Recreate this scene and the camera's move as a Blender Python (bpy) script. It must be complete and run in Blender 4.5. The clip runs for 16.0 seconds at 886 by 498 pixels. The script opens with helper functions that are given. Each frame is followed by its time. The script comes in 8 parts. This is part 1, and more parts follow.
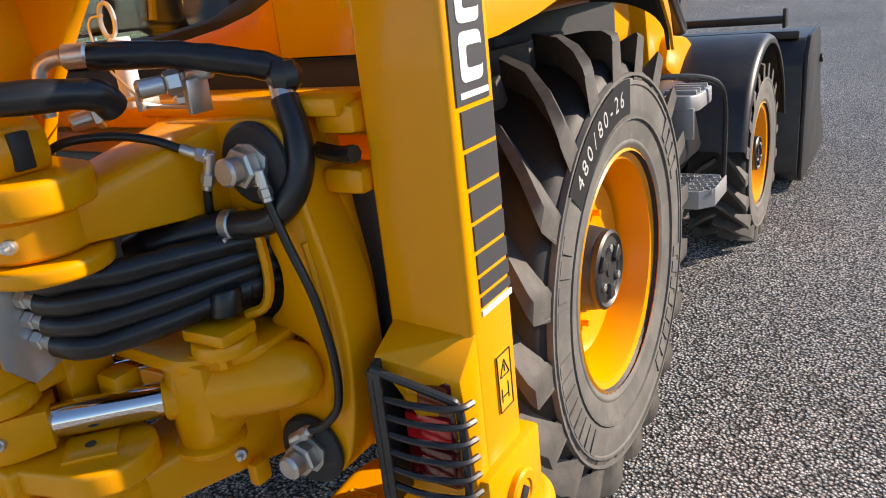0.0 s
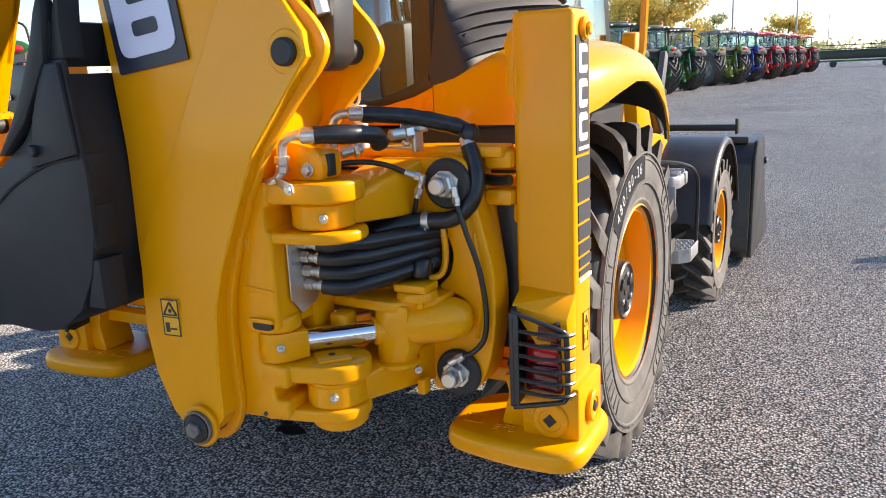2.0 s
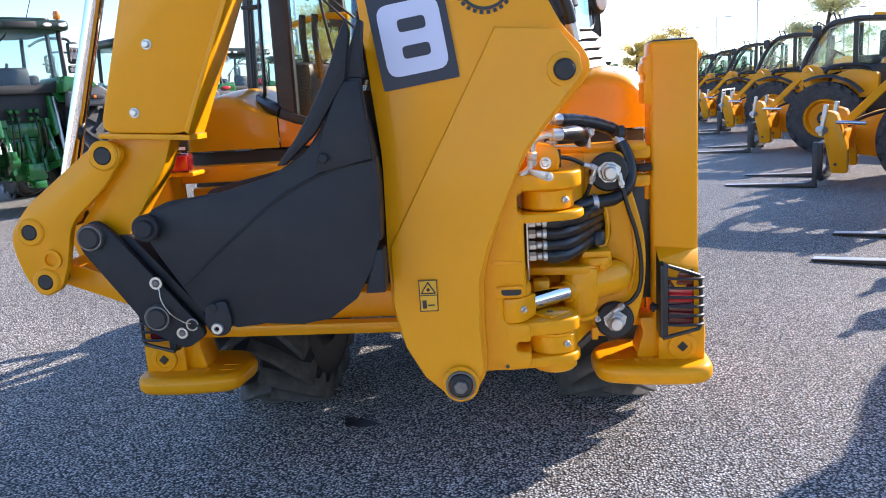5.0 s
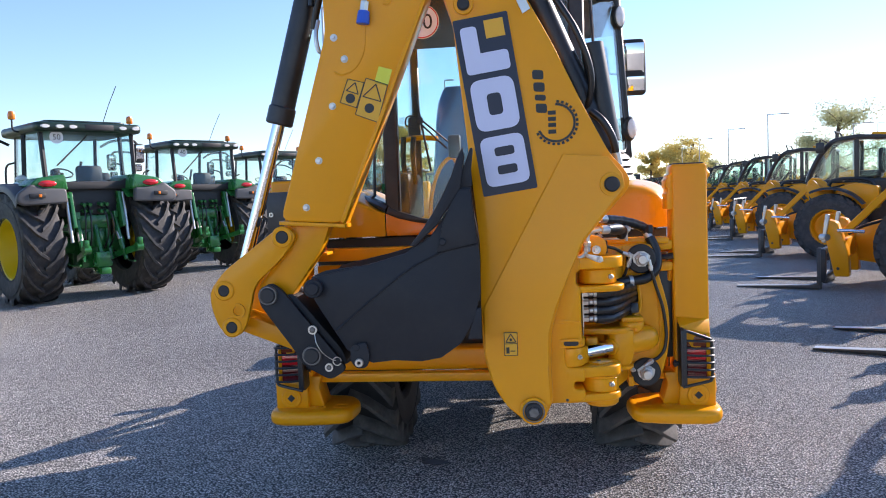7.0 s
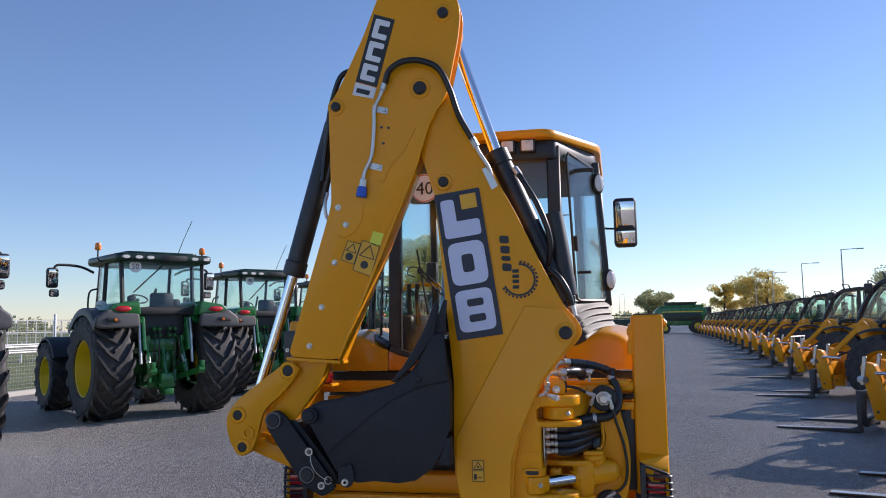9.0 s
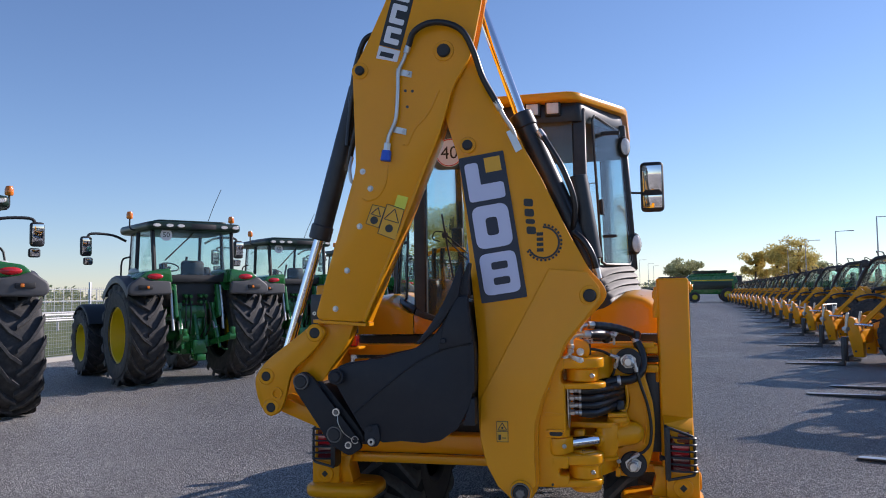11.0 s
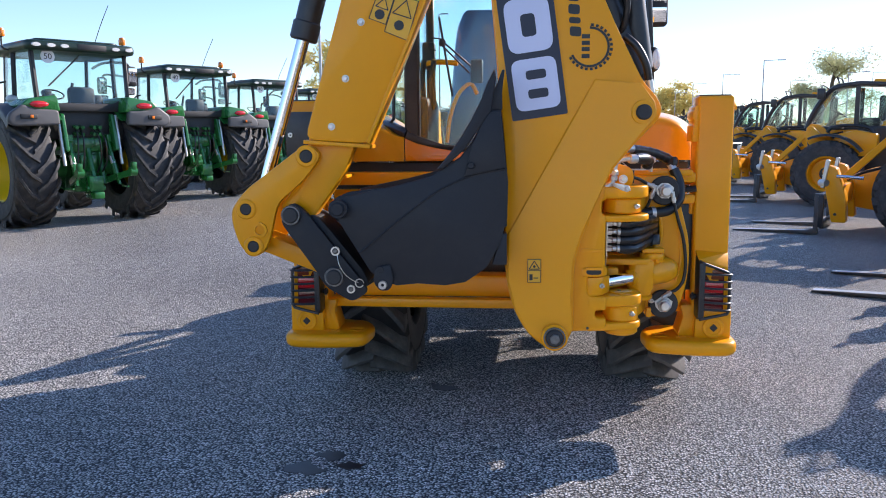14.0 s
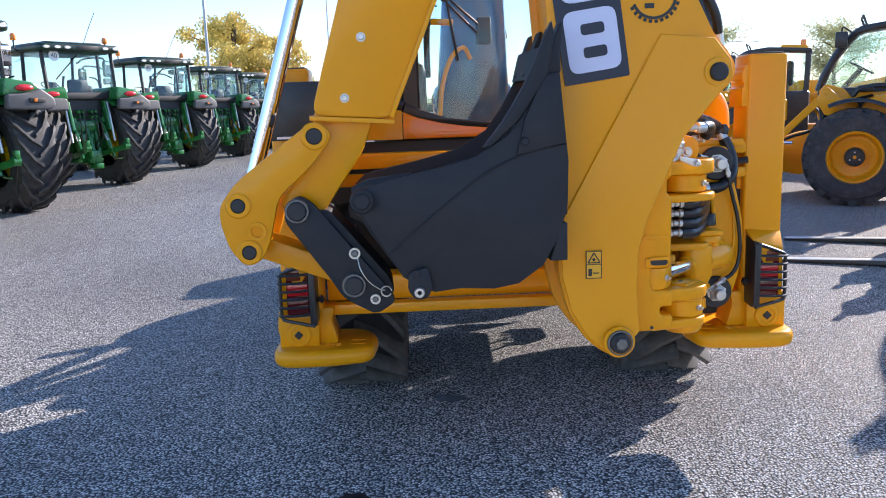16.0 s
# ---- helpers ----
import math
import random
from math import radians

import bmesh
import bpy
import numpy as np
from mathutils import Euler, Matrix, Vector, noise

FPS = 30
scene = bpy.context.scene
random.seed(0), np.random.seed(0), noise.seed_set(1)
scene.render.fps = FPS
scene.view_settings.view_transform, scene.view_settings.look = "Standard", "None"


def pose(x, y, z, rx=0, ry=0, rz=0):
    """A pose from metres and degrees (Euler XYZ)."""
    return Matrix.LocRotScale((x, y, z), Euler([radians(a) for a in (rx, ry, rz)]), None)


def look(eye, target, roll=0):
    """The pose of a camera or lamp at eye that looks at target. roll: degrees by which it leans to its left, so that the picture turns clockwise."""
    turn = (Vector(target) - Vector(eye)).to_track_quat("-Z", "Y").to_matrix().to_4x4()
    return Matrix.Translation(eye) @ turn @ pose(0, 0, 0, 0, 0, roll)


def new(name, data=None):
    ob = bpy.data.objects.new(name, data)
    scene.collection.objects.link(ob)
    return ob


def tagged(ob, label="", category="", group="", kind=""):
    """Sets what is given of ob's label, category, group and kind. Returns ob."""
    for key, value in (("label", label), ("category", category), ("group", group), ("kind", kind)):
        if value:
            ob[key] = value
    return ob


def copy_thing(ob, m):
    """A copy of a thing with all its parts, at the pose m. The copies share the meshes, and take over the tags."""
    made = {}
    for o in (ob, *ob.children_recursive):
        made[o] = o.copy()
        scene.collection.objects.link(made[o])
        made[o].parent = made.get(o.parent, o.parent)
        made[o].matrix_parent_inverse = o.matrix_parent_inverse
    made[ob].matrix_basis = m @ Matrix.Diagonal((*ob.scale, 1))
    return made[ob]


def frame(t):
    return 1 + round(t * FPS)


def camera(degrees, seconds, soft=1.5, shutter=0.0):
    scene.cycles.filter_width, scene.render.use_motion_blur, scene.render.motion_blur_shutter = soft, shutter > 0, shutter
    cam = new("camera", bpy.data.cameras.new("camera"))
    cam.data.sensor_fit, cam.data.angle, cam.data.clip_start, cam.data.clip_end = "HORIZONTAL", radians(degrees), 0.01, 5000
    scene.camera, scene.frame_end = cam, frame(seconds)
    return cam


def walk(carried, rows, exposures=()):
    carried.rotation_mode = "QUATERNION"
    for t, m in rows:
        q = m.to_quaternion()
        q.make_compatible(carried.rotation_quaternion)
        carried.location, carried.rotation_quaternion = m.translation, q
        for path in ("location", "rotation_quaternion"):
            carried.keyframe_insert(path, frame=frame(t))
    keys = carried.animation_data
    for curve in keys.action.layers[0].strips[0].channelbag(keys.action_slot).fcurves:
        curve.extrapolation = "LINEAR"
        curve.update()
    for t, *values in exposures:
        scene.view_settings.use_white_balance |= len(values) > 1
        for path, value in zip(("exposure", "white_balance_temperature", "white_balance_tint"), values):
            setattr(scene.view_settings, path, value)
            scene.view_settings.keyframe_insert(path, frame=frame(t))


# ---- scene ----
cam = camera(59.1, 16.0, soft=1.0)
PATH = [
    (0, (1.791, -1.015, 1.541), (0.771, 0.574, 0.881), -6.3),
    (0.5, (1.924, -1.277, 1.566), (0.95, 0.352, 0.935), -6.1),
    (1, (2.043, -1.572, 1.589), (1.037, 0.059, 1.015), -5.4),
    (1.5, (1.977, -1.849, 1.592), (0.98, -0.194, 1.076), -4.4),
    (2, (1.845, -2.037, 1.583), (0.923, -0.319, 1.139), -2.6),
    (2.5, (1.602, -2.0, 1.573), (0.803, -0.21, 1.175), -1.2),
    (3, (1.367, -2.164, 1.56), (0.736, -0.306, 1.173), -1.1),
    (3.5, (1.125, -2.424, 1.567), (0.652, -0.522, 1.167), -2.0),
    (4, (0.828, -2.503, 1.553), (0.523, -0.572, 1.13), -3.3),
    (4.2, (0.737, -2.585, 1.569), (0.493, -0.646, 1.142), -3.8),
    (6.3, (0.233, -3.779, 1.612), (0.026, -1.805, 1.364), -3.3),
    (6.5, (0.203, -3.863, 1.616), (-0.01, -1.887, 1.395), -3.1),
    (7, (0.293, -4.071, 1.626), (0.048, -2.091, 1.488), -2.3),
    (7.5, (0.478, -4.285, 1.617), (0.195, -2.305, 1.573), -1.5),
    (8, (0.574, -4.534, 1.645), (0.247, -2.562, 1.705), -1.0),
    (8.5, (0.712, -4.635, 1.685), (0.343, -2.676, 1.841), -0.9),
    (8.7, (0.804, -4.642, 1.702), (0.418, -2.689, 1.893), -0.9),
    (10.8, (0.925, -4.64, 1.666), (0.439, -2.706, 1.813), -1.0),
    (11, (0.869, -4.65, 1.667), (0.387, -2.712, 1.781), -1.0),
    (11.5, (0.742, -4.642, 1.632), (0.279, -2.697, 1.672), -0.9),
    (12, (0.685, -4.54, 1.614), (0.253, -2.587, 1.59), -0.6),
    (12.5, (0.639, -4.329, 1.608), (0.25, -2.369, 1.527), -0.3),
    (13, (0.544, -4.234, 1.568), (0.214, -2.267, 1.416), -0.1),
    (13.5, (0.321, -4.159, 1.58), (0.048, -2.19, 1.355), -0.2),
    (14, (0.115, -4.067, 1.563), (-0.098, -2.101, 1.268), -0.5),
    (14.5, (-0.02, -3.858, 1.55), (-0.18, -1.893, 1.215), -0.9),
    (15, (-0.199, -3.693, 1.55), (-0.298, -1.728, 1.194), -1.5),
    (15.5, (-0.407, -3.605, 1.566), (-0.44, -1.638, 1.207), -1.9),
    (16, (-0.513, -3.448, 1.552), (-0.455, -1.481, 1.193), -2.0),
]
EXPOSURES = [(0, 0.68, 7500, 16), (1, 0.86, 7500, 16), (2, 1.1, 7400, 17), (3.0, 1.2, 7000, 18), (4.2, 1.3, 6700, 19), (6.3, 1.17, 6700, 20), (7, 0.94, 6600, 21), (8.5, 0.22, 6500, 22), (11, 0.05, 6400, 22), (12.5, 0.46, 6500, 22), (13.5, 0.8, 6500, 20), (14.5, 1.0, 6500, 20), (16, 1.2, 6500, 19)]
walk(cam, [(t, look(eye, target, roll)) for t, eye, target, roll in PATH], EXPOSURES)

# ---- world and sun ----
SUN_AZ, SUN_EL = 50.0, 27.0          # degrees: from +y towards +x, and above the horizon
world = bpy.data.worlds.new("world")
scene.world = world
world.use_nodes = True
wn = world.node_tree.nodes
wl = world.node_tree.links
sky = wn.new("ShaderNodeTexSky")
sky.sky_type = "NISHITA"
sky.sun_disc = False
sky.sun_elevation = radians(SUN_EL)
sky.sun_rotation = radians(SUN_AZ)
sky.air_density, sky.dust_density, sky.ozone_density = 1.0, 0.05, 5.0
wn["Background"].inputs["Strength"].default_value = 0.135
wl.new(sky.outputs["Color"], wn["Background"].inputs["Color"])
sun_data = bpy.data.lights.new("sun", "SUN")
sun_data.energy, sun_data.angle, sun_data.color = 5.0, radians(0.53), (1.0, 0.94, 0.84)
sun = new("sun", sun_data)
sun_dir = Vector((math.sin(radians(SUN_AZ)) * math.cos(radians(SUN_EL)), math.cos(radians(SUN_AZ)) * math.cos(radians(SUN_EL)), math.sin(radians(SUN_EL))))
sun.matrix_world = look(sun_dir * 60, (0, 0, 0))

# ---- materials ----
def material(name, base, rough=0.5, metal=0.0, vary=0.0, scale=4.0, grain=0.0, grain_scale=200.0, coat=0.0, dirt=None, dirt_amount=0.0, dirt_scale=6.0, rough_vary=0.08, random_each=0.0, spec=0.5):
    """A painted or plain surface: colour varied at two scales, fine bump and an optional layer of dust."""
    m = bpy.data.materials.new(name)
    m.use_nodes = True
    n, l = m.node_tree.nodes, m.node_tree.links
    p = n["Principled BSDF"]
    p.inputs["Metallic"].default_value = metal
    p.inputs["Specular IOR Level"].default_value = spec
    p.inputs["Coat Weight"].default_value = coat
    p.inputs["Coat Roughness"].default_value = 0.08
    tc = n.new("ShaderNodeTexCoord")
    big = n.new("ShaderNodeTexNoise")
    big.inputs["Scale"].default_value, big.inputs["Detail"].default_value = scale, 6
    l.new(tc.outputs["Object"], big.inputs["Vector"])
    mix = n.new("ShaderNodeMix")
    mix.data_type = "RGBA"
    mix.inputs["A"].default_value = (*[max(0, c * (1 - vary)) for c in base], 1)
    mix.inputs["B"].default_value = (*[min(1, c * (1 + vary)) for c in base], 1)
    l.new(big.outputs["Fac"], mix.inputs["Factor"])
    colour = mix.outputs["Result"]
    if dirt:
        patch = n.new("ShaderNodeTexNoise")
        patch.inputs["Scale"].default_value, patch.inputs["Detail"].default_value, patch.inputs["Roughness"].default_value = dirt_scale, 8, 0.7
        l.new(tc.outputs["Object"], patch.inputs["Vector"])
        ramp = n.new("ShaderNodeMapRange")
        ramp.inputs["From Min"].default_value, ramp.inputs["From Max"].default_value = 0.45, 0.75
        ramp.inputs["To Max"].default_value = dirt_amount
        l.new(patch.outputs["Fac"], ramp.inputs["Value"])
        over = n.new("ShaderNodeMix")
        over.data_type = "RGBA"
        over.inputs["B"].default_value = (*dirt, 1)
        l.new(ramp.outputs["Result"], over.inputs["Factor"])
        l.new(colour, over.inputs["A"])
        colour = over.outputs["Result"]
    if random_each:
        info = n.new("ShaderNodeObjectInfo")
        hsv = n.new("ShaderNodeHueSaturation")
        mr = n.new("ShaderNodeMapRange")
        mr.inputs["To Min"].default_value, mr.inputs["To Max"].default_value = 1 - random_each, 1 + random_each
        l.new(info.outputs["Random"], mr.inputs["Value"])
        l.new(mr.outputs["Result"], hsv.inputs["Value"])
        l.new(colour, hsv.inputs["Color"])
        colour = hsv.outputs["Color"]
    l.new(colour, p.inputs["Base Color"])
    r = n.new("ShaderNodeMapRange")
    r.inputs["To Min"].default_value, r.inputs["To Max"].default_value = max(0.02, rough - rough_vary), min(1, rough + rough_vary)
    l.new(big.outputs["Fac"], r.inputs["Value"])
    l.new(r.outputs["Result"], p.inputs["Roughness"])
    if grain:
        fine = n.new("ShaderNodeTexNoise")
        fine.inputs["Scale"].default_value, fine.inputs["Detail"].default_value = grain_scale, 3
        l.new(tc.outputs["Object"], fine.inputs["Vector"])
        bump = n.new("ShaderNodeBump")
        bump.inputs["Strength"].default_value, bump.inputs["Distance"].default_value = grain, 0.002
        l.new(fine.outputs["Fac"], bump.inputs["Height"])
        l.new(bump.outputs["Normal"], p.inputs["Normal"])
    return m


def glass(name, tint):
    m = bpy.data.materials.new(name)
    m.use_nodes = True
    n, l = m.node_tree.nodes, m.node_tree.links
    n.remove(n["Principled BSDF"])
    clear = n.new("ShaderNodeBsdfTransparent")
    clear.inputs["Color"].default_value = (*tint, 1)
    gloss = n.new("ShaderNodeBsdfGlossy")
    gloss.inputs["Roughness"].default_value = 0.02
    facing = n.new("ShaderNodeLayerWeight")
    facing.inputs["Blend"].default_value = 0.5
    power = n.new("ShaderNodeMath")
    power.operation = "POWER"
    power.inputs[1].default_value = 4.0
    l.new(facing.outputs["Facing"], power.inputs[0])
    fres = n.new("ShaderNodeMapRange")
    fres.inputs["To Min"].default_value, fres.inputs["To Max"].default_value = 0.035, 0.75
    l.new(power.outputs["Value"], fres.inputs["Value"])
    mix = n.new("ShaderNodeMixShader")
    l.new(fres.outputs["Result"], mix.inputs["Fac"])
    l.new(clear.outputs["BSDF"], mix.inputs[1])
    l.new(gloss.outputs["BSDF"], mix.inputs[2])
    l.new(mix.outputs["Shader"], n["Material Output"].inputs["Surface"])
    return m


def asphalt_material():
    m = bpy.data.materials.new("asphalt")
    m.use_nodes = True
    n, l = m.node_tree.nodes, m.node_tree.links
    p = n["Principled BSDF"]
    tc = n.new("ShaderNodeTexCoord")
    cells = n.new("ShaderNodeTexVoronoi")
    cells.inputs["Scale"].default_value = 80
    cells.inputs["Randomness"].default_value = 1.0
    warp = n.new("ShaderNodeTexNoise")
    warp.inputs["Scale"].default_value = 60
    add = n.new("ShaderNodeVectorMath")
    add.operation = "MULTIPLY_ADD"
    add.inputs[1].default_value = (0.010, 0.010, 0.010)
    l.new(tc.outputs["Object"], warp.inputs["Vector"])
    l.new(warp.outputs["Color"], add.inputs[0])
    l.new(tc.outputs["Object"], add.inputs[2])
    l.new(add.outputs["Vector"], cells.inputs["Vector"])
    sep = n.new("ShaderNodeSeparateColor")
    l.new(cells.outputs["Color"], sep.inputs["Color"])
    stone = n.new("ShaderNodeValToRGB")
    stone.color_ramp.elements[0].position, stone.color_ramp.elements[0].color = 0.0, (0.34, 0.325, 0.302, 1)
    stone.color_ramp.elements[1].position, stone.color_ramp.elements[1].color = 1.0, (0.97, 0.935, 0.87, 1)
    mid = stone.color_ramp.elements.new(0.6)
    mid.color = (0.78, 0.745, 0.69, 1)
    l.new(sep.outputs["Red"], stone.inputs["Fac"])
    # dark binder in the joints, its colour deepened for small shadows between the stones
    joint = n.new("ShaderNodeMapRange")
    joint.inputs["From Min"].default_value, joint.inputs["From Max"].default_value = 0.30, 0.62
    l.new(cells.outputs["Distance"], joint.inputs["Value"])
    binder_shade = n.new("ShaderNodeMix")
    binder_shade.data_type = "RGBA"
    binder_shade.inputs["B"].default_value = (0.055, 0.054, 0.053, 1)
    l.new(joint.outputs["Result"], binder_shade.inputs["Factor"])
    l.new(stone.outputs["Color"], binder_shade.inputs["A"])
    # broad traffic patches
    wide = n.new("ShaderNodeTexNoise")
    wide.inputs["Scale"].default_value, wide.inputs["Detail"].default_value = 0.35, 7
    l.new(tc.outputs["Object"], wide.inputs["Vector"])
    wr = n.new("ShaderNodeMapRange")
    wr.inputs["From Min"].default_value, wr.inputs["From Max"].default_value = 0.3, 0.7
    wr.inputs["To Min"].default_value, wr.inputs["To Max"].default_value = 0.82, 1.18
    l.new(wide.outputs["Fac"], wr.inputs["Value"])
    # clusters of paler and darker chips
    patch = n.new("ShaderNodeTexNoise")
    patch.inputs["Scale"].default_value, patch.inputs["Detail"].default_value, patch.inputs["Roughness"].default_value = 9.0, 8, 0.85
    l.new(tc.outputs["Object"], patch.inputs["Vector"])
    pr = n.new("ShaderNodeMapRange")
    pr.inputs["From Min"].default_value, pr.inputs["From Max"].default_value = 0.32, 0.68
    pr.inputs["To Min"].default_value, pr.inputs["To Max"].default_value = 0.66, 1.34
    l.new(patch.outputs["Fac"], pr.inputs["Value"])
    both = n.new("ShaderNodeMath")
    both.operation = "MULTIPLY"
    l.new(wr.outputs["Result"], both.inputs[0])
    l.new(pr.outputs["Result"], both.inputs[1])
    hsv = n.new("ShaderNodeHueSaturation")
    l.new(binder_shade.outputs["Result"], hsv.inputs["Color"])
    l.new(both.outputs["Value"], hsv.inputs["Value"])
    l.new(hsv.outputs["Color"], p.inputs["Base Color"])
    p.inputs["Roughness"].default_value = 0.55
    p.inputs["Diffuse Roughness"].default_value = 1.0
    p.inputs["Specular IOR Level"].default_value = 0.15
    hgt = n.new("ShaderNodeMath")
    hgt.operation = "MULTIPLY_ADD"
    hgt.inputs[1].default_value = -1.0
    l.new(cells.outputs["Distance"], hgt.inputs[0])
    l.new(sep.outputs["Green"], hgt.inputs[2])
    bump = n.new("ShaderNodeBump")
    bump.inputs["Strength"].default_value, bump.inputs["Distance"].default_value = 1.0, 0.0095
    l.new(hgt.outputs["Value"], bump.inputs["Height"])
    l.new(bump.outputs["Normal"], p.inputs["Normal"])
    return m


YELLOW = material("yellow_paint", (0.87, 0.342, 0.003), 0.32, vary=0.03, scale=3, coat=0.22, spec=0.2, grain=0.05, grain_scale=60, dirt=(0.68, 0.30, 0.01), dirt_amount=0.15)
MOULDING = material("yellow_moulding", (0.70, 0.318, 0.004), 0.30, vary=0.03, scale=3, coat=0.22, spec=0.2, grain=0.04, grain_scale=90)
ORANGE = material("orange_panel", (0.74, 0.22, 0.004), 0.30, vary=0.03, scale=3, coat=0.4)
BLACK = material("black_paint", (0.016, 0.017, 0.019), 0.38, vary=0.25, scale=5, grain=0.1, dirt=(0.10, 0.09, 0.08), dirt_amount=0.25)
BUCKET = material("bucket_paint", (0.019, 0.021, 0.026), 0.52, vary=0.2, scale=4, grain=0.15, grain_scale=90, dirt=(0.06, 0.058, 0.054), dirt_amount=0.22, spec=0.3)
PLASTIC = material("black_plastic", (0.022, 0.022, 0.023), 0.55, vary=0.2, grain=0.3, grain_scale=350)
GREYPL = material("grey_plastic", (0.10, 0.10, 0.105), 0.5, vary=0.1, grain=0.2, grain_scale=300)
RUBBER = material("tyre_rubber", (0.036, 0.036, 0.037), 0.70, vary=0.3, scale=8, grain=0.25, grain_scale=120, dirt=(0.16, 0.15, 0.14), dirt_amount=0.45, dirt_scale=9)
TGREY = material("mudguard_grey", (0.085, 0.085, 0.088), 0.5, vary=0.12, grain=0.2, grain_scale=300)
HOSE = material("hose_rubber", (0.012, 0.012, 0.013), 0.32, vary=0.2, grain=0.1, grain_scale=150)
STEEL = material("zinc_steel", (0.62, 0.61, 0.58), 0.36, metal=0.9, vary=0.12, scale=12)
PRIMER = material("red_primer", (0.28, 0.07, 0.03), 0.5, vary=0.2)
CHROME = material("chrome", (0.82, 0.82, 0.83), 0.07, metal=1.0, vary=0.02, rough_vary=0.03)
DARKSTEEL = material("dark_steel", (0.07, 0.07, 0.07), 0.45, metal=0.7, vary=0.2)
NAVY = material("decal_navy", (0.012, 0.016, 0.035), 0.35, vary=0.1)
LILAC = material("decal_white", (0.62, 0.64, 0.80), 0.35, vary=0.04)
WHITE = material("white_print", (0.8, 0.8, 0.8), 0.4, vary=0.03)
LETTER = material("tyre_letter_grey", (0.45, 0.45, 0.44), 0.6, vary=0.15)
PRINT = material("black_print", (0.02, 0.02, 0.02), 0.4, vary=0.1)
DGREY = material("decal_grey", (0.055, 0.055, 0.06), 0.45, vary=0.1)
LABEL = material("label_yellow", (0.80, 0.40, 0.02), 0.4, vary=0.05)
LIME = material("label_lime", (0.75, 0.72, 0.05), 0.4, vary=0.05)
RED = material("lamp_red", (0.60, 0.015, 0.02), 0.12, vary=0.15, scale=30, coat=0.6)
DRED = material("lamp_dark_red", (0.12, 0.006, 0.008), 0.15, vary=0.15, scale=30, coat=0.6)
AMBER = material("lamp_amber", (0.85, 0.22, 0.02), 0.15, vary=0.1, coat=0.5)
CLEAR = material("lamp_clear", (0.75, 0.72, 0.68), 0.12, vary=0.2, scale=40, coat=0.8)
BLUE = material("blue_cap", (0.02, 0.10, 0.55), 0.35, vary=0.1)
GLASS = glass("cab_glass", (0.88, 0.955, 0.955))
MIRROR = material("mirror_glass", (0.9, 0.9, 0.9), 0.02, metal=1.0, rough_vary=0.0)
GREEN = material("tractor_green", (0.014, 0.15, 0.03), 0.28, vary=0.1, coat=0.4)
DGREEN = material("dark_green", (0.008, 0.026, 0.016), 0.35, vary=0.15)
RIMY = material("rim_yellow", (0.85, 0.62, 0.01), 0.35, vary=0.05)
ASPHALT = asphalt_material()
GRASS = material("grass", (0.10, 0.13, 0.035), 0.9, vary=0.5, scale=0.6, dirt=(0.20, 0.18, 0.06), dirt_amount=0.6, dirt_scale=0.3)
CONCRETE = material("concrete", (0.42, 0.41, 0.38), 0.8, vary=0.1, scale=2, grain=0.2)
WORN = material("worn_pin", (0.17, 0.165, 0.155), 0.5, metal=0.6, vary=0.6, scale=40, grain=0.4, grain_scale=120)
GALV = material("galvanised", (0.42, 0.43, 0.44), 0.45, metal=0.6, vary=0.1)
# rubber darkened for the shade in the gaps between the lugs, with some dirt
TREAD_SHADE = material("shaded_tread_rubber", (0.020, 0.019, 0.019), 0.6, vary=0.3, scale=9, grain=0.25, grain_scale=120, dirt=(0.07, 0.06, 0.05), dirt_amount=0.4, dirt_scale=8)
SIDEWALL = material("dusty_side_wall", (0.115, 0.110, 0.103), 0.72, vary=0.22, scale=9, grain=0.3, grain_scale=110, dirt=(0.27, 0.25, 0.22), dirt_amount=0.55, dirt_scale=7)
RUBBER2 = material("dusty_rubber", (0.075, 0.070, 0.065), 0.7, vary=0.25, scale=10, grain=0.25, grain_scale=140, dirt=(0.19, 0.17, 0.15), dirt_amount=0.6, dirt_scale=12)

# ---- modelling helpers ----
XZ = Matrix(((1, 0, 0, 0), (0, 0, 1, 0), (0, 1, 0, 0), (0, 0, 0, 1)))    # outline in x, z; depth along y
YZ = Matrix(((0, 0, 1, 0), (1, 0, 0, 0), (0, 1, 0, 0), (0, 0, 0, 1)))    # outline in y, z; depth along x
XY = Matrix.Identity(4)                                                   # outline in x, y; depth along z
SLEW = radians(3.0)
# the folded arm stands nearly square across the rear: u along it, z up, v away from the rear
ARM = Matrix.Translation((0.05, -0.497, 0)) @ Matrix.Rotation(SLEW, 4, "Z") @ XZ


def box(c, s, bev=0.0, turn=None, seg=2):
    bm = bmesh.new()
    bmesh.ops.create_cube(bm, size=1, matrix=Matrix.Translation(c) @ (turn or Matrix.Identity(4)) @ Matrix.Diagonal((*s, 1)))
    if bev:
        bmesh.ops.bevel(bm, geom=bm.edges[:], offset=bev, segments=seg, profile=0.5, affect="EDGES", clamp_overlap=True)
    return bm


def rounded(points, r=0.02, n=4):
    """An outline with its corners rounded."""
    out = []
    k = len(points)
    for i in range(k):
        p, a, b = Vector(points[i]), Vector(points[i - 1]), Vector(points[(i + 1) % k])
        da, db = a - p, b - p
        ra, rb = min(r, da.length * 0.45), min(r, db.length * 0.45)
        s, e = p + da.normalized() * ra, p + db.normalized() * rb
        for j in range(n + 1):
            f = j / n
            out.append(tuple((1 - f) ** 2 * s + 2 * f * (1 - f) * p + f * f * e))
    return out


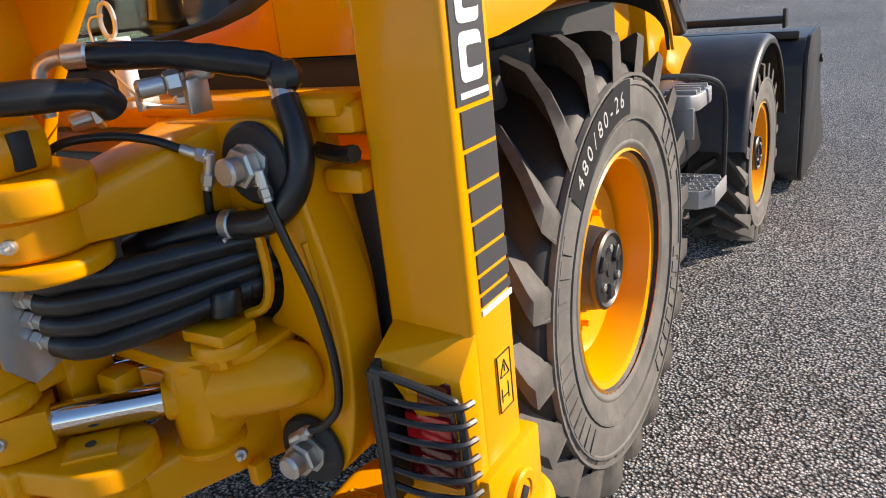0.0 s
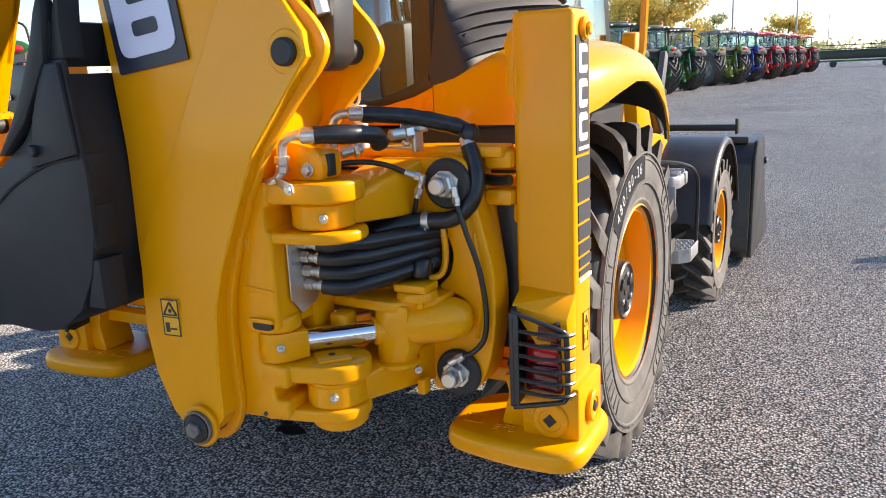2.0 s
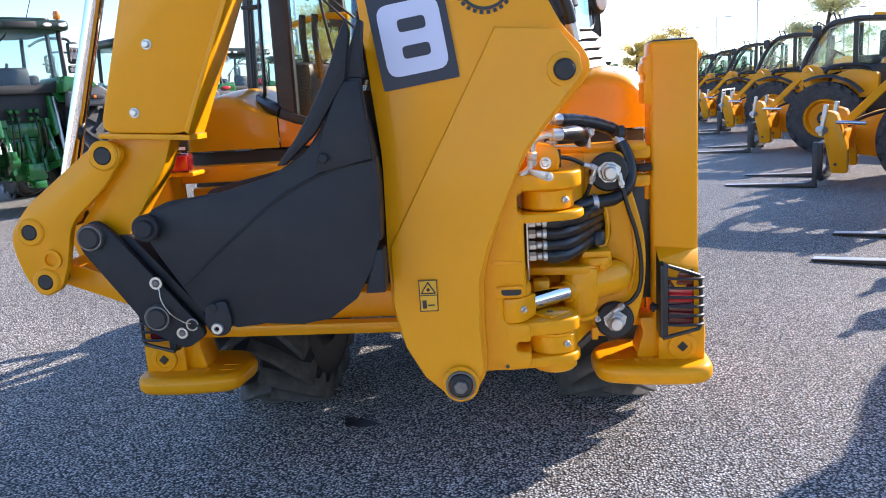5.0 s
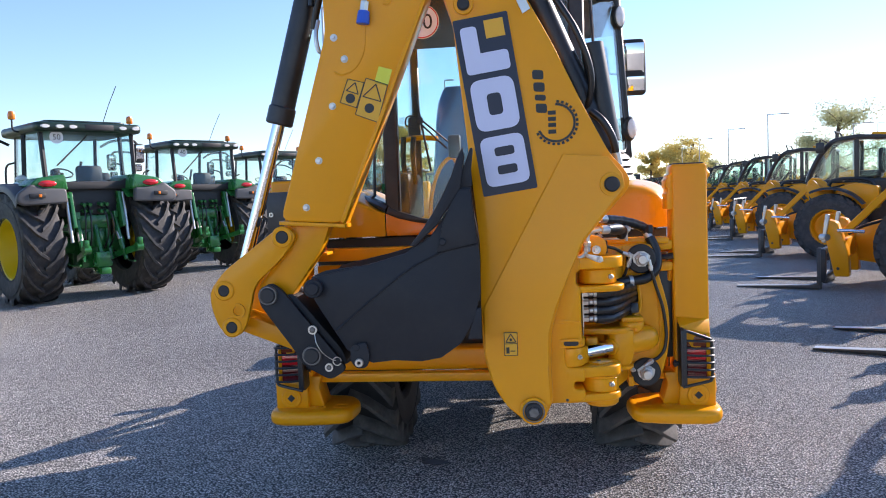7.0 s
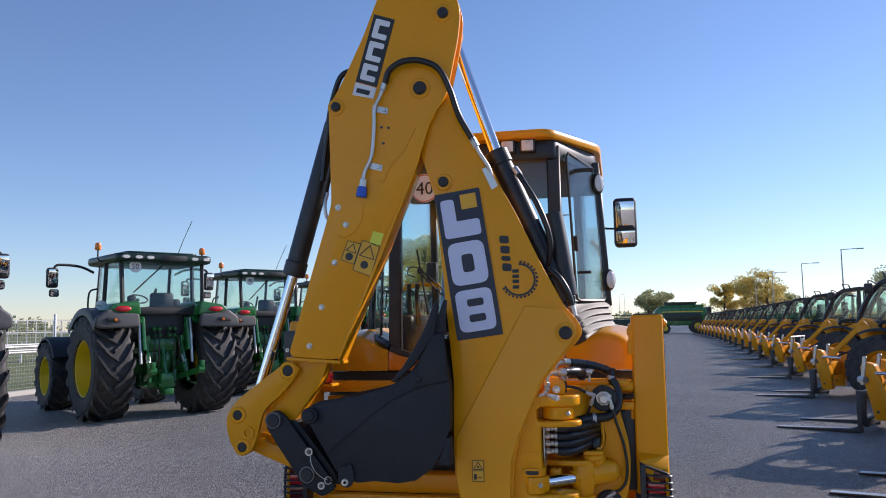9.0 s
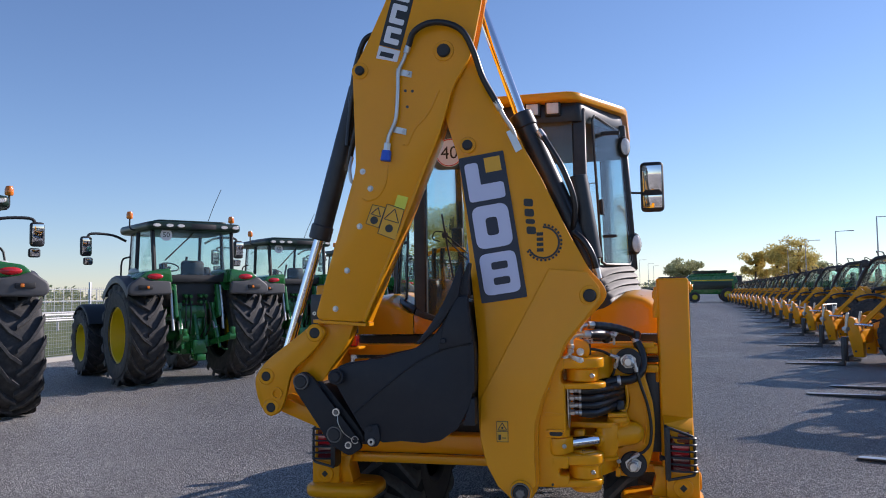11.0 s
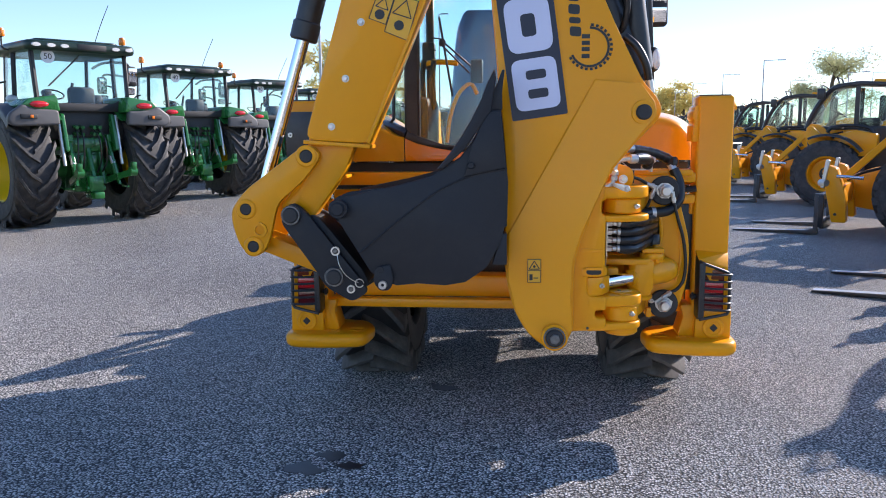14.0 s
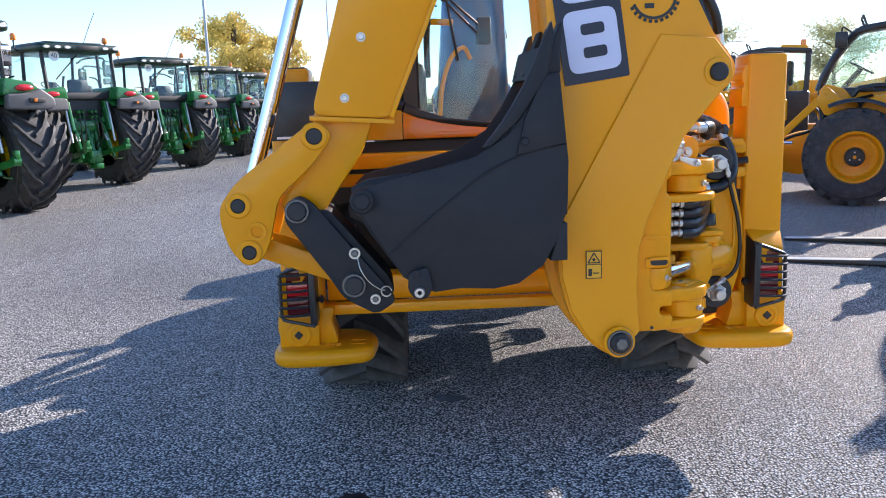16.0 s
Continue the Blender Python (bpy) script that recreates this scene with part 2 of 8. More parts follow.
def prism(outline, d0, d1, bev=0.0, plane=XZ, seg=2):
    bm = bmesh.new()
    a = [bm.verts.new(plane @ Vector((x, y, d0))) for x, y in outline]
    b = [bm.verts.new(plane @ Vector((x, y, d1))) for x, y in outline]
    k = len(outline)
    caps = [bm.faces.new(a), bm.faces.new(b[::-1])]
    for i in range(k):
        bm.faces.new((a[i - 1], b[i - 1], b[i], a[i]))
    bmesh.ops.recalc_face_normals(bm, faces=bm.faces[:])
    if bev:
        edges = {e for f in caps for e in f.edges}
        bmesh.ops.bevel(bm, geom=list(edges), offset=bev, segments=seg, profile=0.5, affect="EDGES", clamp_overlap=True)
    return bm


def basis(p0, p1):
    w = (Vector(p1) - Vector(p0)).normalized()
    u = w.orthogonal().normalized()
    return u, w.cross(u), w


def lathe(profile, p0, p1, seg=32):
    """Turns (radius, way along p0 to p1 in metres) about the line from p0 towards p1."""
    u, v, w = basis(p0, p1)
    o = Vector(p0)
    bm = bmesh.new()
    rings = []
    for r, h in profile:
        if r < 1e-6:
            rings.append([bm.verts.new(o + w * h)])
        else:
            rings.append([bm.verts.new(o + w * h + (u * math.cos(2 * math.pi * i / seg) + v * math.sin(2 * math.pi * i / seg)) * r) for i in range(seg)])
    for a, b in zip(rings, rings[1:]):
        for i in range(seg):
            j = (i + 1) % seg
            q = [a[i % len(a)], a[j % len(a)], b[j % len(b)], b[i % len(b)]]
            q = list(dict.fromkeys(q))
            if len(q) > 2:
                bm.faces.new(q)
    bmesh.ops.recalc_face_normals(bm, faces=bm.faces[:])
    return bm


def cyl(p0, p1, r, seg=24, bev=0.004, r1=None):
    d = (Vector(p1) - Vector(p0)).length
    r1 = r if r1 is None else r1
    b = min(bev, r * 0.3, d * 0.3)
    return lathe([(0, 0), (r - b, 0), (r, b), (r1, d - b), (r1 - b, d), (0, d)], p0, p1, seg)


def curve_through(pts, n=8):
    pts = [Vector(p) for p in pts]
    q = [2 * pts[0] - pts[1]] + pts + [2 * pts[-1] - pts[-2]]
    out = []
    for i in range(1, len(q) - 2):
        a, b, c, d = q[i - 1:i + 3]
        for j in range(n):
            t = j / n
            out.append(0.5 * (2 * b + (c - a) * t + (2 * a - 5 * b + 4 * c - d) * t * t + (3 * b - a - 3 * c + d) * t ** 3))
    return out + [pts[-1]]


def tube(pts, r, seg=10, n=8, wobble=0.0):
    path = curve_through(pts, n) if n > 1 else [Vector(p) for p in pts]
    bm = bmesh.new()
    t = (path[1] - path[0]).normalized()
    u = t.orthogonal().normalized()
    rings = []
    for i, p in enumerate(path):
        t2 = (path[min(i + 1, len(path) - 1)] - path[max(i - 1, 0)]).normalized()
        u = (u - t2 * u.dot(t2)).normalized()
        v = t2.cross(u)
        rr = r * (1 + wobble * noise.noise(p * 30))
        rings.append([bm.verts.new(p + (u * math.cos(2 * math.pi * k / seg) + v * math.sin(2 * math.pi * k / seg)) * rr) for k in range(seg)])
    for a, b in zip(rings, rings[1:]):
        for k in range(seg):
            bm.faces.new((a[k], a[(k + 1) % seg], b[(k + 1) % seg], b[k]))
    bm.faces.new(rings[0][::-1])
    bm.faces.new(rings[-1])
    bmesh.ops.recalc_face_normals(bm, faces=bm.faces[:])
    return bm


def merge(*parts_):
    out = bmesh.new()
    for b in parts_:
        me = bpy.data.meshes.new("tmp")
        b.to_mesh(me)
        out.from_mesh(me)
        bpy.data.meshes.remove(me)
        b.free()
    return out


def moved(bm, m):
    bm.transform(m)
    return bm


def mesh_of(name, bm, mat, angle=38):
    me = bpy.data.meshes.new(name)
    bm.to_mesh(me)
    bm.free()
    me.shade_smooth()
    me.set_sharp_from_angle(angle=radians(angle))
    me.materials.append(mat)
    return me


def part(name, bm, mat, parent=None, label=""):
    ob = new(name, mesh_of(name, bm, mat))
    if parent is not None:
        ob.parent = parent
    if label:
        tagged(ob, label)
    return ob


def thing(name, label, category, group="", at=(0, 0, 0), turn=0.0):
    ob = new(name)
    ob.empty_display_size = 0.2
    ob.matrix_basis = pose(*at, 0, 0, turn)
    return tagged(ob, label, category, group)


def lettering(text, size, m, depth=0.002):
    """Raised letters as a mesh, centred, on the plane that m sets."""
    cu = bpy.data.curves.new("tmp", "FONT")
    cu.body, cu.size, cu.align_x, cu.align_y, cu.extrude, cu.resolution_u = text, size, "CENTER", "CENTER", depth, 3
    ob = bpy.data.objects.new("tmp", cu)
    me = bpy.data.meshes.new_from_object(ob)
    bm = bmesh.new()
    bm.from_mesh(me)
    bm.transform(m)
    bpy.data.objects.remove(ob)
    bpy.data.curves.remove(cu)
    bpy.data.meshes.remove(me)
    return bm


def arm(u, z, v=0.0):
    return ARM @ Vector((u, z, v))


def disc(c, r, n=24, a0=0.0):
    return [(c[0] + r * math.cos(a0 + 2 * math.pi * i / n), c[1] + r * math.sin(a0 + 2 * math.pi * i / n)) for i in range(n)]


def hull(points, bev=0.012):
    """A solid drawn tight over the points, with soft edges."""
    bm = bmesh.new()
    for q in points:
        bm.verts.new(q)
    bmesh.ops.convex_hull(bm, input=bm.verts[:])
    loose = [v for v in bm.verts if not v.link_faces]
    bmesh.ops.delete(bm, geom=loose, context="VERTS")
    bmesh.ops.dissolve_limit(bm, angle_limit=radians(4), verts=bm.verts[:], edges=bm.edges[:])
    if bev:
        sharp = [e for e in bm.edges if e.is_manifold and e.calc_face_angle() > radians(30)]
        bmesh.ops.bevel(bm, geom=sharp, offset=bev, segments=2, profile=0.5, affect="EDGES", clamp_overlap=True)
    return bm


def circle3(c, r, n=16):
    return [(c[0] + r * math.cos(2 * math.pi * i / n), c[1] + r * math.sin(2 * math.pi * i / n), c[2]) for i in range(n)]


def corners(x0, x1, y0, y1, z0, z1):
    return [(x, y, z) for x in (x0, x1) for y in (y0, y1) for z in (z0, z1)]

# ---- wheels ----
def tyre_body(R, W, rim, lug_h):
    """The smooth carcass of a tyre about the x axis, with two raised rings on each side wall."""
    base = R - lug_h
    m = rim + (base - rim) * 0.5
    half = [(rim, 0.40), (rim + 0.015, 0.455), (rim + 0.03, 0.470), (rim + 0.034, 0.476), (rim + 0.040, 0.476), (rim + 0.044, 0.470), (m - 0.01, 0.498), (m, 0.500), (m + (base - m) * 0.45, 0.494), (m + (base - m) * 0.45 + 0.004, 0.503), (m + (base - m) * 0.45 + 0.012, 0.502), (m + (base - m) * 0.45 + 0.016, 0.490), (base - 0.04, 0.475), (base - 0.015, 0.45), (base, 0.40), (base + 0.006, 0.15)]
    prof = [(r, -h * W) for r, h in half] + [(r, h * W) for r, h in reversed(half)]
    return lathe([(r, h + W) for r, h in prof], (-W, 0, 0), (W, 0, 0), 56)


def lug_mesh(R, W, lug_h, slant, thick, s, angles, side_cut=0.5):
    """Slanting tread lugs of side s, one at each angle."""
    base = R - lug_h
    bm = bmesh.new()
    steps = [(-0.04, 0.0), (0.18, 0.25), (0.36, 0.62), (0.475, 0.92), (0.50, 1.0), (0.497, 1.06)]
    for a0 in angles:
        rows = []
        for i, (xf, f) in enumerate(steps):
            x = s * xf * W
            a = a0 + slant * f
            top = R - 0.012 * (xf / 0.5) ** 2 if i < 4 else R - lug_h * (0.25 if i == 4 else 1.0 + side_cut)
            low = base - 0.02 if i < 4 else base - lug_h * side_cut - 0.02
            w = thick * (0.75 + 0.75 * f)
            row = []
            for rr, ww in ((low, w * 1.25), (top - 0.008, w * 1.06), (top, w * 0.9), (top, -w * 0.9), (top - 0.008, -w * 1.06), (low, -w * 1.25)):
                b = a + ww / R
                row.append(bm.verts.new((x, rr * math.cos(b), rr * math.sin(b))))
            rows.append(row)
        for p, q in zip(rows, rows[1:]):
            for j in range(5):
                bm.faces.new((p[j], q[j], q[j + 1], p[j + 1]))
        bm.faces.new(rows[0])
        bm.faces.new(rows[-1][::-1])
    bmesh.ops.recalc_face_normals(bm, faces=bm.faces[:])
    return bm


def rim_mesh(rim, W, dish, s):
    """A dished steel rim about x; s is the outer side."""
    p = [(rim + 0.012, 0.47), (rim + 0.022, 0.455), (rim + 0.012, 0.435), (rim - 0.012, 0.42), (rim - 0.03, 0.30), (rim - 0.05, 0.12), (rim - 0.075, dish + 0.02), (rim - 0.11, dish), (rim * 0.55, dish - 0.03), (rim * 0.42, dish - 0.03), (rim * 0.40, dish + 0.03), (0, dish + 0.03)]
    return lathe([(r, h * W) for r, h in p], (0, 0, 0), (s, 0, 0), 48)


def wheel(parent, c, R, W, rim, lugs, lug_h, slant, thick, rim_mat, s, dish=0.05, hub=0.11, hub_mat=None, rubber=None, cap=0.10, split=False):
    rubber = rubber or RUBBER
    turns = {e: [2 * math.pi * k / lugs + (math.pi / lugs if e < 0 else 0) for k in range(lugs)] for e in (-1, 1)}
    body = tyre_body(R, W, rim, lug_h)
    if not split:
        body = merge(body, *[lug_mesh(R, W, lug_h, slant, thick, e, turns[e]) for e in (-1, 1)])
    # split dusty tyres: the carcass colour carries the shade between the lugs
    t = part("tyre", moved(body, Matrix.Translation(c)), TREAD_SHADE if split and rubber is RUBBER2 else rubber, parent)
    if split:
        for e in (-1, 1):
            data = None
            for a in turns[e]:
                if data is None:
                    lug = part("lug", lug_mesh(R, W, lug_h, slant, thick, e, [0.0]), rubber, t)
                    data = lug.data
                else:
                    lug = new("lug", data)
                    lug.parent = t
                lug.matrix_local = Matrix.Translation(c) @ Matrix.Rotation(a, 4, "X")
    part("rim", moved(rim_mesh(rim, W, dish, s), Matrix.Translation(c)), rim_mat, t)
    c = Vector(c)
    part("hub", lathe([(hub * 1.1, dish * W - 0.03), (hub, dish * W + cap - 0.03), (hub * 0.9, dish * W + cap - 0.01), (hub * 0.62, dish * W + cap), (hub * 0.55, dish * W + cap - 0.012), (hub * 0.2, dish * W + cap - 0.012), (hub * 0.16, dish * W + cap), (0, dish * W + cap)], c, c + Vector((s, 0, 0)), 24), hub_mat or rim_mat, t)
    if split:
        base = R - lug_h
        m = rim + (base - rim) * 0.5
        k = m + (base - m) * 0.45
        side = [(rim + 0.014, 0.452), (rim + 0.03, 0.473), (rim + 0.034, 0.479), (rim + 0.040, 0.479), (rim + 0.044, 0.474), (m - 0.01, 0.502), (m, 0.504), (k, 0.498), (k + 0.004, 0.507), (k + 0.012, 0.506), (k + 0.016, 0.494), (base - 0.038, 0.478), (base - 0.038, 0.44), (rim + 0.014, 0.44)]
        part("side_wall", lathe([(r, h * W) for r, h in side], c, c + Vector((s, 0, 0)), 64), SIDEWALL if rubber is RUBBER2 else rubber, t, "dusty grey side wall" if rubber is RUBBER2 else "black side wall")
        x1 = dish * W + cap
        part("hub_cover", merge(lathe([(hub * 0.97, x1 - 0.018), (hub * 0.97, x1 - 0.004), (hub * 0.90, x1 + 0.002), (hub * 0.82, x1 - 0.006), (0, x1 - 0.004)], c, c + Vector((s, 0, 0)), 32), *[hull([tuple(c + Vector((s * x, math.cos(a + e) * hub * q, math.sin(a + e) * hub * q))) for x, g in ((x1 - 0.008, 0.30), (x1 + 0.008, 0.24)) for e in (-g, 0, g) for q in (0.35, 0.72)], 0.003) for a in (0.5, 2.594, 4.688)]), hub_mat or rim_mat, t, "dark hub cover with three raised lobes")
        for a in (1.547, 3.641, 5.735):
            part("hub_bolt", cyl(c + Vector((s * (x1 - 0.006), math.cos(a) * hub * 0.55, math.sin(a) * hub * 0.55)), c + Vector((s * (x1 + 0.008), math.cos(a) * hub * 0.55, math.sin(a) * hub * 0.55)), hub * 0.10, 6, 0.002), STEEL, t)
        for i in range(8):
            a = 2 * math.pi * i / 8
            part("wheel_bolt", cyl(c + Vector((s * (dish * W - 0.02), math.cos(a) * hub * 1.5, math.sin(a) * hub * 1.5)), c + Vector((s * (dish * W + 0.012), math.cos(a) * hub * 1.5, math.sin(a) * hub * 1.5)), 0.011, 6, 0.002), rim_mat, t)
        return t
    bolts = [cyl(c + Vector((s * (dish * W - 0.02), math.cos(a) * hub * 1.5, math.sin(a) * hub * 1.5)), c + Vector((s * (dish * W + 0.03), math.cos(a) * hub * 1.5, math.sin(a) * hub * 1.5)), 0.012, 6, 0.002) for a in [2 * math.pi * i / 8 for i in range(8)]]
    part("wheel_bolts", merge(*bolts), DARKSTEEL, t)
    return t


def pane(parent, pts, thick=0.008, name="glass_pane"):
    """A flat glass pane through four corners."""
    a, b, c, d = [Vector(p) for p in pts]
    nrm = (b - a).cross(d - a).normalized() * thick
    bm = bmesh.new()
    lo = [bm.verts.new(p) for p in (a, b, c, d)]
    hi = [bm.verts.new(p + nrm) for p in (a, b, c, d)]
    bm.faces.new(lo[::-1]), bm.faces.new(hi)
    for i in range(4):
        bm.faces.new((lo[i - 1], lo[i], hi[i], hi[i - 1]))
    bmesh.ops.recalc_face_normals(bm, faces=bm.faces[:])
    ob = part(name, bm, GLASS, parent)
    ob.visible_shadow = False
    return ob


def bar(p0, p1, w, h=None, bev=0.004):
    """A square bar between two points."""
    p0, p1 = Vector(p0), Vector(p1)
    d = p1 - p0
    q = d.to_track_quat("Z", "Y").to_matrix().to_4x4()
    return box((p0 + p1) / 2, (w, h or w, d.length), bev, q, 1)


def arch(c, r0, r1, x0, x1, a0, a1, thick=0.012, lip=0.05, n=16):
    """A mudguard bent round the axle at c (y, z), from angle a0 to a1, with a turned-down outer lip at x1."""
    bm = bmesh.new()
    rows = []
    for i in range(n + 1):
        f = i / n
        a = radians(a0 + (a1 - a0) * f)
        r = r0 + (r1 - r0) * f
        e = 0.03 if x1 > x0 else -0.03
        sect = [(x0, r), (x1 - e, r), (x1 - e * 0.3, r - abs(e) * 0.4), (x1, r - abs(e)), (x1, r - lip), (x1 - e * 0.4, r - lip), (x1 - e * 0.5, r - abs(e)), (x1 - e * 1.1, r - thick), (x0, r - thick)]
        rows.append([bm.verts.new((x, c[0] + rr * math.cos(a), c[1] + rr * math.sin(a))) for x, rr in sect])
    k = len(rows[0])
    for p, q in zip(rows, rows[1:]):
        for j in range(k):
            bm.faces.new((p[j - 1], q[j - 1], q[j], p[j]))
    bm.faces.new(rows[0]), bm.faces.new(rows[-1][::-1])
    bmesh.ops.recalc_face_normals(bm, faces=bm.faces[:])
    return bm


# ---- farm tractor: origin under the rear axle, nose towards +y ----
def tractor(label, paint, rimpaint, speed, at, turn, group, hood_mat=None, dark=None, split=False):
    hood_mat, dark = hood_mat or paint, dark or DGREEN
    t = thing("tractor", label, "tractor", group, at, turn)
    for s in (-1, 1):
        wheel(t, (s * 1.01, 0, 0.98), 0.98, 0.68, 0.52, 18, 0.075, -0.50, 0.036, rimpaint, s, dish=0.0, split=split)
        wheel(t, (s * 1.00, 2.90, 0.73), 0.73, 0.54, 0.40, 16, 0.055, -0.46, 0.034, rimpaint, s, dish=0.05, split=split)
        part("rear_mudguard", arch((0, 0.98), 1.16, 1.14, s * 0.50, s * 0.98, 20, 132, lip=0.06), paint, t)
        g = part("mudguard_extension", arch((0, 0.98), 1.15, 1.13, s * 0.96, s * 1.36, 40, 134, lip=0.14), TGREY, t)
        part("mudguard_back", prism(rounded([(s * 0.58, 1.74), (s * 1.30, 1.72), (s * 1.40, 1.78), (s * 1.38, 1.92), (s * 1.16, 2.08), (s * 0.98, 2.01), (s * 0.60, 1.99)], 0.05), -0.90, -0.78, 0.035, XZ, 3), TGREY, g)
        part("green_cap", prism(rounded([(s * 0.56, 1.96), (s * 1.04, 2.00), (s * 1.18, 2.06), (s * 1.06, 2.17), (s * 0.60, 2.24)], 0.05), -0.87, 0.15, 0.04, XZ, 3), paint, g)
        part("tail_lamp", moved(lathe([(0, 0), (0.10, 0), (0.10, 0.02), (0.07, 0.045), (0, 0.055)], (0, 0, 0), (0, -1, 0), 20), Matrix.Translation((s * 0.90, -0.875, 2.08)) @ Matrix.Diagonal((1.45, 1, 0.55, 1))), RED, g)
        part("lamp_panel", box((s * 1.08, -0.905, 1.88), (0.26, 0.03, 0.08), 0.012), PLASTIC, g)
        part("number_lamp", box((s * 1.04, -0.925, 1.88), (0.05, 0.02, 0.05), 0.006), AMBER, g)
        part("front_mudguard", arch((2.90, 0.73), 0.84, 0.84, s * 0.74, s * 1.26, 40, 150, lip=0.06), PLASTIC, t)
        part("step_plate", box((s * 0.90, 1.22, 0.70), (0.40, 0.40, 0.03), 0.008), PLASTIC, t)
        part("lower_link", merge(bar((s * 0.28, -0.35, 0.74), (s * 0.46, -1.18, 0.92), 0.05, 0.11), cyl((s * 0.40, -1.20, 0.93), (s * 0.52, -1.20, 0.93), 0.075, 16), box((s * 0.47, -1.22, 1.03), (0.08, 0.10, 0.14), 0.015)), paint, t)
        part("lift_rod", merge(bar((s * 0.37, -0.85, 0.70), (s * 0.33, -0.56, 1.50), 0.045), cyl((s * 0.335, -0.60, 1.30), (s * 0.355, -0.76, 0.88), 0.040, 12)), paint, t)
        part("rod_thread", cyl((s * 0.34, -0.62, 1.22), (s * 0.35, -0.70, 1.06), 0.046, 12), STEEL, t)
        part("lift_arm", bar((s * 0.22, -0.22, 1.48), (s * 0.34, -0.62, 1.52), 0.08, 0.12), paint, t)
        part("hydraulic_ram", cyl((s * 0.24, -0.52, 0.70), (s * 0.24, -0.38, 1.42), 0.050, 14), paint, t)
        part("side_bracket", prism(rounded([(-0.74, 1.30), (-0.60, 1.93), (-0.50, 1.95), (-0.46, 1.25)], 0.03), s * 0.40, s * 0.46, 0.008, YZ), paint, t)
        part("stay_ram", cyl((s * 0.50, -0.72, 1.05), (s * 0.50, -0.56, 1.92), 0.030, 12), STEEL, t)
        part("stay_chain", tube([(s * 0.56, -0.30, 0.78), (s * 0.54, -0.60, 0.66), (s * 0.48, -0.95, 0.66)], 0.018, 6, 3), paint, t)
        ma = part("mirror_arm", tube([(s * 0.84, 1.05, 2.86), (s * 1.10, 1.10, 2.98), (s * 1.50, 1.08, 3.00), (s * 1.60, 1.06, 2.92)], 0.026, 8, 4), PLASTIC, t)
        mh = part("mirror_head", box((s * 1.62, 1.06, 2.74), (0.22, 0.12, 0.40), 0.05), PLASTIC, ma)
        part("mirror_glass", box((s * 1.62, 0.985, 2.74), (0.17, 0.006, 0.32), 0.002, Matrix.Rotation(radians(9), 4, "X")), MIRROR, mh)
        lm = part("lower_mirror", box((s * 1.58, 1.06, 2.44), (0.18, 0.09, 0.15), 0.035), PLASTIC, ma)
        part("mirror_glass", box((s * 1.58, 1.002, 2.44), (0.14, 0.006, 0.11), 0.002, Matrix.Rotation(radians(12), 4, "X")), MIRROR, lm)
        part("handrail", tube([(s * 0.90, 0.55, 1.75), (s * 1.06, 0.57, 1.92), (s * 1.06, 0.60, 2.42), (s * 0.88, 0.64, 2.52)], 0.018, 8, 4), PLASTIC, t)
        part("side_lamp", moved(lathe([(0, 0.05), (0.06, 0.04), (0.085, 0), (0.06, -0.05), (0, -0.06)], (0, 0, 0), (0, -1, 0), 16), Matrix.Translation((s * 0.98, 0.10, 2.20)) @ Matrix.Diagonal((1.2, 1, 0.8, 1))), CLEAR, t)
    part("axle_housing", merge(cyl((-0.68, 0, 0.98), (0.68, 0, 0.98), 0.16, 20), box((0, -0.12, 0.96), (0.50, 0.60, 0.80), 0.06), box((0, -0.38, 1.40), (0.56, 0.24, 0.26), 0.05), box((0, -0.44, 1.08), (0.30, 0.14, 0.30), 0.03)), paint, t)
    part("drawbar", merge(box((0, -0.66, 0.52), (0.18, 0.40, 0.12), 0.02), box((0, -0.68, 0.72), (0.26, 0.18, 0.28), 0.03), cyl((-0.16, -0.70, 0.64), (0.16, -0.70, 0.64), 0.05, 14)), paint, t)
    part("top_link", merge(bar((0, -0.48, 1.34), (0, -0.66, 0.84), 0.06), cyl((0, -0.50, 1.26), (0, -0.62, 0.94), 0.048, 12)), paint, t)
    cb = part("coupler_block", box((0, -0.40, 1.66), (0.46, 0.10, 0.26), 0.02), dark, t)
    for x in (-0.2, -0.1, 0.1, 0.2):
        for z in (1.60, 1.72):
            part("coupler", cyl((x, -0.46, z), (x, -0.60, z - 0.02), 0.034, 10), paint, cb)
    for x in (-0.19, -0.11, 0.12, 0.2):
        part("rear_hose", tube([(x, -0.48, 1.70), (x * 1.2, -0.66, 1.50), (x * 1.3, -0.66, 1.15), (x * 1.1, -0.5, 0.90)], 0.016, 6, 5), HOSE, t)
    part("transmission", box((0, 1.4, 0.90), (0.55, 2.9, 0.60), 0.06), paint, t)
    part("fuel_tank", box((-0.74, 0.95, 1.00), (0.46, 1.1, 0.6), 0.06), PLASTIC, t)
    part("front_axle", merge(cyl((-0.75, 2.90, 0.73), (0.75, 2.90, 0.73), 0.11, 16), box((0, 2.90, 0.82), (0.45, 0.6, 0.35), 0.05)), paint, t)
    part("hood", prism(rounded([(1.25, 1.30), (3.86, 1.15), (3.95, 1.30), (3.99, 1.68), (2.9, 2.02), (1.25, 2.12)], 0.10), -0.40, 0.40, 0.08, YZ, 3), hood_mat, t)
    # cab
    part("cab_floor", prism(rounded([(-0.74, -0.46), (0.74, -0.46), (0.86, 0.3), (0.86, 1.2), (-0.86, 1.2), (-0.86, 0.3)], 0.06), 1.50, 2.02, 0.04, XY), PLASTIC, t)
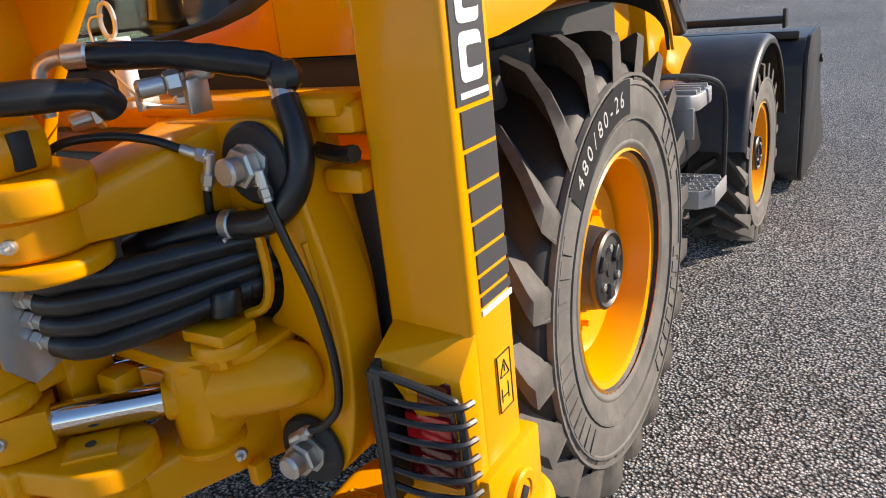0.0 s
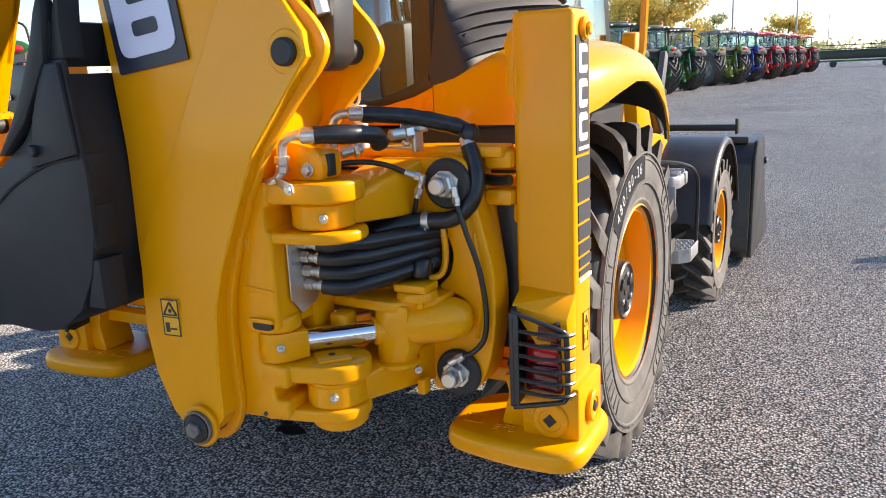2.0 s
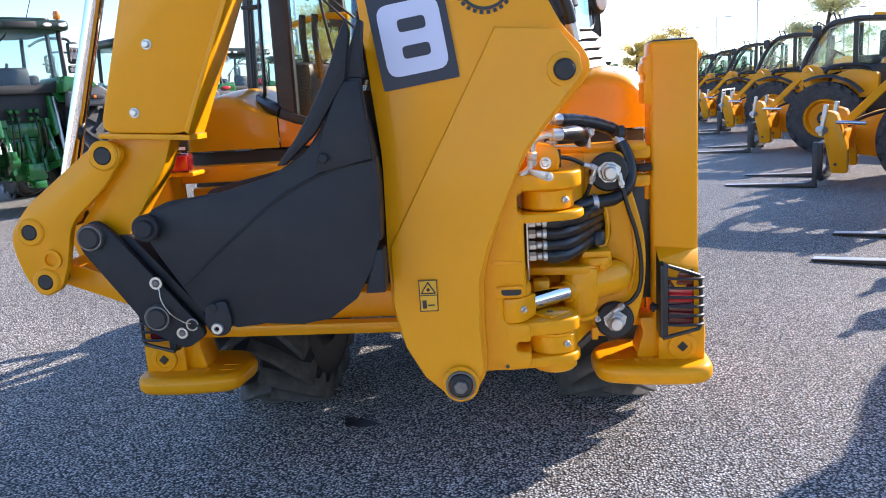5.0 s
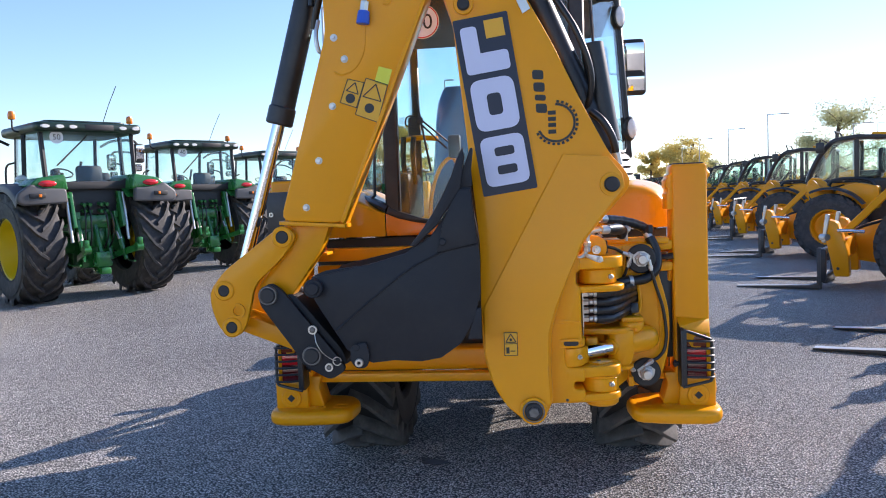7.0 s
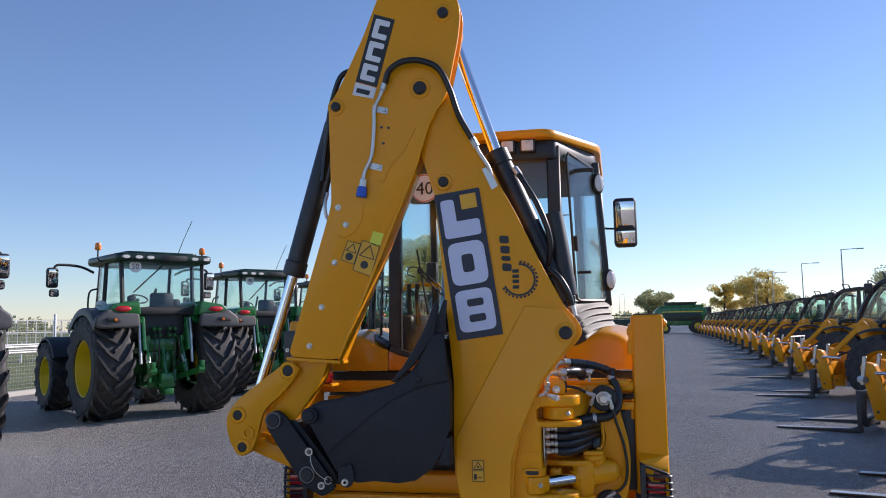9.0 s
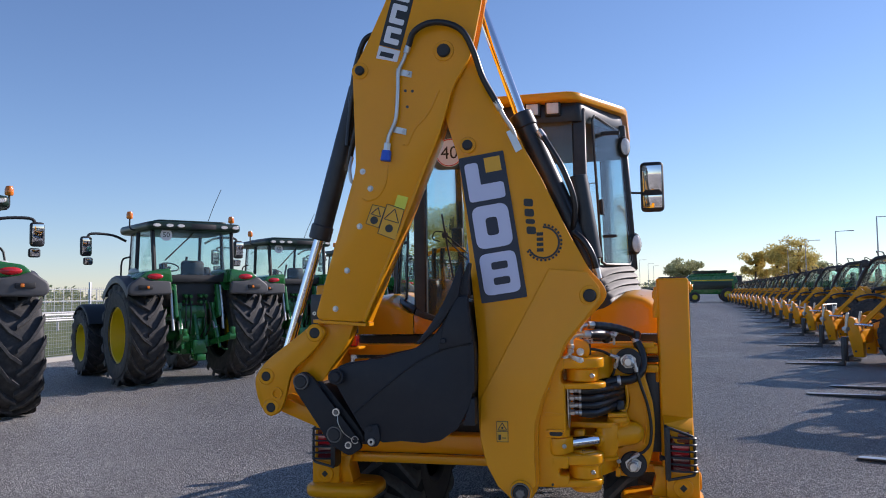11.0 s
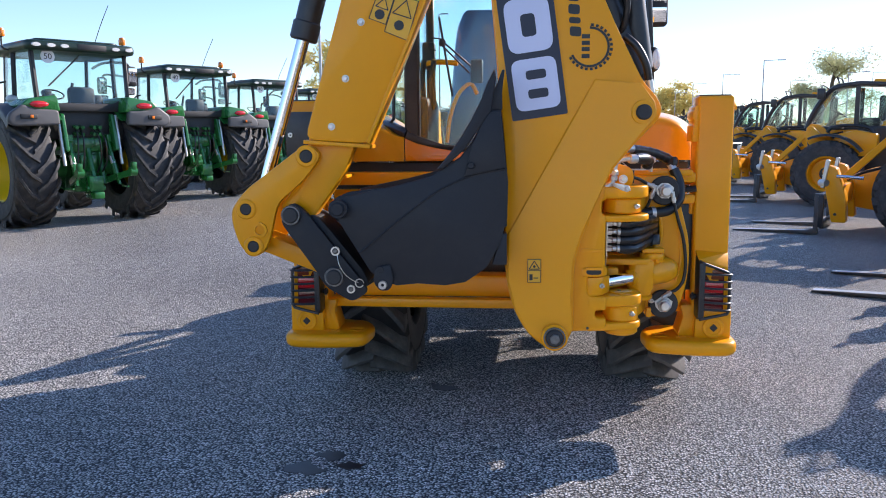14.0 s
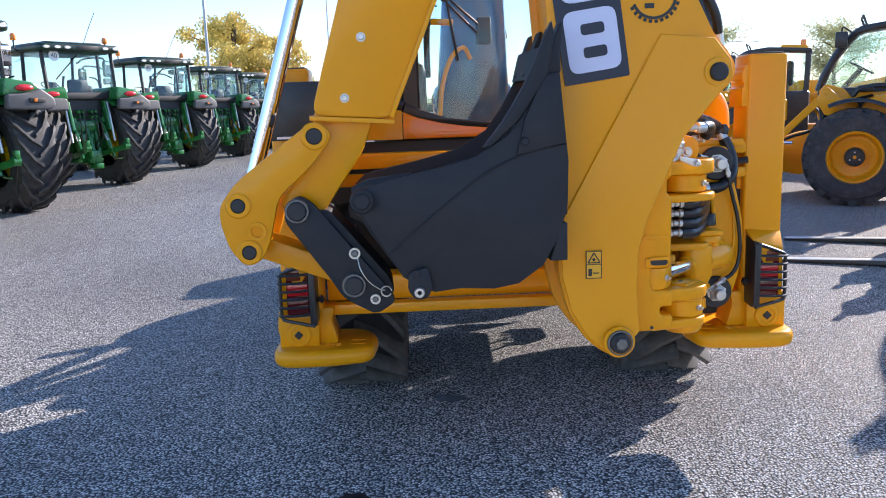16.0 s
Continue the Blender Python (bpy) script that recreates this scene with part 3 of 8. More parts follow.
    part("cab_sill", prism(rounded([(-0.66, 1.98), (0.66, 1.98), (0.78, 2.22), (0.70, 2.24), (0.50, 2.12), (-0.50, 2.12), (-0.70, 2.24), (-0.78, 2.22)], 0.03), -0.56, -0.48, 0.01, XZ), PLASTIC, t)
    for s in (-1, 1):
        part("rear_pillar", bar((s * 0.78, -0.50, 2.02), (s * 0.80, -0.42, 2.99), 0.07, 0.08, 0.015), PLASTIC, t)
        part("middle_pillar", bar((s * 0.90, 0.25, 1.80), (s * 0.86, 0.22, 2.99), 0.06, 0.07, 0.012), PLASTIC, t)
        part("front_pillar", bar((s * 0.74, 1.20, 1.80), (s * 0.72, 1.02, 2.99), 0.06, 0.06, 0.012), PLASTIC, t)
        pane(t, [(s * 0.80, -0.46, 2.02), (s * 0.89, 0.22, 2.02), (s * 0.86, 0.20, 2.98), (s * 0.81, -0.40, 2.98)])
        pane(t, [(s * 0.90, 0.28, 1.70), (s * 0.76, 1.18, 1.70), (s * 0.74, 1.03, 2.98), (s * 0.86, 0.25, 2.98)])
    pane(t, [(-0.75, -0.52, 2.12), (0.75, -0.52, 2.12), (0.77, -0.43, 2.98), (-0.77, -0.43, 2.98)])
    pane(t, [(-0.72, 1.20, 2.05), (0.72, 1.20, 2.05), (0.70, 1.03, 2.98), (-0.70, 1.03, 2.98)])
    roof = part("cab_roof", prism(rounded([(-0.94, -0.64), (0.94, -0.64), (0.98, 1.10), (0.66, 1.36), (-0.66, 1.36), (-0.98, 1.10)], 0.16), 2.985, 3.15, 0.06, XY, 3), dark, t)
    part("roof_top", prism(rounded([(-0.72, -0.45), (0.72, -0.45), (0.72, 1.0), (-0.72, 1.0)], 0.15), 3.15, 3.20, 0.025, XY), dark, roof)
    for x in (-0.78, -0.54, -0.32, 0.56, 0.80):
        part("work_lamp", moved(lathe([(0, 0.03), (0.060, 0.03), (0.072, 0.01), (0.072, 0)], (0, 0, 0), (0, -1, 0), 16), Matrix.Translation((x, -0.625, 3.07)) @ Matrix.Diagonal((1.1, 1, 0.5, 1))), CLEAR, roof)
    part("roof_vent", box((0.14, -0.63, 3.07), (0.50, 0.03, 0.10), 0.01), PLASTIC, roof)
    for s in (-1, 1):
        st = part("beacon_stalk", tube([(s * 0.92, 0.15, 3.02), (s * 1.04, 0.15, 3.06), (s * 1.05, 0.15, 3.24)], 0.016, 8, 4), PLASTIC, roof)
        part("beacon", lathe([(0, 0.15), (0.045, 0.14), (0.062, 0.09), (0.062, 0.02), (0.05, 0.0), (0, 0.0)], (s * 1.05, 0.15, 3.24), (s * 1.05, 0.15, 4.0), 18), AMBER, st)
    part("aerial", tube([(0.55, 0.2, 3.23), (0.62, 0.05, 3.56), (0.72, -0.1, 3.91)], 0.007, 5, 3), PLASTIC, roof)
    part("seat", merge(box((0.08, 0.02, 2.06), (0.50, 0.46, 0.18), 0.06), box((0.08, -0.18, 2.24), (0.48, 0.14, 0.36), 0.08)), PLASTIC, t)
    part("steering_wheel", moved(merge(*[tube([(0.19 * math.cos(a), 0.19 * math.sin(a), 0) for a in [i * math.pi / 8 for i in range(17)]], 0.014, 6, 1), cyl((0, 0, -0.35), (0, 0, 0), 0.035, 10)]), Matrix.Translation((-0.1, 0.62, 2.32)) @ Matrix.Rotation(0.5, 4, "X")), PLASTIC, t)
    part("rear_wiper", merge(bar((-0.02, -0.46, 2.95), (-0.52, -0.53, 2.46), 0.014), bar((-0.60, -0.54, 2.40), (-0.05, -0.47, 2.91), 0.022)), PLASTIC, t)
    part("console", merge(box((0.46, 0.25, 2.15), (0.2, 0.5, 0.3), 0.05), box((-0.55, -0.30, 2.22), (0.14, 0.14, 0.26), 0.03), bar((0.30, 0.9, 2.1), (0.34, 0.8, 2.55), 0.04)), PLASTIC, t)
    if speed:
        d = part("speed_disc", prism(disc((-0.55, 2.90), 0.115, 24), -0.472, -0.464, 0.0, XZ), WHITE, t, "round white speed disc with a number")
        part("speed_number", lettering(speed, 0.14, Matrix.Translation((-0.55, -0.4735, 2.895)) @ Matrix.Rotation(radians(90), 4, "X"), 0.001), PRINT, d)
    return t


LOW_CAB = ("cab_roof", "roof_hatch", "lamp_guard", "beacon", "front_pillar", "door_pillar", "rear_pillar", "glass_pane", "seat", "steering_wheel", "mirror_arm", "mirror_head")


# ---- telehandler: origin under the front axle, forks towards +y ----
def telehandler(label, at, turn, group, guard=False, split=False):
    t = thing("telehandler", label, "telehandler", group, at, turn)
    for s in (-1, 1):
        for y in (0, -2.75):
            wheel(t, (s * 0.94, y, 0.67), 0.67, 0.48, 0.34, 18, 0.045, 0.35, 0.034, YELLOW, s, dish=0.12, hub=0.125, hub_mat=BLACK, split=split and y == 0)
            part("hub_eye", cyl((s * (0.94 + 0.12 * 0.48 + 0.09), y, 0.67), (s * (0.94 + 0.12 * 0.48 + 0.112), y, 0.67), 0.024, 12, 0.004), YELLOW, t)
        part("front_mudguard", arch((0.02, 0.67), 0.80, 0.80, s * 0.62, s * 1.19, 64, 145, lip=0.05), BLACK, t, "glossy black mudguard over the front tyre")
        part("rear_mudguard", arch((-2.75, 0.67), 0.78, 0.78, s * 0.55, s * 1.17, 20, 150, lip=0.05), BLACK, t)
    part("chassis", merge(box((0.1, -1.4, 0.72), (0.9, 3.9, 0.42), 0.06), box((0, -3.2, 0.95), (1.5, 0.5, 0.7), 0.1)), YELLOW, t)
    part("axle", merge(cyl((-0.7, 0, 0.67), (0.7, 0, 0.67), 0.12, 16), cyl((-0.7, -2.75, 0.67), (0.7, -2.75, 0.67), 0.12, 16)), BLACK, t)
    pod = part("valve_cover", prism(rounded([(-0.86, 1.02), (-0.08, 1.02), (-0.06, 1.36), (-0.18, 1.48), (-0.50, 1.54), (-0.86, 1.46)], 0.05), -0.90, -0.48, 0.03, YZ), YELLOW, t, "yellow cover with a black hose over it")
    part("cover_hose", tube([(-0.80, 0.06, 1.50), (-0.82, -0.04, 1.60), (-0.82, -0.3, 1.63), (-0.82, -0.62, 1.60), (-0.84, -0.76, 1.50), (-0.86, -0.80, 1.25)], 0.035, 8, 5), HOSE, pod)
    part("cover_cap", box((-0.70, -0.10, 1.60), (0.30, 0.22, 0.08), 0.025), PLASTIC, pod)
    b = part("boom", prism(rounded([(-3.45, 1.50), (-3.35, 1.86), (-2.9, 1.90), (-0.6, 1.42), (0.10, 1.36), (0.24, 1.25), (0.42, 1.02), (0.80, 0.96), (1.06, 0.86), (1.08, 0.36), (0.70, 0.30), (0.44, 0.50), (0.14, 0.95), (-0.2, 1.22)], 0.05), 0.26, 0.60, 0.02, YZ), YELLOW, t)
    part("boom_end", prism(rounded([(-3.5, 1.40), (-3.5, 1.9), (-2.8, 1.92), (-2.7, 1.45)], 0.05), 0.22, 0.64, 0.03, YZ), YELLOW, b)
    for x in (-0.56, -0.12):
        part("boom_lug", prism(rounded([(-0.05, 1.32), (0.16, 1.60), (0.40, 1.68), (0.50, 1.58), (0.42, 1.36), (0.14, 1.20)], 0.04), x - 0.03, x + 0.03, 0.008, YZ), YELLOW, b)
        part("lug_pin", cyl((x - 0.05, 0.40, 1.58), (x + 0.05, 0.40, 1.58), 0.035, 12), DARKSTEEL, b)
    part("tilt_ram", merge(bar((-0.66, 0.40, 1.54), (-0.66, 1.06, 0.86), 0.085, 0.105, 0.012), prism(rounded([(0.52, 1.44), (0.44, 1.62), (0.36, 1.63), (0.20, 1.46), (-0.02, 1.40), (0.02, 1.20), (0.40, 1.24)], 0.03), -0.72, -0.60, 0.012, YZ), cyl((-0.74, 0.40, 1.55), (-0.58, 0.40, 1.55), 0.032, 14), cyl((-0.74, 0.30, 1.43), (-0.58, 0.30, 1.43), 0.032, 14)), YELLOW, b)
    part("ram_rod", cyl((-0.80, 0.80, 0.86), (-0.80, 1.16, 0.88), 0.026, 12), CHROME, b)
    part("boom_hose", tube([(-0.52, -0.2, 1.50), (-0.54, 0.3, 1.36), (-0.52, 0.52, 1.05), (-0.46, 0.86, 0.92), (-0.40, 1.06, 0.80)], 0.022, 6, 5), HOSE, b)
    back = Matrix.Translation((-0.06, -0.02, -0.02))
    h = part("headstock", moved(merge(box((-0.12, 1.12, 0.62), (0.95, 0.10, 0.30), 0.03), *[prism(rounded([(1.02, 0.22), (1.22, 0.22), (1.38, 0.98), (1.30, 1.06), (1.18, 1.02), (1.04, 0.60)], 0.03), x - 0.12, x + 0.12, 0.02, YZ) for x in (-0.62, 0.38)]), back), YELLOW, t)
    for x in (-0.62, 0.38):
        part("locking_lever", moved(merge(bar((x - 0.10, 1.36, 0.72), (x - 0.12, 1.30, 1.14), 0.045, 0.06, 0.01), cyl((x - 0.16, 1.30, 0.80), (x - 0.06, 1.40, 0.80), 0.05, 12)), back), STEEL, h)
        part("maker_mark", moved(box((x, 1.262, 0.42), (0.15, 0.004, 0.035), 0.0, Matrix.Rotation(-0.2, 4, "X")), back), PRINT, h)
        part("head_bolt", moved(cyl((x - 0.12, 1.17, 0.34), (x - 0.135, 1.17, 0.34), 0.022, 8, 0.003), back), DARKSTEEL, h)
    part("carriage", moved(merge(box((-0.12, 1.34, 0.18), (1.30, 0.07, 0.12), 0.015), box((-0.12, 1.38, 0.58), (1.30, 0.07, 0.10), 0.015), box((-0.74, 1.36, 0.38), (0.09, 0.07, 0.48), 0.01), box((0.50, 1.36, 0.38), (0.09, 0.07, 0.48), 0.01)), back), BLACK, t)
    if guard:
        lg = part("load_guard", moved(tube([(-0.70, 1.36, 0.60), (-0.76, 1.32, 1.20), (0.52, 1.32, 1.20), (0.46, 1.36, 0.60)], 0.018, 6, 1), back), STEEL, t)
        for x in (-0.34, 0.10):
            part("guard_bar", moved(bar((x, 1.35, 0.62), (x * 1.4, 1.32, 1.20), 0.018), back), STEEL, lg)
    for x in (-0.72, 0.48):
        part("fork_tine", moved(prism(rounded([(1.39, 0.64), (1.39, 0.03), (2.60, 0.03), (2.60, 0.045), (1.54, 0.085), (1.45, 0.12), (1.45, 0.64)], 0.01), x - 0.055, x + 0.055, 0.006, YZ), back), DARKSTEEL, t, "worn steel fork tine lying flat near the ground")
        part("worn_edge", moved(hull([(x - 0.05, 1.56, 0.084), (x + 0.05, 1.56, 0.084), (x - 0.05, 2.59, 0.046), (x + 0.05, 2.59, 0.046), (x - 0.05, 1.56, 0.088), (x + 0.05, 1.56, 0.088), (x - 0.05, 2.59, 0.05), (x + 0.05, 2.59, 0.05)], 0.0), back), STEEL, t)
    # cab beside the boom
    x0, x1 = -0.52, 0.24
    part("cab_body", prism(rounded([(-1.25, 0.62), (0.28, 0.62), (0.44, 0.95), (0.52, 1.62), (-1.25, 1.62)], 0.06), x0, x1, 0.04, YZ), BLACK, t, "black lower cab with a sloping front")
    part("cab_decal", box((x0 - 0.004, -0.20, 1.50), (0.006, 0.5, 0.09), 0.002), YELLOW, t)
    roof = part("cab_roof", prism(rounded([(-1.28, 2.50), (-1.25, 2.60), (-0.45, 2.68), (-0.02, 2.62), (0.10, 2.50), (0.02, 2.48), (-0.10, 2.54), (-0.45, 2.58)], 0.03), x0 - 0.03, x1 + 0.03, 0.025, YZ), BLACK, t)
    part("roof_hatch", prism(rounded([(-1.20, 2.58), (-1.18, 2.68), (-0.70, 2.72), (-0.66, 2.64)], 0.02), x0 + 0.08, x1 - 0.08, 0.02, YZ), YELLOW, roof)
    part("lamp_guard", tube([(x0 + 0.04, -0.08, 2.60), (x0 + 0.04, -0.02, 2.78), (x1 - 0.04, -0.02, 2.78), (x1 - 0.04, -0.08, 2.60)], 0.018, 6, 1), DARKSTEEL, roof)
    part("beacon", cyl((x0 + 0.16, -1.10, 2.66), (x0 + 0.16, -1.10, 2.82), 0.055, 12, 0.02), AMBER, roof)
    for x in (x0 + 0.03, x1 - 0.03):
        part("front_pillar", tube([(x, 0.50, 1.58), (x, 0.42, 1.86), (x, 0.26, 2.22), (x, 0.06, 2.50), (x, -0.06, 2.58)], 0.055, 8, 4), BLACK, t)
        part("door_pillar", bar((x, -0.42, 1.60), (x, -0.42, 2.56), 0.06, 0.09, 0.01), BLACK, t)
        part("rear_pillar", bar((x, -1.18, 1.60), (x, -1.20, 2.52), 0.06, 0.09, 0.01), BLACK, t)
        pane(t, [(x, -0.40, 1.62), (x, 0.46, 1.62), (x, 0.04, 2.48), (x, -0.40, 2.56)])
        pane(t, [(x, -1.16, 1.62), (x, -0.45, 1.62), (x, -0.45, 2.54), (x, -1.17, 2.52)])
    pane(t, [(x0 + 0.05, 0.49, 1.64), (x1 - 0.05, 0.49, 1.64), (x1 - 0.05, 0.08, 2.50), (x0 + 0.05, 0.08, 2.50)])
    part("seat", merge(box((-0.14, -0.62, 1.72), (0.46, 0.46, 0.2), 0.06), box((-0.14, -0.86, 2.04), (0.44, 0.14, 0.6), 0.06)), PLASTIC, t)
    part("steering_wheel", moved(merge(tube([(0.18 * math.cos(a), 0.18 * math.sin(a), 0) for a in [i * math.pi / 8 for i in range(17)]], 0.014, 6, 1), cyl((0, 0, -0.4), (0, 0, 0), 0.04, 10)), Matrix.Translation((-0.14, -0.05, 1.94)) @ Matrix.Rotation(0.6, 4, "X")), PLASTIC, t)
    ma = part("mirror_arm", tube([(x0, 0.10, 2.50), (x0 - 0.10, 0.22, 2.60), (x0 - 0.10, 0.24, 2.52)], 0.014, 6, 4), BLACK, t)
    part("mirror_head", box((x0 - 0.10, 0.24, 2.40), (0.06, 0.16, 0.26), 0.025), BLACK, ma)
    # the cab is low: everything above its waist comes down a little
    for ob in t.children_recursive:
        if ob.type == "MESH" and ob.name.split(".")[0] in LOW_CAB:
            for v in ob.data.vertices:
                if v.co.z > 1.60:
                    v.co.z = 1.60 + (v.co.z - 1.60) * 0.85
    return t

# ---- setting ----
bm = bmesh.new()
bmesh.ops.create_grid(bm, x_segments=8, y_segments=8, size=2200)
tagged(part("ground", bm, ASPHALT), "coarse grey asphalt yard with pale stone chips", "ground", kind="structure")
bm = prism([(-420, -200), (-14.8, -200), (-14.8, 60), (-13.0, 260), (-420, 900)], -0.3, 0.012, 0, XY)
tagged(part("grass_field", bm, GRASS), "dry mown grass field behind the wire fence", "grass", kind="structure")
bm = prism([(-14.8, -200), (-14.55, -200), (-14.55, 60), (-14.8, 60)], -0.3, 0.12, 0.015, XY)
tagged(part("kerb", bm, CONCRETE), "pale concrete edging along the yard", "kerb", kind="structure")

# ---- backhoe loader: origin on the ground under the middle of its rear frame, nose towards +y ----
bh = thing("backhoe_loader", "yellow backhoe loader with its arm folded across the rear", "backhoe loader")

# rear stabiliser legs
def stabiliser(s):
    leg = part("stabiliser_leg", box((s * 1.060, 0.129, 1.12), (0.180, 0.158, 1.23), 0.016, seg=3), YELLOW, bh, "tall square yellow stabiliser leg")
    part("leg_cap", box((s * 1.060, 0.129, 1.737), (0.15, 0.13, 0.008), 0.003), DARKSTEEL, leg)
    if s > 0:
        part("guide_plate", prism(rounded([(0.975, 1.505), (0.948, 1.505), (0.948, 1.585), (0.955, 1.592), (0.955, 1.61), (0.946, 1.62), (0.946, 1.655), (0.955, 1.665), (0.955, 1.68), (0.975, 1.69)], 0.005), 0.055, 0.20, 0.004, XZ), YELLOW, leg)
    part("guide_block", box((s * 0.962, 0.13, 1.17), (0.026, 0.10, 0.08), 0.012), YELLOW, leg)
    part("end_bolt", cyl((s * 1.148, 0.13, 1.68), (s * 1.166, 0.13, 1.68), 0.033, 24, 0.005), YELLOW, leg)
    part("end_bolt_head", cyl((s * 1.166, 0.13, 1.68), (s * 1.176, 0.13, 1.68), 0.018, 6, 0.003), YELLOW, leg)
    foot = part("leg_foot", box((s * 1.080, 0.132, 0.565), (0.182, 0.224, 0.185), 0.010), YELLOW, bh)
    part("foot_cheek", prism(rounded([(s * 0.905, 0.49), (s * 0.995, 0.49), (s * 0.995, 0.66), (s * 0.915, 0.66), (s * 0.935, 0.60)], 0.02), 0.05, 0.20, 0.008, XZ), YELLOW, foot)
    part("pivot_washer", lathe([(0, 0), (0.056, 0), (0.056, 0.008), (0.052, 0.012), (0.036, 0.012), (0.034, 0.009), (0, 0.009)], (s * 1.082, 0.021, 0.547), (s * 1.082, -1, 0.547), 30), YELLOW, foot)
    part("pivot_socket", box((s * 1.082, 0.009, 0.547), (0.030, 0.007, 0.030), 0.002, Matrix.Rotation(radians(45), 4, "Y")), PLASTIC, foot)
    part("side_washer", lathe([(0, 0), (0.050, 0), (0.050, 0.012), (0.045, 0.016), (0.030, 0.016), (0.028, 0.012), (0, 0.012)], (s * 1.171, 0.13, 0.565), (s * 2, 0.13, 0.565), 28), YELLOW, foot)
    part("side_socket", box((s * 1.184, 0.13, 0.565), (0.007, 0.028, 0.028), 0.002, Matrix.Rotation(radians(45), 4, "X")), PLASTIC, foot)
    pad = part("stabiliser_pad", prism(rounded([(s * 0.745, -0.045), (s * 0.95, -0.085), (s * 1.135, -0.085), (s * 1.20, -0.03), (s * 1.20, 0.26), (s * 1.13, 0.33), (s * 0.80, 0.30), (s * 0.725, 0.18)], 0.07, 6), 0.415, 0.492, 0.030, XY, 4), YELLOW, bh, "rounded yellow stabiliser pad with cast marks")
    for i in range(4):
        part("cast_mark", merge(*[box((s * (0.905 + 0.026 * i), 0.005 + 0.016 * k + 0.02 * (i % 2), 0.4925), (0.018, 0.004, 0.004), 0.001) for k in range(3 + i % 2)]), YELLOW, pad)
    part("cast_frame", merge(box((s * 0.815, 0.025, 0.4925), (0.07, 0.004, 0.004)), box((s * 0.815, 0.085, 0.4925), (0.07, 0.004, 0.004)), box((s * 0.782, 0.055, 0.4925), (0.004, 0.06, 0.004)), box((s * 0.848, 0.055, 0.4925), (0.004, 0.06, 0.004))), YELLOW, pad)
    # rear lamp with its bar guard
    lamp = part("rear_lamp", box((s * 1.068, 0.030, 0.755), (0.115, 0.066, 0.235), 0.012), DRED, bh, "dark red rear lamp behind black bars")
    part("lens", box((s * 1.070, -0.006, 0.765), (0.095, 0.012, 0.060), 0.006), RED, lamp)
    part("lens", box((s * 1.070, -0.006, 0.693), (0.095, 0.012, 0.070), 0.006), DRED, lamp)
    part("lens", box((s * 1.070, -0.006, 0.832), (0.095, 0.012, 0.055), 0.006), LBROWN, lamp)
    side = prism(rounded([(0.05, 0.925), (-0.045, 0.905), (-0.060, 0.885), (-0.060, 0.615), (-0.03, 0.600), (0.05, 0.610)], 0.012), s * 0.986, s * 1.000, 0.003, YZ)
    edge = tube([(s * 0.995, -0.054, 0.900), (s * 1.12, -0.022, 0.850), (s * 1.141, -0.014, 0.835), (s * 1.146, -0.012, 0.80), (s * 1.148, -0.012, 0.67), (s * 1.142, -0.016, 0.636), (s * 1.12, -0.022, 0.625), (s * 0.995, -0.056, 0.606)], 0.008, 8, 4)
    guard = part("lamp_guard", merge(side, edge, box((s * 1.000, -0.054, 0.752), (0.030, 0.008, 0.290), 0.003)), BLACK, lamp, "black bar guard round the lamp")
    for k in range(6):
        z = 0.650 + 0.037 * k
        part("guard_bar", tube([(s * 0.990, -0.050, z + 0.010), (s * 1.06, -0.050, z + 0.004), (s * 1.125, -0.036, z), (s * 1.152, -0.018, z - 0.002), (s * 1.160, 0.01, z - 0.004)], 0.0065, 6, 3), BLACK, guard)
    part("guard_mount", merge(cyl((s * 0.986, 0.005, 0.715), (s * 0.955, 0.005, 0.715), 0.013, 8), cyl((s * 0.972, 0.005, 0.715), (s * 0.962, 0.005, 0.715), 0.022, 6, 0.002)), BLACK, guard)
    part("lamp_hood", hull([(s * 0.982, 0.06, 0.955), (s * 1.150, 0.06, 0.940), (s * 0.986, -0.030, 0.912), (s * 1.140, 0.005, 0.868), (s * 1.150, 0.06, 0.62), (s * 1.150, 0.015, 0.62), (s * 1.142, 0.012, 0.86), (s * 1.00, 0.06, 0.88), (s * 0.99, -0.028, 0.900)], 0.006), YELLOW, leg)
    return leg


LBROWN = material("lamp_brown", (0.20, 0.04, 0.015), 0.15, vary=0.1)
leg_r = stabiliser(1)
stabiliser(-1)

# decal strip on the outer face of the right leg: plain blocks for the model mark, then dark blocks that get thinner
DY = 0.132
strip = part("decal_strip", box((1.1515, DY - 0.008, 1.500), (0.003, 0.112, 0.325), 0), DGREY, leg_r, "grey decal panel with white blocks")
for z in (1.600, 1.505, 1.412):
    part("white_block", prism(rounded([(DY - 0.045, z - 0.040), (DY + 0.030, z - 0.040), (DY + 0.030, z + 0.040), (DY - 0.045, z + 0.040)], 0.016), 1.1525, 1.1545, 0, YZ), WHITE, strip)
    part("block_core", prism(rounded([(DY - 0.022, z - 0.018), (DY + 0.030, z - 0.018), (DY + 0.030, z + 0.018), (DY - 0.022, z + 0.018)], 0.008), 1.1535, 1.1552, 0, YZ), DGREY, strip)
part("small_mark", box((1.1535, DY - 0.004, 1.352), (0.002, 0.095, 0.010)), WHITE, strip)
z = 1.328
for h in (0.062, 0.058, 0.052, 0.045, 0.036, 0.028, 0.018):
    part("decal_block", box((1.1515, DY + 0.002 + (1.33 - z) * 0.03, z - h / 2), (0.003, 0.112, h)), DGREY, leg_r)
    z -= h + 0.0085
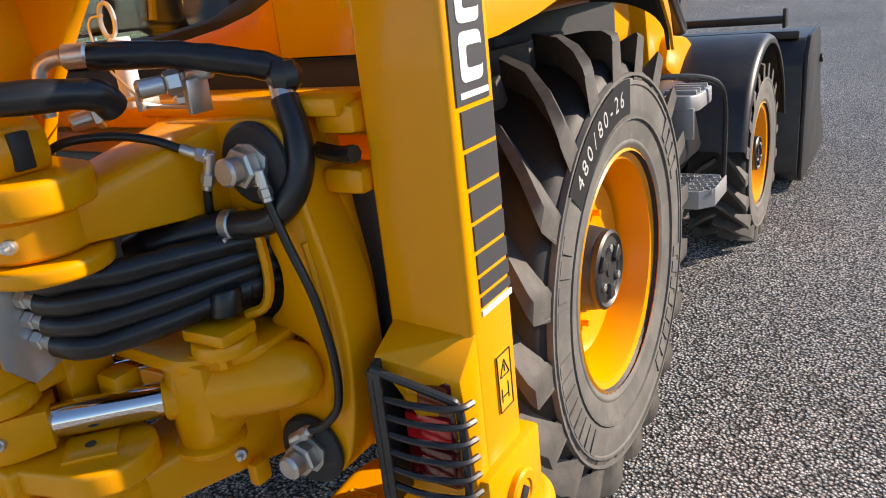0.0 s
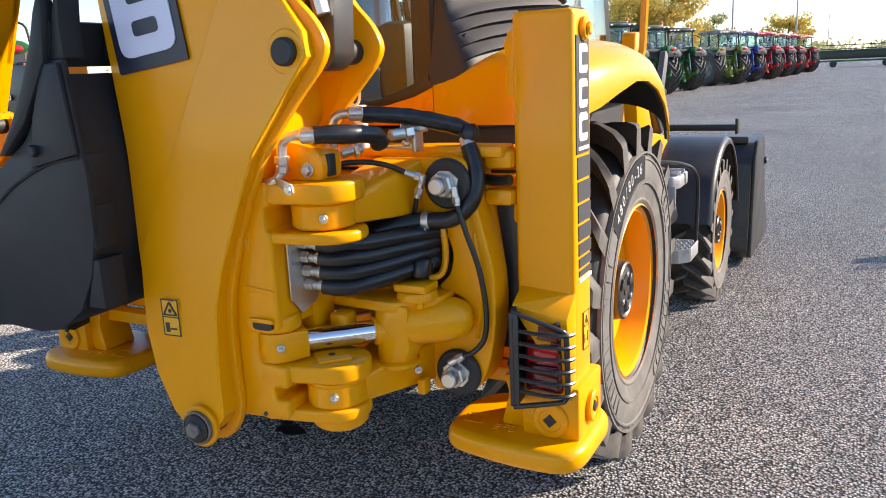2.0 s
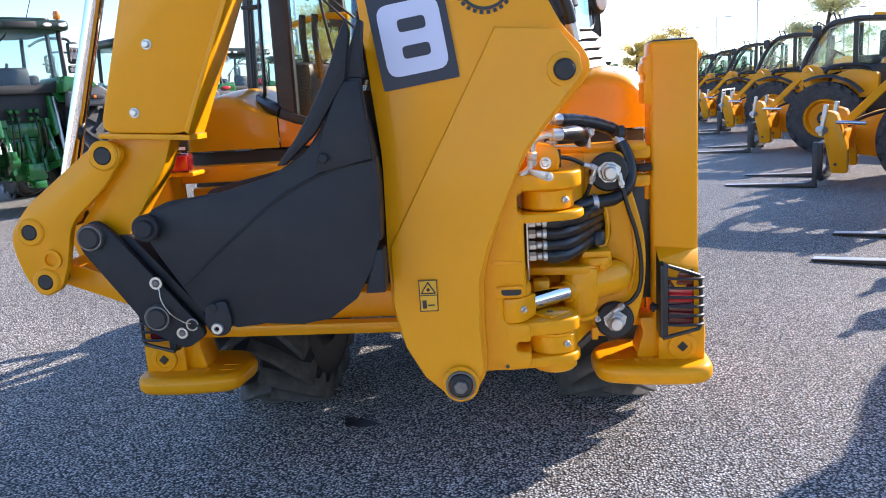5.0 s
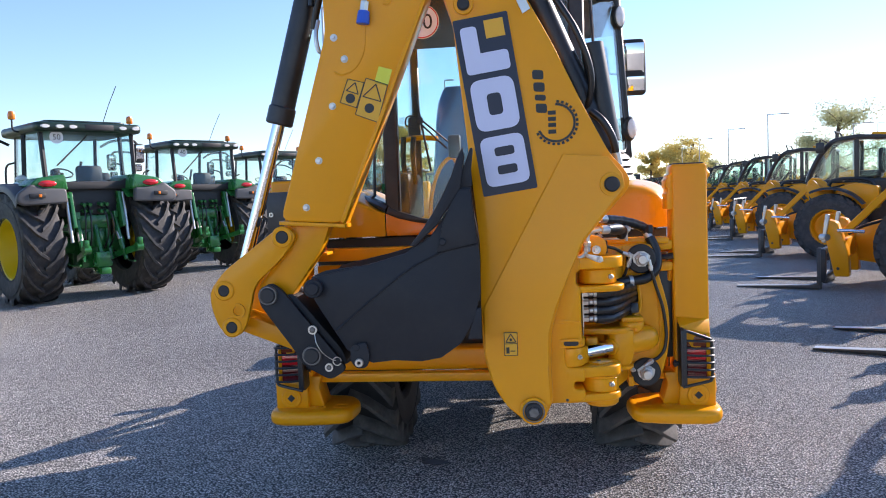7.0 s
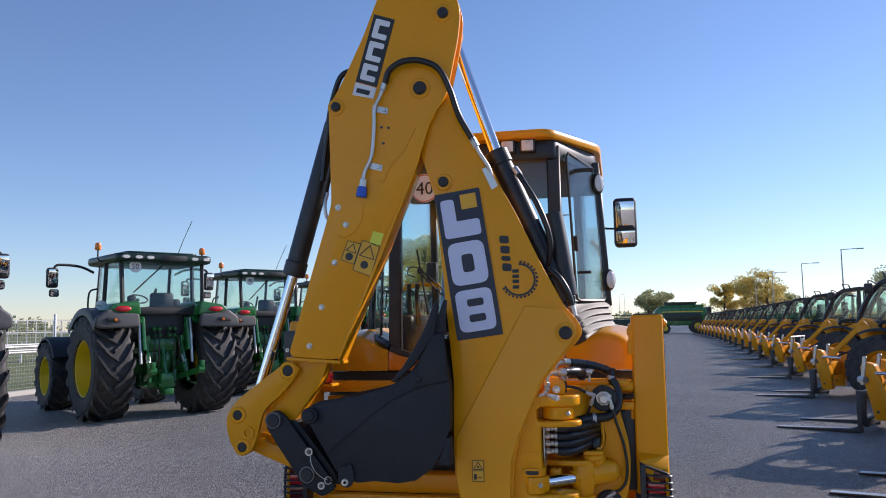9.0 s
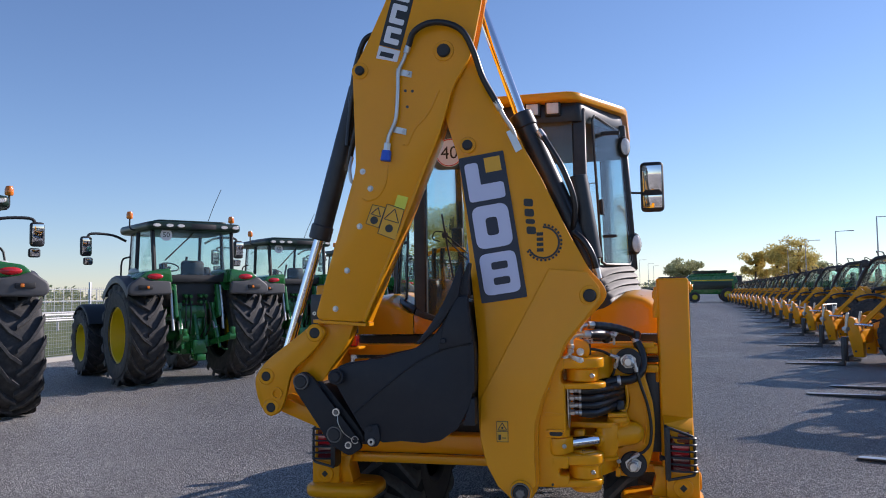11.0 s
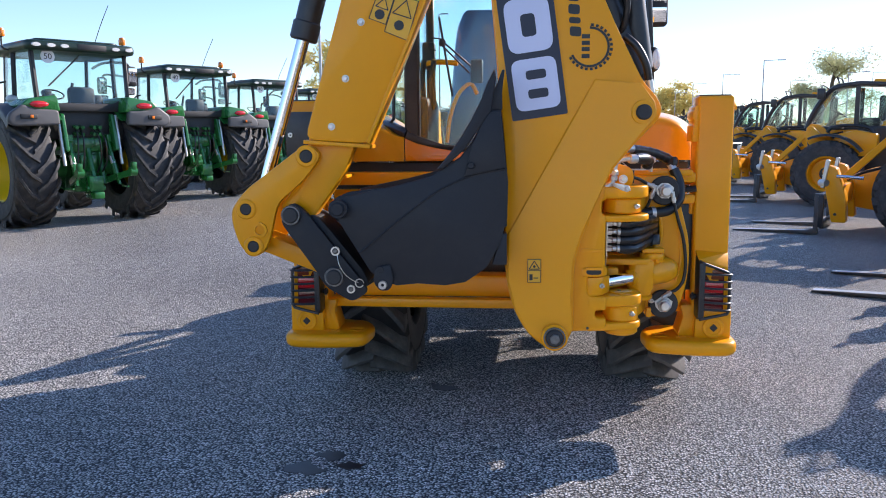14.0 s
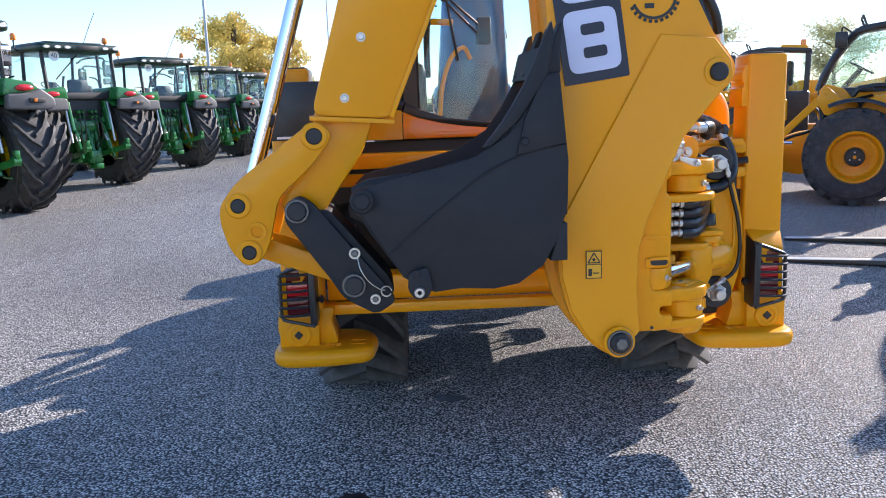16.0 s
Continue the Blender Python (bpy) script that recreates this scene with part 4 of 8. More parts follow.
part("white_line", box((1.1515, DY + 0.014, z - 0.004), (0.003, 0.116, 0.011)), WHITE, leg_r)
side_label = part("warning_label", box((1.1515, 0.146, 0.802), (0.003, 0.054, 0.120)), LABEL, leg_r)
LY, LZ = 0.146, 0.802
part("label_print", merge(*[bar((1.1535, LY + y0, LZ + z0), (1.1535, LY + y1, LZ + z1), 0.002, 0.002, 0) for y0, z0, y1, z1 in ((-0.026, -0.059, 0.026, -0.059), (-0.026, 0.059, 0.026, 0.059), (-0.026, -0.059, -0.026, 0.059), (0.026, -0.059, 0.026, 0.059), (0, 0.045, -0.018, 0.012), (0, 0.045, 0.018, 0.012), (-0.018, 0.012, 0.018, 0.012), (0, 0.034, 0, 0.020), (-0.016, -0.040, -0.016, -0.012), (0.010, -0.040, 0.010, -0.006), (-0.016, -0.030, 0.010, -0.030))]), PRINT, side_label)

# rear frame rails
part("lower_rail", merge(box((0, 0.13, 0.637), (1.92, 0.07, 0.05), 0.008), box((0, 0.24, 0.72), (1.92, 0.14, 0.12), 0.012)), YELLOW, bh)
part("upper_rail", merge(box((0, 0.20, 1.315), (1.94, 0.10, 0.07), 0.01), box((0, 0.28, 1.22), (1.94, 0.05, 0.06), 0.01)), YELLOW, bh)
part("rear_chassis", box((0, 0.55, 0.95), (1.16, 0.5, 0.50), 0.05), BLACK, bh)
part("splash_plate", box((0, 0.36, 1.25), (1.98, 0.02, 0.29), 0.004), PLASTIC, bh)

# ---- main arm ----
BOOM = [(-0.30, 3.02), (-0.255, 2.85), (-0.115, 2.40), (-0.028, 1.40), (-0.034, 1.10), (-0.030, 0.89), (0.003, 0.75), (0.064, 0.64), (0.135, 0.575), (0.19, 0.553), (0.245, 0.578), (0.288, 0.655), (0.280, 0.81), (0.287, 0.98), (0.322, 1.10), (0.375, 1.24), (0.45, 1.395), (0.57, 1.535), (0.645, 1.61), (0.662, 1.66), (0.63, 1.72), (0.575, 1.775), (0.457, 2.005), (0.327, 2.29), (0.171, 2.584), (-0.01, 2.93), (-0.08, 3.09), (-0.18, 3.15), (-0.27, 3.11)]
boom_ = part("main_boom", prism(rounded(BOOM, 0.05, 3), 0.0, 0.028, 0.006, ARM), YELLOW, bh, "yellow main boom plate with a maker panel")
part("far_plate", prism(rounded(BOOM, 0.05, 3), 0.27, 0.30, 0.006, ARM), YELLOW, boom_)
WEB = [(-0.22, 2.95), (-0.09, 2.40), (0.0, 1.40), (0.0, 1.10), (0.01, 0.89), (0.045, 0.76), (0.12, 0.64), (0.20, 0.60), (0.24, 0.66), (0.24, 0.98), (0.34, 1.24), (0.46, 1.48), (0.42, 1.75), (0.40, 2.005), (0.28, 2.29), (0.12, 2.584), (-0.07, 2.95), (-0.15, 3.06)]
part("boom_web", prism(WEB, 0.028, 0.27, 0, ARM), YELLOW, boom_)
OVER = [(-0.022, 1.10), (0.36, 1.79), (0.56, 1.77), (0.62, 1.69), (0.63, 1.63), (0.44, 1.40), (0.308, 1.10), (0.272, 0.98), (0.265, 0.82), (0.272, 0.665), (0.195, 0.570), (0.14, 0.59), (0.07, 0.65), (0.010, 0.755), (-0.022, 0.89)]
bm = prism(OVER, -0.008, 0.0, 0.007, XY, 1)
for v in bm.verts:
    if v.co.z < -0.0005:
        # folded outwards along a line that rises over the plate
        v.co.z -= 0.12 * max(0.0, (v.co.x + 0.022) * 0.875 - (v.co.y - 1.10) * 0.484)
part("doubler_plate", moved(bm, ARM), YELLOW, boom_)
def arm_pin(parent, u, z, r, v0, v1, mat=PLASTIC, ring=None):
    p = part("pin", cyl(arm(u, z, v1), arm(u, z, v0), r, 24, 0.006), mat, parent)
    if ring:
        part("pin_boss", lathe([(r + 0.001, 0), (ring, 0), (ring, 0.012), (ring - 0.004, 0.016), (r + 0.001, 0.016)], arm(u, z, 0.0 if v0 > -0.05 else v0 + 0.034), arm(u, z, -1), 28), YELLOW if mat is not CHROME else STEEL, p)
    return p
arm_pin(boom_, 0.571, 1.644, 0.034, -0.060, 0.33, PLASTIC, 0.055)
arm_pin(boom_, 0.190, 0.630, 0.040, -0.095, 0.33, PLASTIC, 0.062)
arm_pin(boom_, -0.063, 2.474, 0.028, -0.03, 0.3, PLASTIC, 0.046)
part("pin_collar", lathe([(0.044, 0), (0.050, 0), (0.050, 0.014), (0.048, 0.016), (0.044, 0.016)], arm(0.190, 0.630, -0.072), arm(0.190, 0.630, -1), 28), WORN, boom_)
part("pin_nut", cyl(arm(0.190, 0.630, -0.093), arm(0.190, 0.630, -0.108), 0.024, 6, 0.003), WORN, boom_)

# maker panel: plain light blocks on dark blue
panel = part("maker_panel", prism(rounded([(-0.115, 2.402), (0.131, 2.436), (0.243, 1.642), (-0.002, 1.609)], 0.008), -0.010, -0.004, 0, ARM), NAVY, boom_, "dark blue panel with pale block shapes")
ax = (Vector((0.131, 2.436)) - Vector((-0.115, 2.402)))
ay = (Vector((-0.002, 1.609)) - Vector((-0.115, 2.402)))
def pp(a, b):
    q = Vector((-0.115, 2.402)) + ax * a + ay * b
    return (q.x, q.y)
def ring_shape(a0, a1, b0, b1, w, gap=None):
    """A rounded ring between the panel's fractions, perhaps with an opening."""
    h = w * ax.length / ay.length
    out = rounded([pp(a0, b0), pp(a1, b0), pp(a1, b1), pp(a0, b1)], 0.05, 5)
    inn = rounded([pp(a0 + w, b0 + h), pp(a1 - w, b0 + h), pp(a1 - w, b1 - h), pp(a0 + w, b1 - h)], 0.02, 5)
    bm = bmesh.new()
    k = len(out)
    rows = [[bm.verts.new(ARM @ Vector((*p, d))) for p in o] for o, d in ((out, -0.004), (out, -0.0135), (inn, -0.0135), (inn, -0.004))]
    for i in range(k):
        mid = (Vector(out[i]) + Vector(out[i - 1])) / 2
        if gap and gap(mid):
            continue
        for p, q in zip(rows, rows[1:]):
            bm.faces.new((p[i - 1], q[i - 1], q[i], p[i]))
    bmesh.ops.recalc_face_normals(bm, faces=bm.faces[:])
    return bm
part("pale_block", merge(prism(rounded([pp(0.10, 0.05), pp(0.40, 0.05), pp(0.40, 0.315), pp(0.10, 0.315)], 0.02), -0.0135, -0.004, 0, ARM), prism(rounded([pp(0.30, 0.205), pp(0.90, 0.205), pp(0.90, 0.315), pp(0.30, 0.315)], 0.02), -0.0130, -0.004, 0, ARM)), LILAC, panel)
part("pale_block", ring_shape(0.10, 0.90, 0.350, 0.64, 0.27), LILAC, panel)
part("pale_block", prism(rounded([pp(0.10, 0.675), pp(0.90, 0.675), pp(0.90, 0.955), pp(0.10, 0.955)], 0.04), -0.0135, -0.004, 0, ARM), LILAC, panel)
for b0, b1 in ((0.738, 0.788), (0.842, 0.892)):
    part("dark_slot", prism(rounded([pp(0.34, b0), pp(0.70, b0), pp(0.70, b1), pp(0.34, b1)], 0.014), -0.0150, -0.0140, 0, ARM), NAVY, panel)
part("badge", prism([pp(0.55, 0.03), pp(0.90, 0.03), pp(0.90, 0.13), pp(0.55, 0.13)], -0.0135, -0.004, 0, ARM), LABEL, panel)

# dealer mark: bars and a toothed arc
cx, cz = 0.335, 1.93
teeth = []
for i in range(19):
    a = radians(-150 + i * 13)
    teeth.append(moved(box((0, 0, 0), (0.012, 0.012, 0.004)), ARM @ Matrix.Translation((cx + 0.095 * math.cos(a), cz + 0.095 * math.sin(a), -0.0015)) @ Matrix.Rotation(a, 4, "Z")))
arc = []
for i in range(19):
    a, b = radians(-150 + i * 13 - 6.6), radians(-150 + i * 13 + 6.6)
    arc.append(prism([(cx + r * math.cos(q), cz + r * math.sin(q)) for r, q in ((0.078, a), (0.088, a), (0.088, b), (0.078, b))], -0.003, 0.0005, 0, ARM))
part("dealer_mark", merge(*teeth, *arc), PRINT, boom_)
for bm in [*[prism(rounded([(0.235 + q, w0), (0.285 + q, w0 - 0.004), (0.285 + q, w1), (0.235 + q, w1 + 0.004)], 0.012), -0.003, 0.0005, 0, ARM) for w0, w1, q in ((2.17, 2.125, 0.0), (2.115, 2.07, 0.004), (2.06, 2.03, 0.008), (2.02, 1.975, 0.012))], *[prism([(0.30, w0), (0.335, w0), (0.335, w0 - 0.018), (0.30, w0 - 0.018)], -0.003, 0.0005, 0, ARM) for w0 in (1.985, 1.957, 1.93, 1.90)]]:
    part("dealer_bar", bm, PRINT, boom_)

def warning(parent, u0, z0, u1, z1, v=-0.010, mat=LABEL, tri=True):
    """A warning label: frame, triangle and bars."""
    m = part("warning_label", prism(rounded([(u0, z0), (u1, z0), (u1, z1), (u0, z1)], 0.004), v, v + 0.009, 0, ARM), mat, parent)
    w, h = u1 - u0, z1 - z0
    lines = [prism([(a, b), (c, b), (c, d), (a, d)], v - 0.0012, v + 0.001, 0, ARM) for a, b, c, d in ((u0, z0, u1, z0 + 0.003), (u0, z1 - 0.003, u1, z1), (u0, z0, u0 + 0.003, z1), (u1 - 0.003, z0, u1, z1))]
    if tri:
        lines.append(prism([(u0, z0 + h * 0.5), (u1, z0 + h * 0.5), (u1, z0 + h * 0.5 + 0.003), (u0, z0 + h * 0.5 + 0.003)], v - 0.0012, v + 0.001, 0, ARM))
        for p, q in ((((u0 + w * 0.5), z0 + h * 0.93), (u0 + w * 0.12, z0 + h * 0.58)), ((u0 + w * 0.5, z0 + h * 0.93), (u0 + w * 0.88, z0 + h * 0.58)), ((u0 + w * 0.12, z0 + h * 0.58), (u0 + w * 0.88, z0 + h * 0.58))):
            lines.append(bar(arm(*p, v - 0.001), arm(*q, v - 0.001), 0.004, 0.004, 0))
        lines.append(prism(disc((u0 + w * 0.5, z0 + h * 0.69), w * 0.10, 10), v - 0.0012, v + 0.001, 0, ARM))
        lines.append(prism([(u0 + w * 0.15, z0 + h * 0.10), (u0 + w * 0.38, z0 + h * 0.10), (u0 + w * 0.38, z0 + h * 0.36), (u0 + w * 0.15, z0 + h * 0.36)], v - 0.0012, v + 0.001, 0, ARM))
        lines.append(bar(arm(u0 + w * 0.45, z0 + h * 0.2, v - 0.001), arm(u0 + w * 0.8, z0 + h * 0.2, v - 0.001), 0.004, 0.004, 0))
    part("label_print", merge(*lines), PRINT, m)
    return m
warning(boom_, 0.067, 0.880, 0.129, 0.988, -0.0385)

# ---- dipper ----
DIP = [(-0.94, 1.535), (-0.647, 1.515), (-0.60, 1.62), (-0.215, 2.526), (-0.131, 2.80), (-0.03, 2.96), (0.035, 3.26), (0.055, 3.42), (0.02, 3.55), (-0.10, 3.64), (-0.28, 3.66), (-0.40, 3.58), (-0.506, 3.31), (-0.641, 3.03), (-0.705, 2.93), (-0.703, 2.84), (-0.69, 2.37)]
dip = part("dipper_arm", prism(rounded(DIP, 0.05, 3), -0.04, -0.012, 0.006, ARM), YELLOW, bh, "yellow dipper arm with bolts along its edge")
part("far_plate", prism(rounded(DIP, 0.05, 3), 0.082, 0.108, 0.006, ARM), YELLOW, dip)
part("dipper_box", prism([(-0.91, 1.54), (-0.68, 1.525), (-0.62, 1.64), (-0.36, 2.25), (-0.32, 2.52), (-0.64, 2.55), (-0.66, 2.37)], -0.012, 0.082, 0, ARM), YELLOW, dip)
part("dipper_back", prism([(-0.64, 2.55), (-0.54, 2.55), (-0.50, 2.95), (-0.38, 3.30), (-0.25, 3.60), (-0.36, 3.56), (-0.46, 3.32), (-0.60, 3.02), (-0.67, 2.9)], -0.012, 0.082, 0, ARM), YELLOW, dip)
part("end_plate", prism([(-0.945, 1.535), (-0.64, 1.512), (-0.64, 1.494), (-0.945, 1.517)], -0.05, 0.114, 0.004, ARM), YELLOW, dip)
part("edge_flange", prism([(-0.645, 1.515), (-0.60, 1.62), (-0.215, 2.526), (-0.23, 2.535), (-0.615, 1.628), (-0.66, 1.525)], -0.048, 0.112, 0.003, ARM), YELLOW, dip)
for u, z in ((-0.651, 2.352), (-0.607, 2.255), (-0.672, 2.047), (-0.747, 1.804), (-0.816, 1.593)):
    part("bolt", merge(cyl(arm(u, z, -0.040), arm(u, z, -0.043), 0.017, 16, 0.001), cyl(arm(u, z, -0.043), arm(u, z, -0.055), 0.0125 if z < 2.3 else 0.008, 6, 0.003)), STEEL, dip)
for u, z, r in ((-0.18, 2.997, 0.036), (-0.659, 2.919, 0.026), (-0.045, 3.415, 0.03)):
    arm_pin(dip, u, z, r, -0.065, 0.125, PLASTIC, r + 0.022)
DEC = [(-0.435, 3.44), (-0.318, 3.40), (-0.425, 3.02), (-0.545, 3.06)]
dpan = part("model_panel", prism(DEC, -0.0435, -0.039, 0, ARM), PRINT, dip, "black model panel with white blocks")
def dq(a, b):
    p = Vector(DEC[0]).lerp(Vector(DEC[1]), a).lerp(Vector(DEC[3]).lerp(Vector(DEC[2]), a), b)
    return (p.x, p.y)
for b0, b1 in ((0.05, 0.33), (0.38, 0.66), (0.71, 0.95)):
    part("white_mark", merge(prism(rounded([dq(0.15, b0), dq(0.85, b0), dq(0.85, b0 + 0.08), dq(0.15, b0 + 0.08)], 0.01), -0.0452, -0.040, 0, ARM), prism(rounded([dq(0.15, b1 - 0.08), dq(0.85, b1 - 0.08), dq(0.85, b1), dq(0.15, b1)], 0.01), -0.0455, -0.040, 0, ARM), prism(rounded([dq(0.15, b0), dq(0.40, b0), dq(0.40, b1), dq(0.15, b1)], 0.01), -0.0458, -0.040, 0, ARM)), WHITE, dpan)
epan = part("small_panel", prism([(-0.425, 3.015), (-0.545, 3.055), (-0.565, 2.985), (-0.445, 2.955)], -0.0435, -0.039, 0, ARM), WHITE, dip)
part("small_mark", prism([(-0.46, 3.00), (-0.535, 3.022), (-0.545, 2.998), (-0.47, 2.975)], -0.045, -0.040, 0, ARM), PRINT, epan)
for q in ([(-0.595, 2.165), (-0.522, 2.145), (-0.562, 2.035), (-0.635, 2.062)], [(-0.512, 2.165), (-0.415, 2.130), (-0.468, 1.965), (-0.568, 2.005)]):
    m = part("warning_label", prism(q, -0.0435, -0.039, 0, ARM), LABEL, dip)
    c = sum((Vector(p) for p in q), Vector((0, 0))) / 4
    ln = [bar(arm(*q[i - 1], -0.044), arm(*q[i], -0.044), 0.003, 0.003, 0) for i in range(4)]
    up = (Vector(q[0]) + Vector(q[1])) / 2 - c
    sd = Vector((up.y, -up.x))
    tri = [c + up * 0.85, c + up * 0.05 + sd * 0.5, c + up * 0.05 - sd * 0.5]
    ln += [bar(arm(*tri[i - 1], -0.044), arm(*tri[i], -0.044), 0.006, 0.004, 0) for i in range(3)]
    ln.append(prism(disc(c - up * 0.45, 0.022, 12), -0.0455, -0.043, 0, ARM))
    part("label_print", merge(*ln), PRINT, m)
part("lime_label", prism([(-0.452, 2.215), (-0.392, 2.197), (-0.415, 2.125), (-0.475, 2.145)], -0.0435, -0.039, 0, ARM), LIME, dip)

part("weld_bead", tube([arm(-0.505, 2.395, -0.040), arm(-0.518, 2.284, -0.040), arm(-0.560, 2.212, -0.040), arm(-0.62, 2.186, -0.040), arm(-0.655, 2.20, -0.040)], 0.005, 6, 5), YELLOW, dip)
part("weld_bead", tube([arm(-0.42, 2.49, -0.040), arm(-0.39, 2.49, -0.040), arm(-0.352, 2.57, -0.040), arm(-0.27, 2.66, -0.040), arm(-0.21, 2.78, -0.040)], 0.005, 6, 5), YELLOW, dip)

# rams
def ram(parent, name, a, b, c, r, rr, v):
    """Black barrel from a to b, bright rod on to c."""
    body = part(name, cyl(arm(*a, v), arm(*b, v), r, 24, 0.01), BLACK, parent, "black hydraulic ram barrel")
    d = (Vector(b) - Vector(a)).normalized()
    part("gland", cyl(arm(*(Vector(b) - d * 0.06), v), arm(*(Vector(b) + d * 0.03), v), r * 1.12, 24, 0.008), BLACK, body)
    part("rod", cyl(arm(*b, v), arm(*c, v), rr, 20, 0.003), CHROME, body, "bright chromed piston rod")
    part("rod_eye", cyl(arm(*c, v - 0.05), arm(*c, v + 0.05), rr * 1.7, 18), YELLOW, body)
    return body
ram(bh, "bucket_ram", (-0.72, 2.88), (-0.965, 2.02), (-1.20, 1.26), 0.058, 0.030, 0.14)
ram(bh, "dipper_ram", (0.575, 1.80), (0.224, 2.635), (-0.02, 3.36), 0.062, 0.034, 0.15)
# bucket linkage
LEV = [(-0.914, 1.515), (-0.862, 1.465), (-0.943, 1.36), (-1.075, 1.245), (-1.114, 1.085), (-1.15, 1.01), (-1.217, 1.005), (-1.26, 1.06), (-1.288, 1.155), (-1.288, 1.225), (-1.22, 1.31), (-0.96, 1.50)]
lev = part("tipping_lever", prism(rounded(LEV, 0.04), -0.055, -0.02, 0.006, ARM), YELLOW, bh)
part("far_lever", prism(rounded(LEV, 0.04), 0.30, 0.335, 0.006, ARM), YELLOW, lev)
for u, z, r in ((-0.932, 1.462, 0.030), (-1.219, 1.223, 0.027), (-1.191, 1.051, 0.027)):
    p = part("pin", cyl(arm(u, z, 0.36), arm(u, z, -0.066), r, 24, 0.005), PLASTIC, lev)
    part("pin_boss", lathe([(r, 0), (r + 0.02, 0), (r + 0.02, 0.004), (r + 0.014, 0.009), (r, 0.009)], arm(u, z, -0.055), arm(u, z, -1), 26), YELLOW, p)
part("open_boss", lathe([(0.022, -0.01), (0.034, -0.01), (0.034, 0.012), (0.022, 0.012), (0.022, -0.01)], arm(-1.158, 1.127, -0.055), arm(-1.158, 1.127, -1), 24), YELLOW, lev)
part("tip_link", prism(rounded([(-1.215, 1.07), (-1.18, 1.10), (-0.90, 0.99), (-0.82, 0.95), (-0.82, 0.88), (-0.90, 0.90), (-1.20, 1.02)], 0.02), 0.05, 0.22, 0.008, ARM), YELLOW, bh)
part("dipper_nose", prism(rounded([(-0.93, 1.56), (-0.70, 1.56), (-0.76, 1.40), (-0.93, 1.16), (-1.03, 1.14), (-1.08, 1.22), (-1.02, 1.30), (-0.95, 1.42)], 0.03), 0.0, 0.10, 0.01, ARM), YELLOW, dip)
hitch = part("quick_hitch", prism(rounded([(-1.05, 1.22), (-1.00, 1.255), (-0.95, 1.22), (-0.70, 0.90), (-0.66, 0.84), (-0.74, 0.79), (-0.86, 0.86), (-0.90, 0.93), (-1.06, 1.16)], 0.03), -0.02, 0.012, 0.006, ARM), BUCKET, bh, "black quick hitch between dipper and bucket")
part("far_cheek", prism(rounded([(-1.05, 1.22), (-1.00, 1.255), (-0.95, 1.22), (-0.70, 0.90), (-0.66, 0.84), (-0.74, 0.79), (-0.86, 0.86), (-0.90, 0.93), (-1.06, 1.16)], 0.03), 0.28, 0.31, 0.006, ARM), BUCKET, hitch)
part("hitch_back", prism([(-0.95, 1.15), (-0.92, 1.15), (-0.70, 0.88), (-0.74, 0.86)], 0.012, 0.28, 0, ARM), BUCKET, hitch)
for u, z, r in ((-1.009, 1.196, 0.044), (-0.818, 0.911, 0.044)):
    p = part("pin", cyl(arm(u, z, 0.34), arm(u, z, -0.05), r - 0.008, 24, 0.006), PLASTIC, hitch)
    part("pin_collar", lathe([(r - 0.008, 0), (r + 0.001, 0), (r + 0.001, 0.016), (r - 0.002, 0.021), (r - 0.008, 0.021)], arm(u, z, -0.02), arm(u, z, -1), 28), WORN, p)
for u, z, r in ((-0.81, 1.030, 0.021), (-0.742, 0.853, 0.019)):
    p = part("pin", cyl(arm(u, z, 0.0), arm(u, z, -0.035), r - 0.008, 18, 0.004), WORN, hitch)
    part("pin_collar", lathe([(r - 0.007, 0), (r, 0), (r, 0.012), (r - 0.007, 0.012)], arm(u, z, -0.02), arm(u, z, -1), 22), STEEL, p)
part("retaining_wire", tube([arm(-0.80, 1.012, -0.035), arm(-0.790, 0.97, -0.048), arm(-0.762, 0.925, -0.050), arm(-0.725, 0.895, -0.045), arm(-0.705, 0.888, -0.040)], 0.0022, 5, 5), STEEL, hitch)
part("pull_ring", tube([arm(-0.700 + 0.019 * math.cos(k * 0.36), 0.884 + 0.019 * math.sin(k * 0.36), -0.040) for k in range(17)], 0.003, 6, 1), STEEL, hitch)
part("hitch_block", prism(rounded([(-0.96, 1.19), (-0.90, 1.19), (-0.84, 1.12), (-0.69, 0.93), (-0.665, 0.87), (-0.73, 0.82)], 0.02), 0.02, 0.27, 0.004, ARM), BUCKET, hitch)

# ---- digging bucket ----
V0, V1 = 0.05, 0.65
SIDE = [(-0.86, 1.22), (-0.815, 1.262), (-0.70, 1.288), (-0.55, 1.318), (-0.388, 1.359), (-0.262, 1.437), (-0.195, 1.525), (-0.12, 1.66), (-0.065, 1.66), (-0.045, 1.45), (-0.033, 1.33), (-0.037, 1.164), (-0.072, 1.038), (-0.136, 0.928), (-0.232, 0.862), (-0.328, 0.846), (-0.457, 0.855), (-0.56, 0.845), (-0.62, 0.87), (-0.68, 0.91), (-0.801, 1.109)]
bucket = part("digging_bucket", prism(SIDE, V0, V0 + 0.02, 0.005, ARM), BUCKET, bh, "matt black digging bucket with teeth")
part("far_side", prism(SIDE, V1 - 0.02, V1, 0.005, ARM), BUCKET, bucket)
